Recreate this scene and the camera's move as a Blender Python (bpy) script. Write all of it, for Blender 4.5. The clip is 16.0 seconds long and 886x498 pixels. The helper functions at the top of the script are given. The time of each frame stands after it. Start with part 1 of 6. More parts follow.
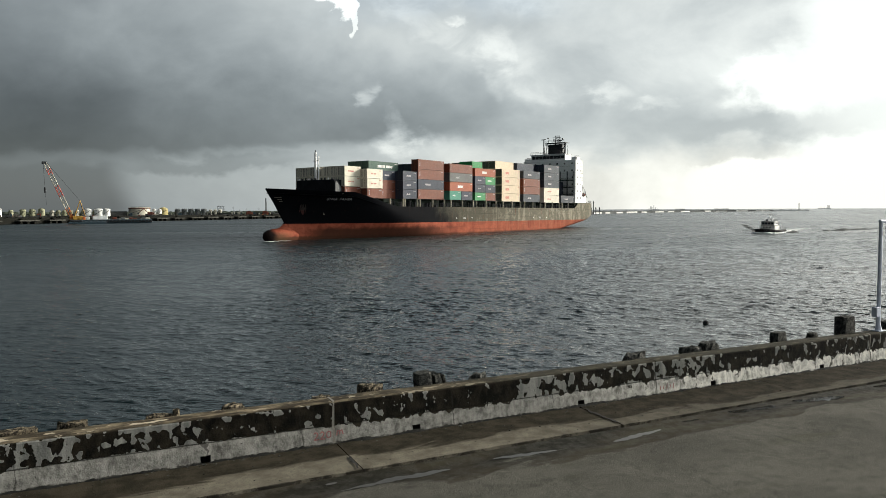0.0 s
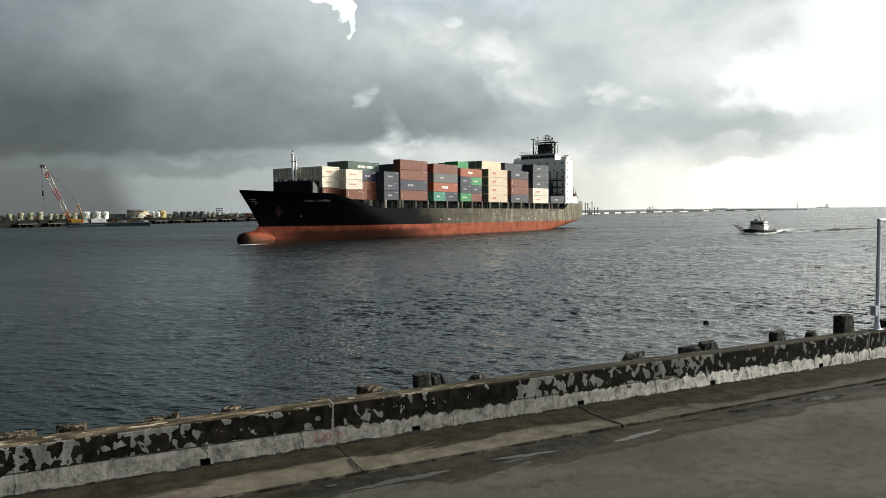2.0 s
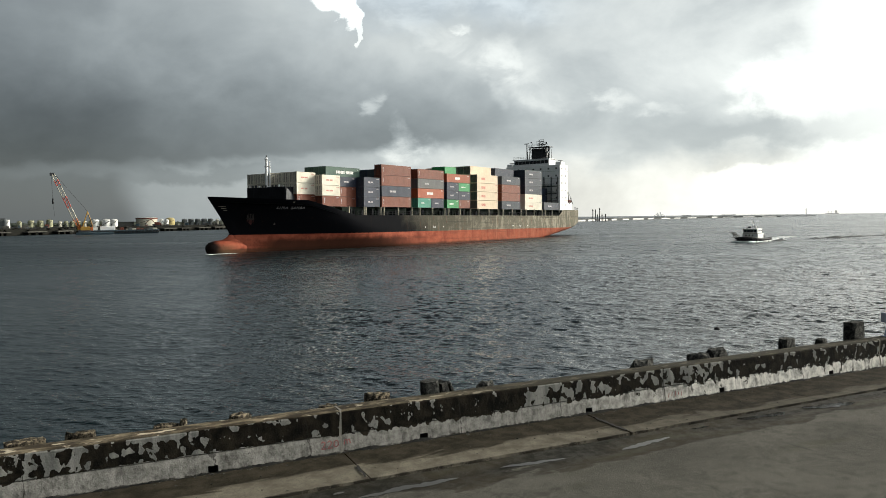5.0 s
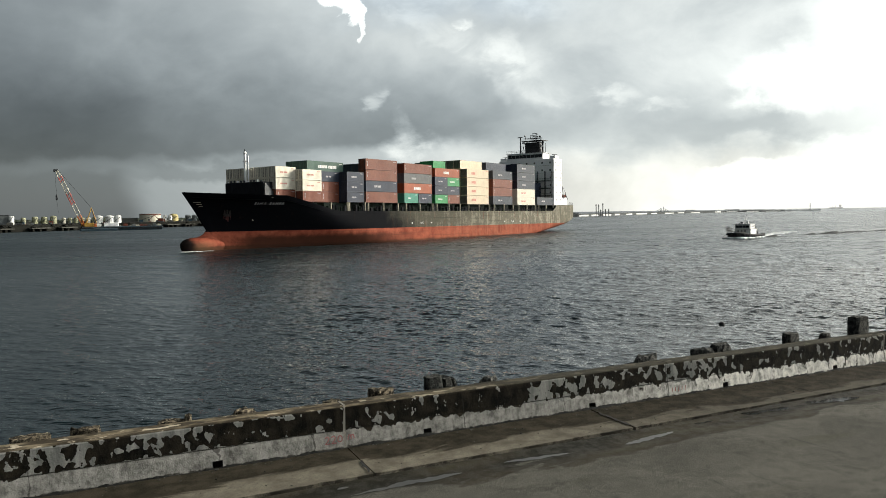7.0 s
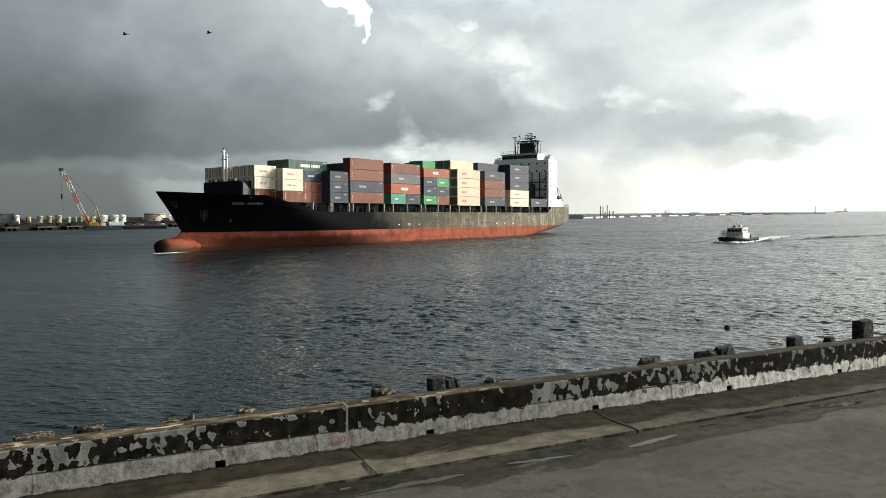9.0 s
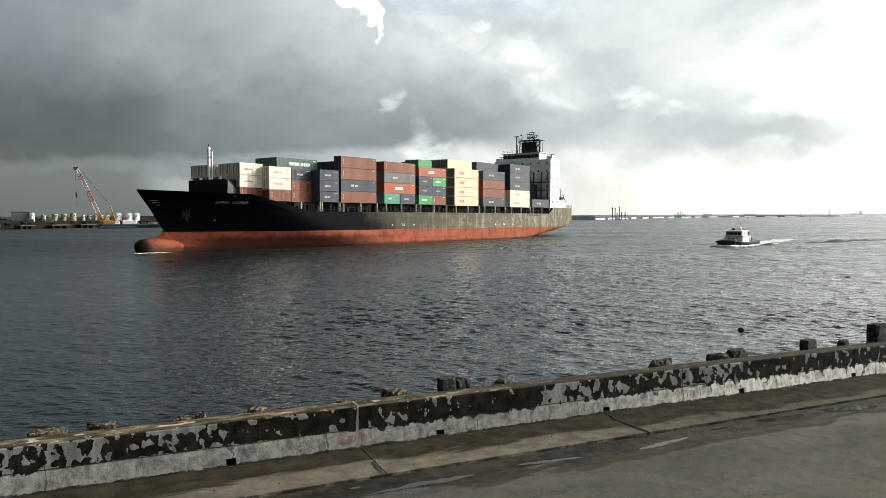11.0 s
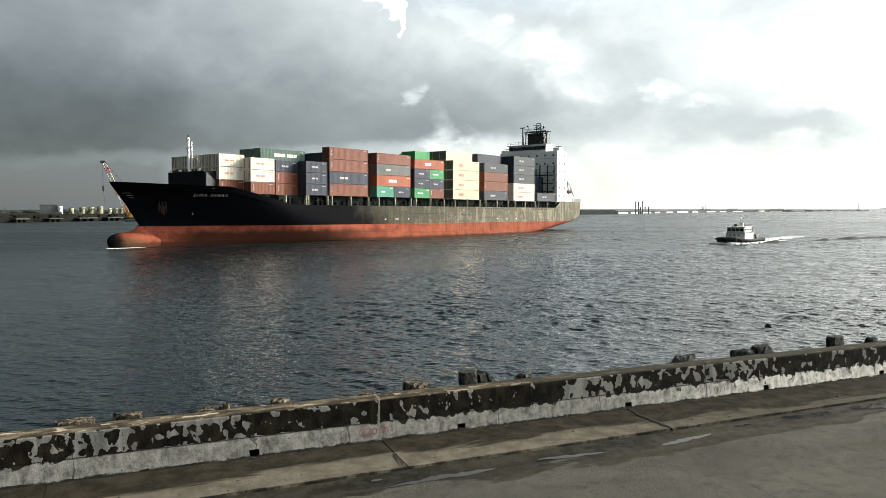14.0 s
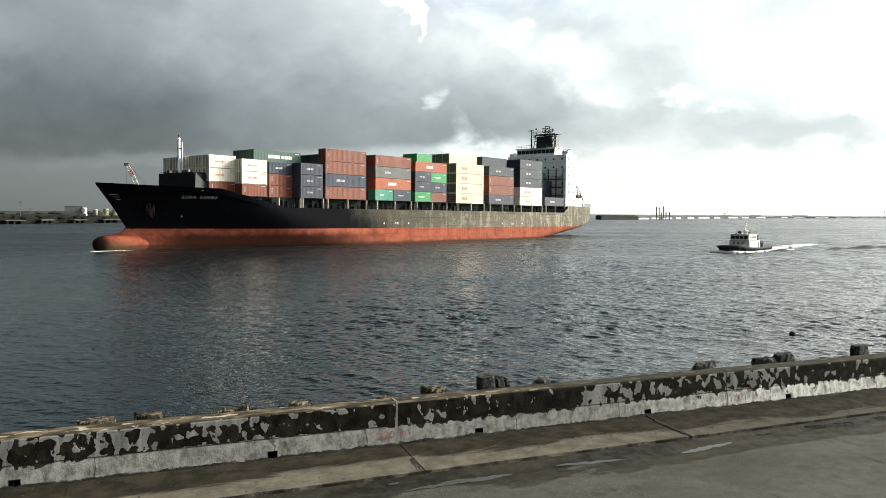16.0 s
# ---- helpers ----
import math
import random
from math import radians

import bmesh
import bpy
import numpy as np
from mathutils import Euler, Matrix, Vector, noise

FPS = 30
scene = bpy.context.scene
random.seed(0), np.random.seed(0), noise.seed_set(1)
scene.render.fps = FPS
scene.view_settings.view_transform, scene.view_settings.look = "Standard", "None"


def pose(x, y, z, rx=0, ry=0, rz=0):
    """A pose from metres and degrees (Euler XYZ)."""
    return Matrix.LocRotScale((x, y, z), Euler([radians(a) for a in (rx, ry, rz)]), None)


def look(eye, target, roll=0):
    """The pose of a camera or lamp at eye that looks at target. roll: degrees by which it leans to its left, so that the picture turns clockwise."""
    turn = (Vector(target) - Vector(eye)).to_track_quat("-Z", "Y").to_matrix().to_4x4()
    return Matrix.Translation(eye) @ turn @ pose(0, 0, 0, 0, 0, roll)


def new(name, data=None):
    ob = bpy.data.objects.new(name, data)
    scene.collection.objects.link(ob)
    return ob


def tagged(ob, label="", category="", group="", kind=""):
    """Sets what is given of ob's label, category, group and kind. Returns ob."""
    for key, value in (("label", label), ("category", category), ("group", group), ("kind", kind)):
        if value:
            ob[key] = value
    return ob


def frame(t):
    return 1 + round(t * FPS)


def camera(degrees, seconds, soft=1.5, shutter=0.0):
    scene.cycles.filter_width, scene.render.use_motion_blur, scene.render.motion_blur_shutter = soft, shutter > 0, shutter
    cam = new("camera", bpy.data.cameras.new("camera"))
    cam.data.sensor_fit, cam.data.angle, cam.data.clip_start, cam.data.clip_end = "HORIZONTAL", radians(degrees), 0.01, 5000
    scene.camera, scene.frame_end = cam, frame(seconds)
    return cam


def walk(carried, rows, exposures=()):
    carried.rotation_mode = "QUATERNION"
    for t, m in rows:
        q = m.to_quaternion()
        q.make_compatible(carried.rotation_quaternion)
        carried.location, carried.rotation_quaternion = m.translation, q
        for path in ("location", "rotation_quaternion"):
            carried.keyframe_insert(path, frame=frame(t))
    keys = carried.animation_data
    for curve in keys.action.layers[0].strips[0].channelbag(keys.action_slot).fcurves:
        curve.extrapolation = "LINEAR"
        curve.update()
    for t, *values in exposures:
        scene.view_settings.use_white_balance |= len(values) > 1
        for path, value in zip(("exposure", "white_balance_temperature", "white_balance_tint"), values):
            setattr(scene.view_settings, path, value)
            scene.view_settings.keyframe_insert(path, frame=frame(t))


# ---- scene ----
# The lens, and the camera held in the hand at one spot on the quay.
SECONDS = 16.0
EYE = (0.0, 0.0, 7.44)
cam = camera(62.55, SECONDS, soft=0.55)
# seconds, turn to the left, tilt up, lean, in degrees
PATH = [
    (0.0, 0.000, -3.127, -0.297), (0.5, 0.127, -3.074, -0.308), (1.0, 0.079, -3.250, -0.293), (1.5, 0.069, -3.127, -0.656),
    (2.0, -0.097, -3.038, -0.605), (2.5, -0.063, -2.895, -0.566), (3.0, -0.131, -2.685, -0.428), (3.5, -0.205, -2.660, -0.275),
    (4.0, 0.073, -2.394, -0.491), (6.5, 0.714, -2.768, -0.766), (7.0, 0.735, -2.848, -0.871), (7.5, 0.719, -2.945, -0.804),
    (8.0, 0.848, -2.924, -0.624), (8.5, 0.912, -2.779, -0.435), (9.0, 1.036, -2.753, -0.536), (11.5, 2.331, -2.698, -0.166),
    (12.0, 2.833, -2.589, -0.214), (12.5, 3.336, -2.565, -0.271), (13.0, 3.701, -2.745, -0.249), (13.5, 3.640, -3.031, -0.195),
    (14.0, 3.633, -3.200, -0.101), (14.5, 3.911, -3.103, -0.394), (15.0, 4.193, -2.954, -0.184), (15.5, 4.623, -2.794, -0.209),
    (16.0, 5.130, -2.879, 0.300),
]


def held(turn, tilt, lean):
    """The camera's pose from its turn, tilt and lean."""
    a, b = radians(turn), radians(tilt)
    way = Vector((-math.sin(a) * math.cos(b), math.cos(a) * math.cos(b), math.sin(b)))
    return look(EYE, Vector(EYE) + way, lean)


# the film brightens a little as the camera turns from the bright sky
EXPOSURES = [(0.0, 0.03), (4.0, 0.06), (8.5, 0.17), (12.0, 0.38), (14.5, 0.52), (16.0, 0.57)]
walk(cam, [(t, held(a, b, c)) for t, a, b, c in PATH], EXPOSURES)

# ---------------------------------------------------------------- light
SUN_AZ, SUN_EL = 68.0, 20.0  # degrees to the right of +y, and up
sun_way = Vector((math.sin(radians(SUN_AZ)) * math.cos(radians(SUN_EL)), math.cos(radians(SUN_AZ)) * math.cos(radians(SUN_EL)), math.sin(radians(SUN_EL))))
sun_data = bpy.data.lights.new("sun", "SUN")
sun_data.energy, sun_data.angle, sun_data.color = 4.1, radians(1.0), (0.98, 0.91, 0.77)
sun = new("sun", sun_data)
sun.matrix_world = look(sun_way * 100, (0, 0, 0))


class Nodes:
    """Short hand for building node trees."""

    def __init__(self, tree):
        self.tree = tree
        tree.nodes.clear()

    def put(self, socket, value):
        if isinstance(value, bpy.types.NodeSocket):
            self.tree.links.new(value, socket)
        elif value is not None:
            socket.default_value = value

    def math(self, op, a, b=None, c=None, clamp=False):
        n = self.tree.nodes.new("ShaderNodeMath")
        n.operation, n.use_clamp = op, clamp
        for s, v in zip(n.inputs, (a, b, c)):
            self.put(s, v)
        return n.outputs[0]

    def plus(self, a, b):
        return self.math("ADD", a, b)

    def minus(self, a, b):
        return self.math("SUBTRACT", a, b)

    def times(self, a, b):
        return self.math("MULTIPLY", a, b)

    def step(self, value, lo, hi, a=0.0, b=1.0):
        """Smooth step of value from lo to hi."""
        n = self.tree.nodes.new("ShaderNodeMapRange")
        n.interpolation_type = "SMOOTHSTEP"
        for s, v in zip(n.inputs, (value, lo, hi, a, b)):
            self.put(s, v)
        return n.outputs[0]

    def mix(self, fac, a, b, blend="MIX"):
        n = self.tree.nodes.new("ShaderNodeMix")
        n.data_type, n.blend_type, n.clamp_factor = "RGBA", blend, True
        self.put(n.inputs[0], fac)
        self.put(n.inputs[6], a if isinstance(a, bpy.types.NodeSocket) else (*a, 1.0))
        self.put(n.inputs[7], b if isinstance(b, bpy.types.NodeSocket) else (*b, 1.0))
        return n.outputs[2]

    def noise(self, vector, scale, detail=4.0, rough=0.55, warp=0.0):
        n = self.tree.nodes.new("ShaderNodeTexNoise")
        self.put(n.inputs["Vector"], vector)
        n.inputs["Scale"].default_value, n.inputs["Detail"].default_value = scale, detail
        n.inputs["Roughness"].default_value, n.inputs["Distortion"].default_value = rough, warp
        return n.outputs[0]

    def vec(self, x, y, z):
        n = self.tree.nodes.new("ShaderNodeCombineXYZ")
        for s, v in zip(n.inputs, (x, y, z)):
            self.put(s, v)
        return n.outputs[0]

    def split(self, v):
        n = self.tree.nodes.new("ShaderNodeSeparateXYZ")
        self.put(n.inputs[0], v)
        return n.outputs[0], n.outputs[1], n.outputs[2]

    def place(self, which="Object"):
        return self.tree.nodes.new("ShaderNodeTexCoord").outputs[which]

    def stretch(self, v, sx, sy, sz, rz=0.0):
        n = self.tree.nodes.new("ShaderNodeMapping")
        self.put(n.inputs[0], v)
        n.inputs["Scale"].default_value = (sx, sy, sz)
        n.inputs["Rotation"].default_value = (0, 0, radians(rz))
        return n.outputs[0]

    def bump(self, height, strength, distance, normal=None):
        n = self.tree.nodes.new("ShaderNodeBump")
        n.inputs["Strength"].default_value, n.inputs["Distance"].default_value = strength, distance
        self.put(n.inputs["Height"], height)
        if normal is not None:
            self.put(n.inputs["Normal"], normal)
        return n.outputs[0]


def sky():
    """A sky of broken rain cloud over a low sun: a dark deck over the harbour, bright towards the sea."""
    world = bpy.data.worlds.new("sky")
    scene.world = world
    world.use_nodes = True
    k = Nodes(world.node_tree)
    x, y, z = k.split(k.place("Generated"))
    ahead = k.math("MAXIMUM", y, 0.08)
    u0, v0 = k.math("DIVIDE", x, ahead), k.math("DIVIDE", z, ahead)
    flat = k.vec(u0, k.times(v0, 1.5), 0.0)
    other = k.vec(k.plus(u0, 5.3), k.times(v0, 1.5), 2.0)
    n1, n2, n3 = k.noise(flat, 4.0, 3.0, 0.5, 0.3), k.noise(flat, 13.0, 6.0, 0.58, 0.2), k.noise(other, 5.0, 3.0, 0.5, 0.3)
    m2, puff = k.noise(other, 15.0, 5.0, 0.58, 0.2), k.noise(flat, 5.5, 6.0, 0.54, 0.35)
    u = k.plus(u0, k.plus(k.times(k.minus(n1, 0.5), 0.16), k.times(k.minus(n2, 0.5), 0.07)))
    v = k.plus(v0, k.plus(k.times(k.minus(n3, 0.5), 0.10), k.times(k.minus(m2, 0.5), 0.055)))

    def ramp(value, lo, hi, stops):
        r = k.tree.nodes.new("ShaderNodeValToRGB")
        r.color_ramp.interpolation = "B_SPLINE"
        k.put(r.inputs[0], k.math("DIVIDE", k.minus(value, lo), hi - lo, clamp=True))
        e = r.color_ramp.elements
        for i, (at, c) in enumerate(stops):
            p = (at - lo) / (hi - lo)
            el = e[i] if i < 2 else e.new(p)
            el.position, el.color = p, (c, c, c, 1)
        return r.outputs[0]

    # thin cloud behind everything: grey over the harbour, in soft layers towards the sea
    pf = k.minus(puff, 0.5)
    inland = ramp(u, -0.8, 0.2, [(-0.8, 0.14), (0.2, 0.66), (-0.45, 0.30), (-0.2, 0.45), (0.0, 0.60)])
    layers = ramp(v, 0.0, 0.36, [(0.0, 0.80), (0.36, 0.62), (0.05, 0.86), (0.074, 0.76), (0.094, 0.58), (0.124, 0.52), (0.150, 0.62), (0.180, 0.72), (0.215, 0.70), (0.27, 0.64)])
    layers = k.times(layers, k.plus(1.0, k.times(pf, 1.1)))
    layers = k.times(layers, k.step(u, -0.05, 0.42, 0.88, 1.06))
    sea = k.step(u, -0.12, 0.06)
    light = k.plus(k.times(inland, k.minus(1.0, sea)), k.times(layers, sea))
    light = k.times(light, k.plus(1.0, k.times(k.minus(n2, 0.5), 0.22)))
    # the glare round the hidden sun, edged with heaped cloud
    heap = k.plus(u, k.plus(k.times(k.times(k.step(v, 0.105, 0.15), k.step(v, 0.25, 0.19)), 0.045), k.times(pf, 0.07)))
    low = k.times(k.step(v, 0.075, 0.05), 0.13)
    glare = k.step(k.plus(heap, low), k.step(v, 0.16, 0.24, 0.435, 0.46), k.step(v, 0.16, 0.24, 0.49, 0.54))
    light = k.plus(k.times(light, k.minus(1.0, glare)), k.times(glare, ramp(u, 0.2, 1.0, [(0.2, 0.95), (1.0, 14.0), (0.36, 1.2), (0.42, 2.2), (0.48, 6.5), (0.55, 14.0), (0.65, 17.0)])))
    # a grey tail of the bank that runs on into the glare
    tail = k.times(k.times(k.step(v, 0.088, 0.104), k.step(v, 0.140, 0.118)), k.times(k.step(u, 0.30, 0.38), k.step(u, 0.68, 0.40)))
    light = k.plus(k.times(light, k.minus(1.0, k.times(tail, 0.7))), k.times(k.times(tail, 0.7), k.plus(0.30, k.times(u, 0.42))))
    # the dark deck over the harbour, its upper edge heaped, its underside darkest
    under = k.plus(v0, k.times(k.minus(v, v0), 0.45))
    slope = k.plus(k.times(k.minus(u, 0.10), 0.46), k.minus(v, 0.165))
    deck = k.times(k.step(slope, 0.020, -0.030), k.times(k.step(k.plus(under, k.times(u0, -0.03)), 0.080, 0.106), k.step(u, 0.18, -0.01)))
    shade = ramp(v, 0.0, 0.4, [(0.0, 0.15), (0.4, 0.30), (0.085, 0.106), (0.12, 0.110), (0.17, 0.170), (0.23, 0.29), (0.30, 0.34)])
    shade = k.times(shade, k.plus(0.48, k.plus(k.times(puff, 1.05), k.times(n1, 0.33))))
    shade = k.times(shade, k.plus(0.60, k.plus(k.times(k.step(u, -0.60, -0.26), 0.62), k.times(k.step(u, -0.34, 0.03), 0.80))))
    light = k.plus(k.times(light, k.minus(1.0, deck)), k.times(deck, shade))
    # a thin dark shelf under the deck
    shelf = k.times(k.times(k.step(v, 0.058, 0.070), k.step(v, 0.092, 0.080)), k.times(k.step(u, -0.46, -0.38), k.step(u, -0.08, -0.24)))
    light = k.times(light, k.minus(1.0, k.times(shelf, 0.30)))
    # a rain shaft under it
    rain = k.times(k.step(k.plus(u0, k.times(k.minus(n1, 0.5), 0.07)), -0.405, -0.460), k.step(v, 0.11, 0.05))
    light = k.plus(k.times(light, k.minus(1.0, k.times(rain, 0.8))), k.times(k.times(rain, 0.8), k.plus(0.100, k.times(v0, 0.25))))

    # torn holes with the sunlit cloud behind
    torn = k.step(k.noise(other, 16.0, 6.0, 0.58, 0.4), 0.36, 0.64)

    def hole(cu, cv, ru, rv, bright, crisp):
        a, b = k.math("DIVIDE", k.minus(u, cu), ru), k.math("DIVIDE", k.minus(v, cv), rv)
        r = k.plus(k.times(a, a), k.times(b, b))
        if crisp:
            return k.times(k.step(r, 1.15, 0.65), bright)
        return k.times(k.times(k.step(r, 1.8, 0.0), bright), k.plus(0.12, k.times(torn, 0.88)))

    rim = k.times(k.times(k.step(slope, 0.060, 0.024), k.step(slope, 0.0, 0.018)), k.times(k.step(v, 0.12, 0.17), torn))
    light = k.plus(light, k.times(rim, 0.14))
    for cu, cv, ru, rv, bright, crisp in ((-0.162, 0.279, 0.034, 0.017, 0.65, True), (-0.139, 0.275, 0.017, 0.020, 0.6, True), (-0.129, 0.254, 0.0065, 0.020, 0.40, True), (-0.109, 0.160, 0.013, 0.016, 0.26, False), (-0.060, 0.088, 0.050, 0.022, 0.40, False),
                                          (-0.074, 0.120, 0.012, 0.020, 0.15, False), (0.074, 0.195, 0.018, 0.050, 0.16, False), (0.205, 0.156, 0.045, 0.014, 0.22, False), (0.285, 0.143, 0.026, 0.009, 0.20, False),
                                          (0.03, 0.245, 0.014, 0.007, 0.35, False), (0.42, 0.175, 0.05, 0.030, 0.45, False), (0.05, 0.29, 0.11, 0.030, 0.16, False)):
        light = k.plus(light, hole(cu, cv, ru, rv, bright, crisp))
    blue = k.times(k.times(k.step(v, 0.235, 0.30), k.step(u, -0.25, -0.10)), k.times(k.step(u, 0.22, 0.05), 0.75))
    # overhead and behind, unseen: a closed grey deck, thinner towards the sun; glow added to brighten the water,
    # behind-left darkened
    up = k.math("ARCSINE", z)
    turn = k.math("ARCTAN2", x, y)
    round_sun = k.step(k.math("COSINE", k.minus(turn, 1.4)), -0.75, 0.35)
    closed = k.times(k.plus(k.plus(k.plus(0.026, k.times(round_sun, 0.140)), k.times(k.step(turn, -0.35, 0.9), 0.50)), k.times(k.times(k.times(k.step(turn, -0.15, 0.65), k.step(turn, 1.9, 1.3)), k.step(up, 0.70, 0.36)), 6.2)), k.plus(0.7, k.times(k.noise(k.place("Generated"), 2.5, 5.0, 0.55), 0.6)))
    closed = k.plus(closed, k.times(k.times(k.times(k.step(turn, 0.35, 0.85), k.step(turn, 1.9, 1.3)), k.step(up, 0.70, 0.36)), 4.5))
    roof = k.math("MAXIMUM", k.step(up, 0.31, 0.55), k.step(y, 0.55, 0.12))
    light = k.plus(k.times(light, k.minus(1.0, roof)), k.times(roof, closed))
    tint = k.mix(k.step(light, 0.10, 0.95), (0.885, 1.0, 1.04), (0.955, 1.0, 0.965))
    tint = k.mix(k.times(k.step(v, 0.10, 0.05), k.step(u, -0.1, 0.2)), tint, (0.985, 1.0, 0.935))
    tint = k.mix(k.step(light, 1.0, 3.0), tint, (1.0, 1.0, 0.92))
    tint = k.mix(k.times(blue, 0.6), tint, (0.80, 0.97, 1.12))
    n = k.tree.nodes.new("ShaderNodeVectorMath")
    n.operation = "SCALE"
    k.put(n.inputs[0], tint)
    k.put(n.inputs[3], light)
    # a clear sky shines thinly through
    clear = k.tree.nodes.new("ShaderNodeTexSky")
    clear.sky_type, clear.sun_disc = "NISHITA", False
    clear.sun_elevation, clear.sun_rotation = radians(SUN_EL), radians(SUN_AZ)
    both = k.tree.nodes.new("ShaderNodeMix")
    both.data_type, both.blend_type = "RGBA", "ADD"
    both.inputs[0].default_value = 0.008
    k.put(both.inputs[6], n.outputs[0])
    k.put(both.inputs[7], clear.outputs[0])
    out = k.tree.nodes.new("ShaderNodeOutputWorld")
    back = k.tree.nodes.new("ShaderNodeBackground")
    back.inputs[1].default_value = 1.0
    k.put(back.inputs[0], both.outputs[2])
    k.put(out.inputs[0], back.outputs[0])


sky()


# ---------------------------------------------------------------- materials
def material(name, rough=0.6, metal=0.0):
    """A principled material; returns it with its node helper and the shader node."""
    m = bpy.data.materials.new(name)
    m.use_nodes = True
    k = Nodes(m.node_tree)
    out = k.tree.nodes.new("ShaderNodeOutputMaterial")
    b = k.tree.nodes.new("ShaderNodeBsdfPrincipled")
    k.put(out.inputs[0], b.outputs[0])
    b.inputs["Roughness"].default_value, b.inputs["Metallic"].default_value = rough, metal
    return m, k, b


def painted(name, colour, rough=0.55, metal=0.0, wear=0.25, scale=1.2, relief=0.0):
    """Weathered paint: a colour with blotches, streaks and fine grain."""
    m, k, b = material(name, rough, metal)
    p = k.place()
    blot = k.noise(p, scale, 6.0, 0.6)
    grain = k.noise(p, scale * 14, 3.0, 0.6)
    streak = k.noise(k.stretch(p, 3.0, 3.0, 0.25), scale * 2.0, 4.0, 0.6)
    f = k.plus(k.times(blot, 0.5), k.plus(k.times(grain, 0.2), k.times(streak, 0.3)))
    dark = tuple(c * (1 - wear) for c in colour)
    lite = tuple(min(1.0, c * (1 + wear * 0.6) + 0.01) for c in colour)
    info = k.tree.nodes.new("ShaderNodeObjectInfo").outputs["Random"]
    c = k.mix(k.step(f, 0.32, 0.68), dark, lite)
    c = k.mix(k.times(info, 0.22), c, tuple(v * 0.6 for v in colour))
    k.put(b.inputs["Base Color"], c)
    k.put(b.inputs["Roughness"], k.plus(rough - 0.1, k.times(blot, 0.2)))
    b.inputs["Specular IOR Level"].default_value = 0.3 if metal == 0 and rough > 0.3 else 0.5
    if relief:
        k.put(b.inputs["Normal"], k.bump(grain, 0.5, relief))
    return m


def concrete(name, colour, scale=1.0, relief=0.01):
    m, k, b = material(name, 0.9)
    b.inputs["Specular IOR Level"].default_value = 0.12
    p = k.place()
    a = k.noise(p, 0.7 * scale, 6.0, 0.6, 0.4)
    g = k.noise(p, 45 * scale, 3.0, 0.7)
    c = k.mix(k.step(a, 0.3, 0.7), tuple(v * 0.62 for v in colour), colour)
    c = k.mix(k.step(g, 0.35, 0.75), c, tuple(min(1, v * 1.35) for v in colour))
    k.put(b.inputs["Base Color"], c)
    k.put(b.inputs["Normal"], k.bump(k.plus(k.times(g, 0.4), a), 0.6, relief))
    return m


def pitted(name, hollow, skin):
    """Rotten concrete with exposed stones: dark hollows in a paler skin."""
    m, k, b = material(name, 0.95)
    b.inputs["Specular IOR Level"].default_value = 0.1
    p = k.place()
    a, g = k.noise(p, 9.0, 4.0, 0.6), k.noise(p, 34.0, 4.0, 0.7)
    f = k.plus(k.times(a, 0.55), k.times(g, 0.45))
    c = k.mix(k.step(f, 0.44, 0.60), hollow, skin)
    k.put(b.inputs["Base Color"], c)
    k.put(b.inputs["Normal"], k.bump(f, 1.0, 0.06))
    return m


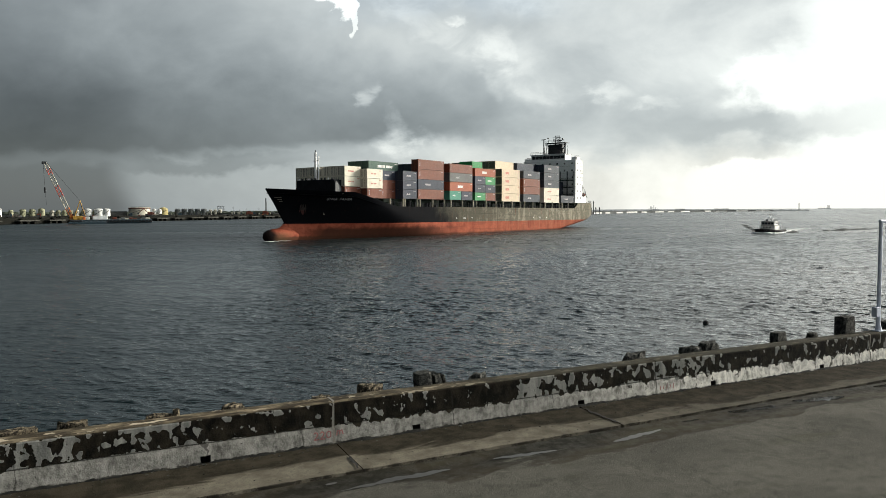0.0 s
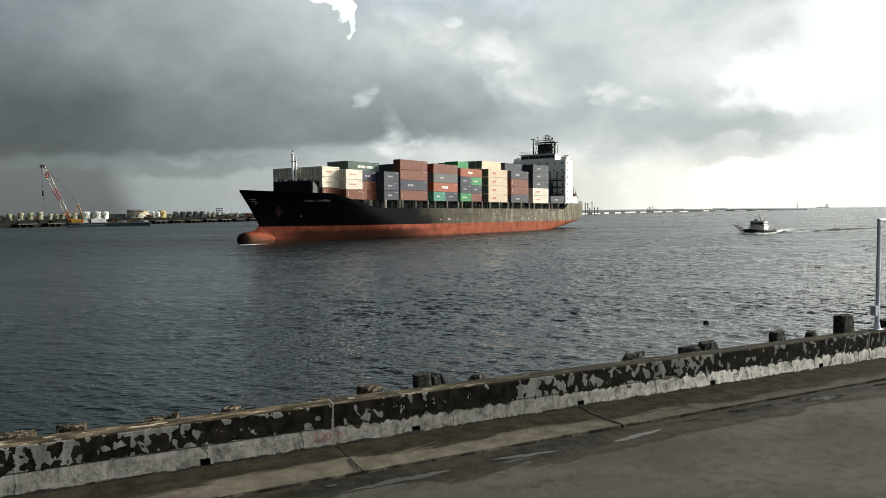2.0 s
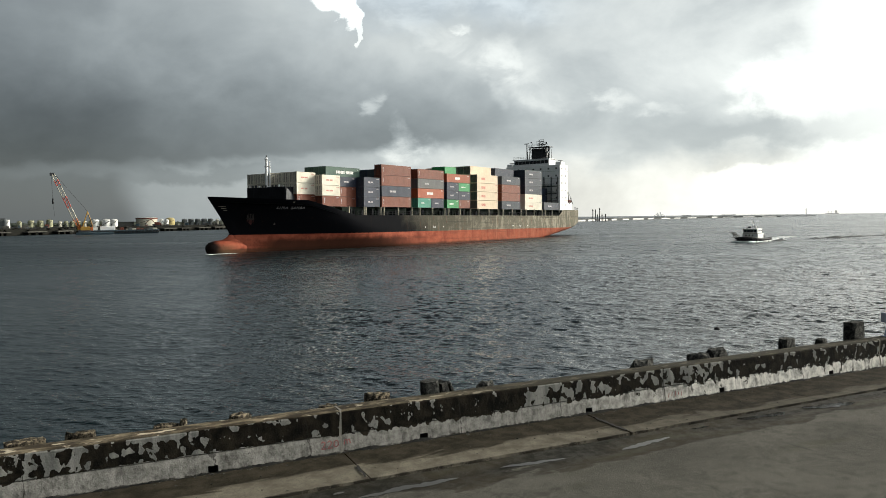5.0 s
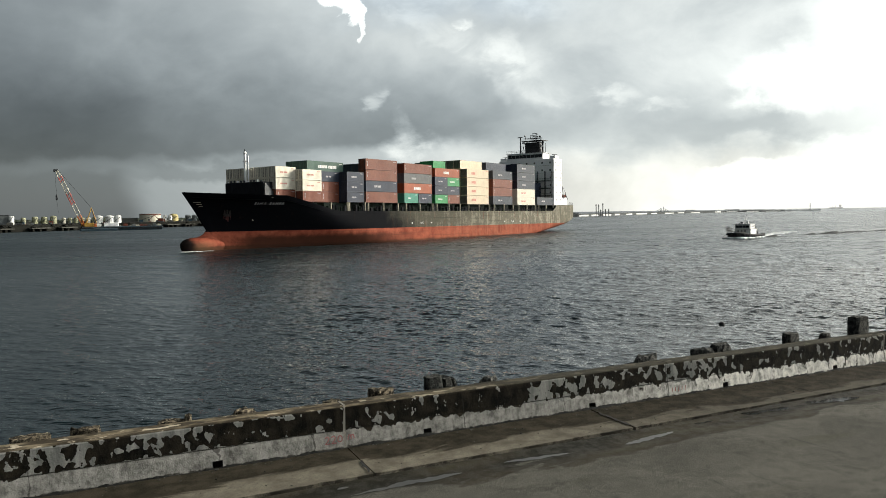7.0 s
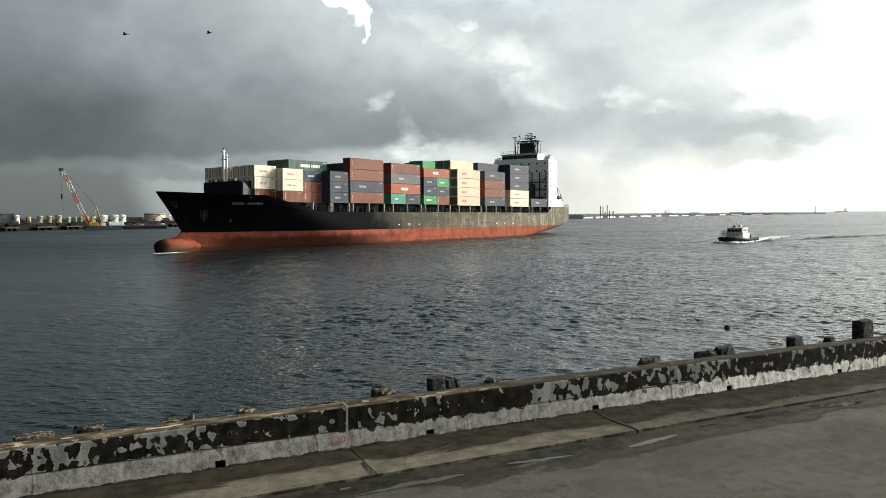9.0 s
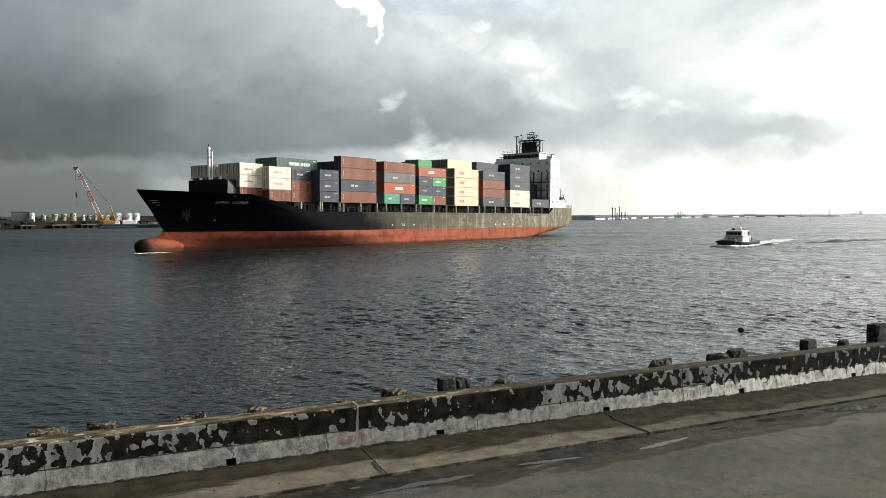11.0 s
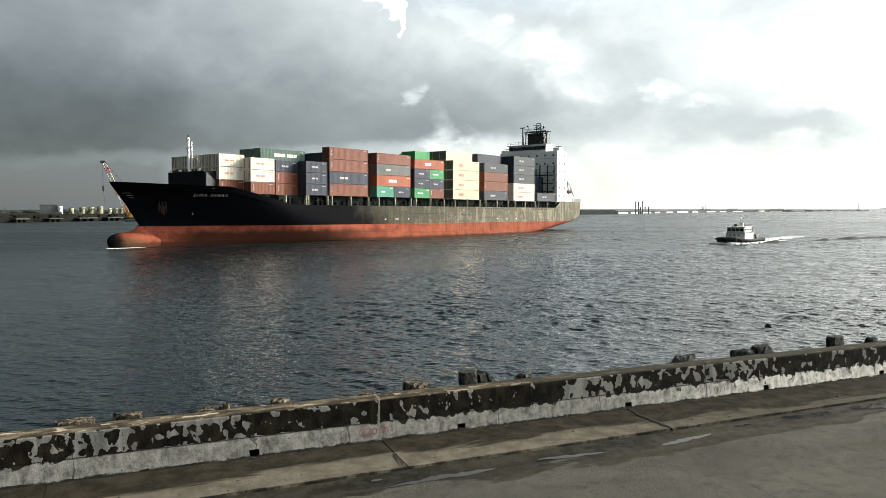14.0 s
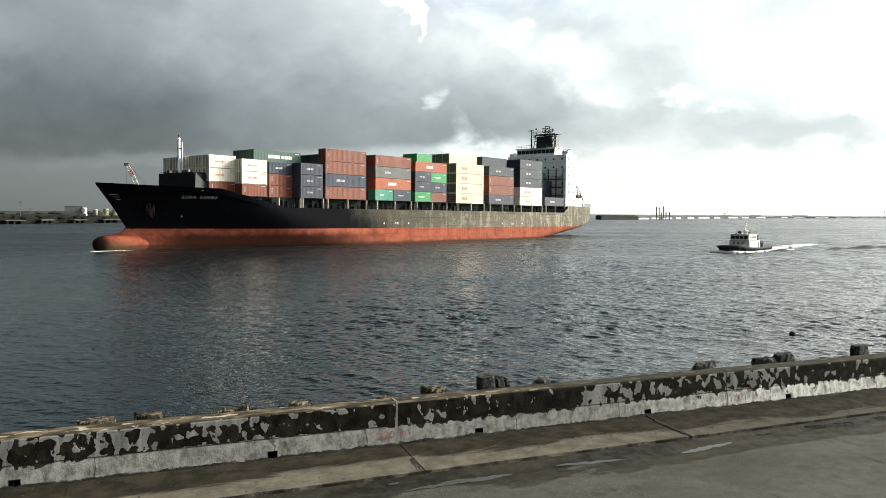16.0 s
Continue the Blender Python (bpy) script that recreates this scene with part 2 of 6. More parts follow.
def hull_paint():
    """Black topsides over a red boot-top; the flat of the side is scuffed and chalked, with rust runs."""
    m, k, b = material("hull_paint", 0.5)
    p = k.place()
    x, y, z = k.split(p)
    blot = k.noise(p, 0.35, 7.0, 0.62, 0.3)
    runs = k.noise(k.stretch(p, 1.3, 1.3, 0.07), 1.0, 6.0, 0.65)
    fine = k.noise(k.stretch(p, 4.0, 4.0, 0.35), 1.0, 6.0, 0.65)
    grain = k.noise(p, 2.6, 5.0, 0.65)
    worn = k.step(k.plus(x, k.plus(k.times(blot, 16.0), k.times(z, -1.2))), -50.0, -66.0)
    chalk = k.times(worn, k.plus(0.35, k.times(grain, 0.75)))
    top = k.mix(chalk, (0.003, 0.0035, 0.005), k.mix(k.step(x, -60.0, -120.0), (0.098, 0.092, 0.070), (0.190, 0.176, 0.136)))
    pale = k.times(k.step(k.plus(k.plus(k.times(runs, 0.65), k.times(grain, 0.35)), k.times(k.minus(blot, 0.5), 0.7)), 0.48, 0.60), k.step(x, -60.0, -125.0, 0.10, 0.50))
    top = k.mix(k.times(pale, worn), top, (0.41, 0.375, 0.30))
    top = k.mix(k.times(k.step(fine, 0.60, 0.72), k.times(worn, 0.6)), top, (0.030, 0.028, 0.024))
    top = k.mix(k.times(k.step(k.noise(k.stretch(p, 0.6, 0.6, 0.1), 1.7, 5.0, 0.6), 0.60, 0.72), k.plus(0.06, k.times(worn, 0.4))), top, (0.15, 0.07, 0.035))
    red = k.mix(k.step(blot, 0.3, 0.7), (0.185, 0.043, 0.025), (0.32, 0.092, 0.054))
    red = k.mix(k.times(k.step(runs, 0.42, 0.62), k.step(x, -55.0, -110.0, 0.05, 0.55)), red, (0.31, 0.13, 0.080))
    scuff = k.noise(k.stretch(p, 0.05, 0.05, 2.2), 1.0, 4.0, 0.6)
    red = k.mix(k.times(k.step(scuff, 0.56, 0.66), 0.5), red, (0.13, 0.045, 0.030))
    red = k.mix(k.times(k.step(grain, 0.5, 0.75), 0.5), red, (0.10, 0.03, 0.02))
    red = k.mix(k.times(k.step(fine, 0.58, 0.75), 0.45), red, (0.36, 0.16, 0.10))
    wet = k.step(k.plus(z, k.times(blot, 0.9)), 1.15, 0.55)
    red = k.mix(k.times(wet, 0.8), red, (0.045, 0.026, 0.016))
    # shade under the bow's flare, painted over the lower boot-top
    bow_shade = k.times(k.step(k.plus(z, k.times(blot, 1.3)), 3.9, 2.3), k.times(k.step(x, -9.0, -17.0), k.step(x, -70.0, -42.0)))
    red = k.mix(k.times(bow_shade, 0.92), red, (0.032, 0.015, 0.010))
    weed = k.times(k.step(x, -9.0, -3.0), k.step(k.plus(z, k.times(grain, 1.4)), 2.6, 1.4))
    red = k.mix(k.times(weed, 0.75), red, (0.075, 0.050, 0.028))
    red = k.mix(k.step(k.plus(x, k.times(blot, 2.0)), -1.9, 0.0), red, (0.014, 0.010, 0.009))
    top = k.mix(k.times(k.step(scuff, 0.55, 0.68), k.times(worn, 0.55)), top, (0.045, 0.042, 0.035))
    line = k.step(k.plus(z, k.times(grain, 0.12)), 3.55, 3.62)
    k.put(b.inputs["Base Color"], k.mix(line, red, top))
    k.put(b.inputs["Roughness"], k.plus(0.55, k.times(blot, 0.25)))
    b.inputs["Specular IOR Level"].default_value = 0.03
    # shell plates: shallow dents between frames and the plate seams
    plate = k.noise(k.stretch(p, 0.5, 0.5, 1.0), 0.5, 2.0, 0.4)
    seam = k.math("FRACT", k.times(z, 0.42))
    seam = k.times(k.step(seam, 0.0, 0.05), k.step(seam, 1.0, 0.95))
    k.put(b.inputs["Normal"], k.bump(seam, 0.25, 0.04, k.bump(plate, 0.35, 0.12)))
    return m


def water(name="harbour_water"):
    """Sea water; waves too small to be built or resolved act as relief close by and as roughness far off."""
    m, k, b = material(name, 0.1)
    p = k.place()
    b.inputs["IOR"].default_value = 1.33
    k.put(b.inputs["Base Color"], k.mix(k.noise(p, 0.02, 3.0), (0.002, 0.008, 0.010), (0.004, 0.012, 0.013)))
    x, y, z = k.split(p)
    away = k.math("SQRT", k.plus(k.times(x, x), k.times(y, y)))
    calm = k.noise(k.stretch(p, 0.35, 1.6, 1.0, 12), 0.022, 5.0, 0.62)
    fine = k.noise(k.stretch(p, 0.6, 1.6, 1.0, 25), 9.0, 2.0, 0.5, 0.4)
    ripple = k.noise(k.stretch(p, 0.5, 1.5, 1.0, 18), 3.2, 2.0, 0.5, 0.5)
    chop = k.noise(k.stretch(p, 0.85, 0.40, 1.0, 8), 0.42, 4.0, 0.62, 0.4)
    lively = k.step(k.plus(x, k.times(y, 0.3)), -10.0, 14.0, 0.5, 1.0)
    n = k.bump(k.times(chop, k.times(lively, k.step(away, 60.0, 200.0))), 1.0, 2.8)
    n = k.bump(k.times(k.times(ripple, lively), k.step(away, 190.0, 60.0)), 1.0, 0.095, n)
    n = k.bump(k.times(k.times(fine, lively), k.step(away, 80.0, 35.0)), 1.0, 0.016, n)
    k.put(b.inputs["Normal"], n)
    k.put(b.inputs["Roughness"], k.plus(k.step(away, 30.0, 190.0, 0.06, k.step(k.math("DIVIDE", x, away), 0.15, 0.45, 0.33, 0.22)), k.times(k.times(k.minus(calm, 0.5), 0.45), k.step(away, 60.0, 250.0))))
    return m


def wall_material():
    """Old sea wall: pale concrete foot, black algae above with scabs of pale render."""
    m, k, b = material("sea_wall_concrete", 0.95)
    p = k.place()
    x, y, z = k.split(p)
    b.inputs["Specular IOR Level"].default_value = 0.08
    p2 = k.vec(x, 0.0, z)
    rag = k.noise(k.stretch(p2, 1.2, 1.0, 0.9), 3.4, 7.0, 0.60, 0.3)
    scab = k.noise(k.stretch(p2, 1.0, 1.0, 0.85), 5.4, 3.0, 0.45, 0.30)
    area = k.noise(k.vec(x, 3.0, 0.0), 0.55, 2.0, 0.5)
    # how much of the render still clings to the upper band, along the wall
    cling = k.tree.nodes.new("ShaderNodeValToRGB")
    cling.color_ramp.interpolation = "EASE"
    k.put(cling.inputs[0], k.math("DIVIDE", k.plus(x, 4.0), 26.0, clamp=True))
    stops = ((-4.0, 0.30), (22.0, 0.4), (-2.2, 0.30), (-1.3, 0.45), (-0.9, 0.72), (-0.3, 0.62), (0.05, 0.12), (0.8, 0.55), (1.6, 0.55), (2.2, 0.18), (4.0, 0.20), (4.8, 0.38), (6.0, 0.30), (6.8, 0.10), (7.9, 0.12), (8.3, 0.85), (9.2, 0.72), (9.7, 0.40), (11.6, 0.55), (12.6, 0.85), (13.3, 0.62), (14.2, 0.30), (17.0, 0.36))
    for i, (at, c) in enumerate(stops):
        el = cling.color_ramp.elements[i] if i < 2 else cling.color_ramp.elements.new((at + 4.0) / 26.0)
        el.position, el.color = (at + 4.0) / 26.0, (c, c, c, 1)
    cling = cling.outputs[0]
    blotch = k.noise(p2, 4.6, 6.0, 0.66, 0.3)
    grain = k.noise(p, 38.0, 4.0, 0.7)
    mottle = k.noise(p, 9.0, 5.0, 0.65)
    stain = k.noise(k.stretch(p2, 3.0, 3.0, 0.45), 2.4, 6.0, 0.65)
    # the foot goes from grey on the left to near white on the right
    foot_tone = k.step(x, 8.0, 15.0)
    foot = k.mix(k.step(k.plus(k.times(stain, 0.4), k.times(blotch, 0.6)), 0.36, 0.64), k.mix(foot_tone, (0.080, 0.077, 0.070), (0.175, 0.17, 0.155)), k.mix(foot_tone, (0.295, 0.285, 0.262), (0.76, 0.73, 0.675)))
    foot = k.mix(k.times(k.step(mottle, 0.4, 0.75), 0.7), foot, k.mix(foot_tone, (0.335, 0.325, 0.30), (0.82, 0.79, 0.73)))
    foot = k.mix(k.times(k.step(grain, 0.52, 0.72), 0.6), foot, (0.13, 0.13, 0.126))
    runs = k.noise(k.stretch(p2, 2.0, 1.0, 1.0), 2.1, 4.0, 0.55, 0.5)
    foot = k.mix(k.times(k.step(runs, 0.62, 0.65), k.plus(0.25, k.times(foot_tone, 0.65))), foot, (0.03, 0.028, 0.022))
    black = k.mix(k.step(rag, 0.35, 0.7), (0.003, 0.003, 0.0025), (0.022, 0.018, 0.0125))
    black = k.mix(k.times(k.step(grain, 0.55, 0.75), 0.5), black, (0.038, 0.036, 0.029))
    pale = k.mix(k.step(stain, 0.3, 0.75), (0.122, 0.124, 0.117), (0.275, 0.27, 0.25))
    pale = k.mix(k.times(k.step(grain, 0.5, 0.75), 0.5), pale, (0.06, 0.06, 0.06))
    scab = k.plus(k.times(scab, 0.74), k.times(k.noise(k.stretch(p2, 1.0, 1.0, 1.5), 2.3, 4.0, 0.5, 0.3), 0.26))
    cut = k.minus(k.minus(0.632, k.times(cling, 0.20)), k.times(k.step(z, 0.66, 0.78), k.times(k.step(x, 8.0, 2.0), 0.05)))
    upper = k.mix(k.step(k.minus(scab, cut), 0.0, 0.010), black, pale)
    ruled = k.times(k.step(x, -2.0, 0.0), k.step(x, 4.4, 3.6))
    edge = k.step(k.plus(k.plus(z, k.times(ruled, -0.04)), k.plus(k.times(k.minus(rag, 0.5), k.minus(0.42, k.times(ruled, 0.30))), k.times(k.times(k.minus(runs, 0.5), foot_tone), 0.32))), 0.345, 0.355)
    face = k.mix(edge, foot, upper)
    # pits, hairline cracks and the cold joint of the two pours
    pit = k.step(k.noise(p2, 16.0, 2.0, 0.5), 0.70, 0.74)
    face = k.mix(k.times(pit, 0.85), face, (0.012, 0.011, 0.009))
    wander = k.plus(x, k.plus(k.times(k.minus(rag, 0.5), 0.22), k.times(z, 0.05)))
    hair = k.math("ABSOLUTE", k.minus(k.math("FRACT", k.math("DIVIDE", k.plus(wander, k.times(k.minus(area, 0.5), 3.0)), 2.62)), 0.5))
    face = k.mix(k.times(k.step(hair, 0.006, 0.002), 0.7), face, (0.018, 0.017, 0.014))
    cold = k.math("ABSOLUTE", k.plus(k.minus(z, 0.385), k.times(k.minus(mottle, 0.5), 0.03)))
    face = k.mix(k.times(k.step(cold, 0.014, 0.006), 0.8), face, (0.010, 0.010, 0.008))
    # ragged dark gap line painted along the wall's foot
    foot_gap = k.times(k.step(k.plus(z, k.times(k.minus(mottle, 0.5), 0.14)), 0.085, 0.055), k.step(rag, 0.36, 0.50))
    face = k.mix(k.times(foot_gap, 0.85), face, (0.02, 0.018, 0.014))
    ragt, scabt = k.noise(k.stretch(p, 0.5, 1.4, 1.0), 3.4, 7.0, 0.62, 0.2), k.noise(k.stretch(p, 0.6, 1.5, 1.0), 4.6, 5.0, 0.5, 0.3)
    # crown painted sunlit tan on the left and backlit dark towards the right
    crown = k.mix(k.step(ragt, 0.42, 0.66), (0.040, 0.032, 0.022), (0.25, 0.205, 0.14))
    crown = k.mix(k.times(k.step(mottle, 0.5, 0.7), 0.8), crown, (0.075, 0.058, 0.038))
    crown = k.mix(k.step(k.plus(scabt, k.times(k.minus(mottle, 0.5), 0.2)), 0.585, 0.64), crown, (0.50, 0.43, 0.33))
    crown = k.mix(k.step(k.plus(x, k.times(mottle, 3.0)), 4.0, 11.0, 0.1, 0.88), crown, (0.030, 0.029, 0.022))
    c = k.mix(k.step(k.plus(z, k.times(k.minus(grain, 0.5), 0.02)), 0.798, 0.808), face, crown)
    k.put(b.inputs["Base Color"], c)
    k.put(b.inputs["Normal"], k.bump(k.plus(k.times(grain, 0.35), k.plus(k.times(rag, 0.0), k.plus(k.times(mottle, 0.8), k.times(k.times(k.step(k.minus(scab, cut), -0.01, 0.015), k.times(edge, k.step(z, 0.80, 0.78))), 0.6)))), 0.9, 0.025))
    return m


def road_material():
    """Worn concrete road, damp along the gutter, with exposed grit."""
    m, k, b = material("road_concrete", 0.85)
    p = k.place()
    x, y, z = k.split(p)
    b.inputs["Specular IOR Level"].default_value = 0.06
    big = k.noise(k.stretch(p, 0.6, 1.0, 1.0), 0.55, 7.0, 0.6, 0.5)
    wide = k.noise(k.stretch(p, 0.35, 1.3, 1.0), 0.9, 5.0, 0.6, 0.3)
    mid = k.noise(p, 4.0, 5.0, 0.6)
    grit = k.noise(p, 62.0, 3.0, 0.75)
    speck = k.noise(p, 24.0, 2.0, 0.6)
    c = k.mix(k.step(big, 0.3, 0.7), (0.042, 0.041, 0.035), (0.092, 0.089, 0.076))
    c = k.mix(k.step(grit, 0.50, 0.66), c, (0.168, 0.160, 0.138))
    c = k.mix(k.times(k.step(grit, 0.46, 0.36), 0.7), c, (0.012, 0.012, 0.011))
    c = k.mix(k.times(k.step(speck, 0.62, 0.72), 0.55), c, (0.022, 0.021, 0.019))
    c = k.mix(k.times(k.step(mid, 0.48, 0.72), 0.5), c, (0.030, 0.029, 0.025))
    damp = k.step(k.plus(y, k.plus(k.times(k.minus(wide, 0.5), 3.0), k.times(k.minus(mid, 0.5), 0.5))), 10.42, 10.56)
    c = k.mix(k.times(damp, k.plus(0.62, k.times(k.step(mid, 0.66, 0.40), 0.36))), c, k.mix(k.step(wide, 0.4, 0.6), (0.013, 0.012, 0.009), (0.030, 0.025, 0.017)))
    lichen = k.times(k.step(wide, 0.56, 0.70), 0.5)
    c = k.mix(lichen, c, (0.050, 0.050, 0.030))
    k.put(b.inputs["Base Color"], c)
    k.put(b.inputs["Roughness"], k.minus(0.9, k.times(damp, k.plus(0.05, k.times(mid, 0.25)))))
    k.put(b.inputs["Normal"], k.bump(k.plus(k.times(grit, k.minus(1.0, k.times(damp, 0.6))), k.times(mid, 0.6)), 0.8, 0.014))
    return m


def apron_material():
    """Pale slabs beside the wall, dark and mossy against its foot."""
    m, k, b = material("apron_concrete", 0.88)
    p = k.place()
    x, y, z = k.split(p)
    b.inputs["Specular IOR Level"].default_value = 0.05
    big = k.noise(k.stretch(p, 0.40, 1.6, 1.0), 0.9, 7.0, 0.62, 0.4)
    grit = k.noise(p, 40.0, 4.0, 0.8)
    mid = k.noise(p, 2.5, 6.0, 0.65)
    c = k.mix(k.step(mid, 0.3, 0.7), (0.090, 0.080, 0.062), (0.190, 0.170, 0.133))
    c = k.mix(k.step(grit, 0.46, 0.70), c, (0.075, 0.069, 0.056))
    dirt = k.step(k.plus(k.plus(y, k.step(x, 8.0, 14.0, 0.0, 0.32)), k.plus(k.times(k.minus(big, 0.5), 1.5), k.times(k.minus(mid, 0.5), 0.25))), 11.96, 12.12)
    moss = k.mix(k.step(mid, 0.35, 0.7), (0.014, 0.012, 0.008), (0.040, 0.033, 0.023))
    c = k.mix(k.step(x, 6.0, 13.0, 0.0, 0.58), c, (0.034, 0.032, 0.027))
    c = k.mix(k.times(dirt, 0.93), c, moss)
    # outer edge darkened: grime, and the edge's own shade painted in
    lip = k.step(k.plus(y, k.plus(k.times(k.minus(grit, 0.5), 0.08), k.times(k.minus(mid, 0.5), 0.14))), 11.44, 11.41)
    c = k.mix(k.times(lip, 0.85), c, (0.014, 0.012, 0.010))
    k.put(b.inputs["Base Color"], c)
    k.put(b.inputs["Normal"], k.bump(k.plus(grit, big), 0.7, 0.012))
    return m


def plain(name, colour, rough=0.6, metal=0.0):
    return painted(name, colour, rough, metal, 0.15, 3.0)


HULL = hull_paint()
WATER = water()
# wake water painted dark and dull, in place of its steep face's weak reflection
WAKE = painted("dark_painted_wake_water", (0.013, 0.017, 0.018), 0.85, 0, 0.4, 0.5)
WALL = wall_material()
ROAD = road_material()
APRON = apron_material()
BOX = {
    "white": painted("white_container_paint", (0.70, 0.65, 0.54), 0.55, 0, 0.18, 0.7),
    "cream": painted("cream_container_paint", (0.64, 0.525, 0.385), 0.55, 0, 0.15, 0.7),
    "brown": painted("brown_container_paint", (0.165, 0.044, 0.021), 0.55, 0, 0.28, 0.7),
    "orange": painted("orange_container_paint", (0.32, 0.078, 0.030), 0.55, 0, 0.22, 0.7),
    "navy": painted("navy_container_paint", (0.018, 0.027, 0.050), 0.55, 0, 0.25, 0.7),
    "slate": painted("slate_container_paint", (0.032, 0.042, 0.058), 0.55, 0, 0.25, 0.7),
    "grey": painted("grey_container_paint", (0.10, 0.103, 0.103), 0.55, 0, 0.25, 0.7),
    "green": painted("green_container_paint", (0.035, 0.25, 0.085), 0.55, 0, 0.22, 0.7),
    "teal": painted("teal_container_paint", (0.05, 0.24, 0.17), 0.55, 0, 0.22, 0.7),
    "moss": painted("moss_green_container_paint", (0.048, 0.098, 0.076), 0.55, 0, 0.22, 0.7),
}
BLACK = painted("black_ship_paint", (0.012, 0.013, 0.016), 0.5, 0, 0.4, 0.5)
WHITE = painted("white_ship_paint", (0.86, 0.86, 0.85), 0.5, 0, 0.10, 0.5)
DECK = painted("deck_green_paint", (0.007, 0.013, 0.009), 0.7, 0, 0.4, 0.5)
for matt in (DECK, BLACK):  # specular cut so that the bright low sky leaves them dark
    [n for n in matt.node_tree.nodes if n.type == "BSDF_PRINCIPLED"][0].inputs["Specular IOR Level"].default_value = 0.04
POST = painted("lashing_post_paint", (0.30, 0.28, 0.22), 0.7, 0, 0.35, 0.8)
STEEL = painted("dark_steel", (0.04, 0.042, 0.045), 0.5, 0.4, 0.4, 1.0)
GLASS = plain("dark_window_glass", (0.012, 0.014, 0.017), 0.12)
LETTER = plain("white_lettering", (0.72, 0.72, 0.70))
PINK = plain("faded_red_lettering", (0.55, 0.20, 0.16))
PALE = plain("pale_lettering", (0.46, 0.44, 0.45))
RUBBER = painted("black_rubber", (0.012, 0.012, 0.013), 0.85, 0, 0.4, 3.0)
GALV = painted("pale_galvanised_steel", (0.64, 0.68, 0.78), 0.5, 0.0, 0.15, 6.0)
# cream boxes' bow ends: the shade they stand in is painted as dark grey
DARKEND = painted("shade_grey_end", (0.12, 0.115, 0.10), 0.7, 0, 0.5, 1.5)
# one block concrete in two tones, backlit and sunlit, light put into the colour
ROCK = pitted("backlit_block_concrete", (0.020, 0.021, 0.020), (0.10, 0.099, 0.090))
SUNROCK = pitted("sunlit_block_concrete", (0.015, 0.013, 0.010), (0.21, 0.175, 0.125))
PUDDLE = plain("wet_puddle", (0.016, 0.015, 0.012), 0.10)
# puddles whose sky reflection is painted in as a pale base colour
SHEEN = painted("puddle_with_painted_sheen", (0.055, 0.054, 0.050), 0.35, 0, 0.25, 2.0)
# moss at the wall's foot, blackened to carry the crease's shade as well
FOOT_STRIP = painted("foot_moss_and_shade", (0.006, 0.006, 0.005), 0.95, 0, 0.5, 6.0)
# dark filling of cracks, also the painted shade inside the drain holes
CRACK_HOLE = plain("crack_filling_and_hole_shade", (0.012, 0.011, 0.010), 0.9)
REDPAINT = painted("faded_red_paint_marks", (0.26, 0.10, 0.095), 0.9, 0.0, 0.5, 9.0)
PLASTER = concrete("pale_joint_mortar", (0.18, 0.168, 0.148), 3.0, 0.01)
RUST = painted("rusty_steel", (0.13, 0.035, 0.02), 0.8, 0, 0.4, 1.0)
HAZE = painted("far_steel_with_painted_haze", (0.75, 0.76, 0.76), 0.8, 0, 0.15, 0.05)
haze = HAZE.node_tree  # haze is put into this material: pale colour, part transparent
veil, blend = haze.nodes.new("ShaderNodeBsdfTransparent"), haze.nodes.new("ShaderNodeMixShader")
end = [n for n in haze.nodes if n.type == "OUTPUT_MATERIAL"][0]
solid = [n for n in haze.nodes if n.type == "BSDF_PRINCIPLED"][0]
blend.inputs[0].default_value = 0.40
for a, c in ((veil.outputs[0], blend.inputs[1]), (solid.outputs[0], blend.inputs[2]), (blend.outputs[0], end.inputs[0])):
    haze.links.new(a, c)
QUAY = concrete("quay_concrete", (0.13, 0.128, 0.115), 0.12, 0.1)
MOLE = concrete("mole_concrete", (0.085, 0.09, 0.09), 0.05, 0.1)
FARQUAY = concrete("far_quay_concrete", (0.075, 0.073, 0.065), 0.12, 0.1)
LAND = concrete("harbour_land", (0.011, 0.011, 0.009), 0.05, 0.1)
TANK = painted("cream_tank_paint", (0.50, 0.47, 0.38), 0.6, 0, 0.2, 0.15)
TANKWHITE = painted("white_tank_paint", (0.74, 0.74, 0.71), 0.5, 0, 0.1, 0.15)
TANKGREEN = painted("grey_green_tank_paint", (0.30, 0.30, 0.19), 0.6, 0, 0.25, 0.15)
TANKDARK = painted("dark_tank_paint", (0.10, 0.11, 0.11), 0.6, 0, 0.3, 0.15)
YELLOW = painted("yellow_machine_paint", (0.44, 0.25, 0.045), 0.5, 0, 0.25, 0.4)
RED = painted("red_machine_paint", (0.42, 0.05, 0.03), 0.5, 0, 0.25, 0.4)
ORANGE = painted("orange_machine_paint", (0.55, 0.14, 0.03), 0.5, 0, 0.25, 0.4)
BARGE = painted("blue_grey_barge_paint", (0.022, 0.045, 0.060), 0.6, 0, 0.35, 0.3)
FOAM = painted("white_foam", (0.78, 0.80, 0.80), 0.9, 0, 0.2, 2.0)


# ---------------------------------------------------------------- mesh helpers
def mesh_of(bm, name, mat=None, smooth=False):
    me = bpy.data.meshes.new(name)
    bm.to_mesh(me)
    bm.free()
    for m in (mat if isinstance(mat, (list, tuple)) else [mat]):
        if m:
            me.materials.append(m)
    if smooth:
        me.shade_smooth()
    return me


def part(name, bm, mat, parent, label="", smooth=False):
    """Links a bmesh (or a mesh) as one mesh object under a thing or a part."""
    me = bm if isinstance(bm, bpy.types.Mesh) else mesh_of(bm, name, mat, smooth)
    ob = new(name, me)
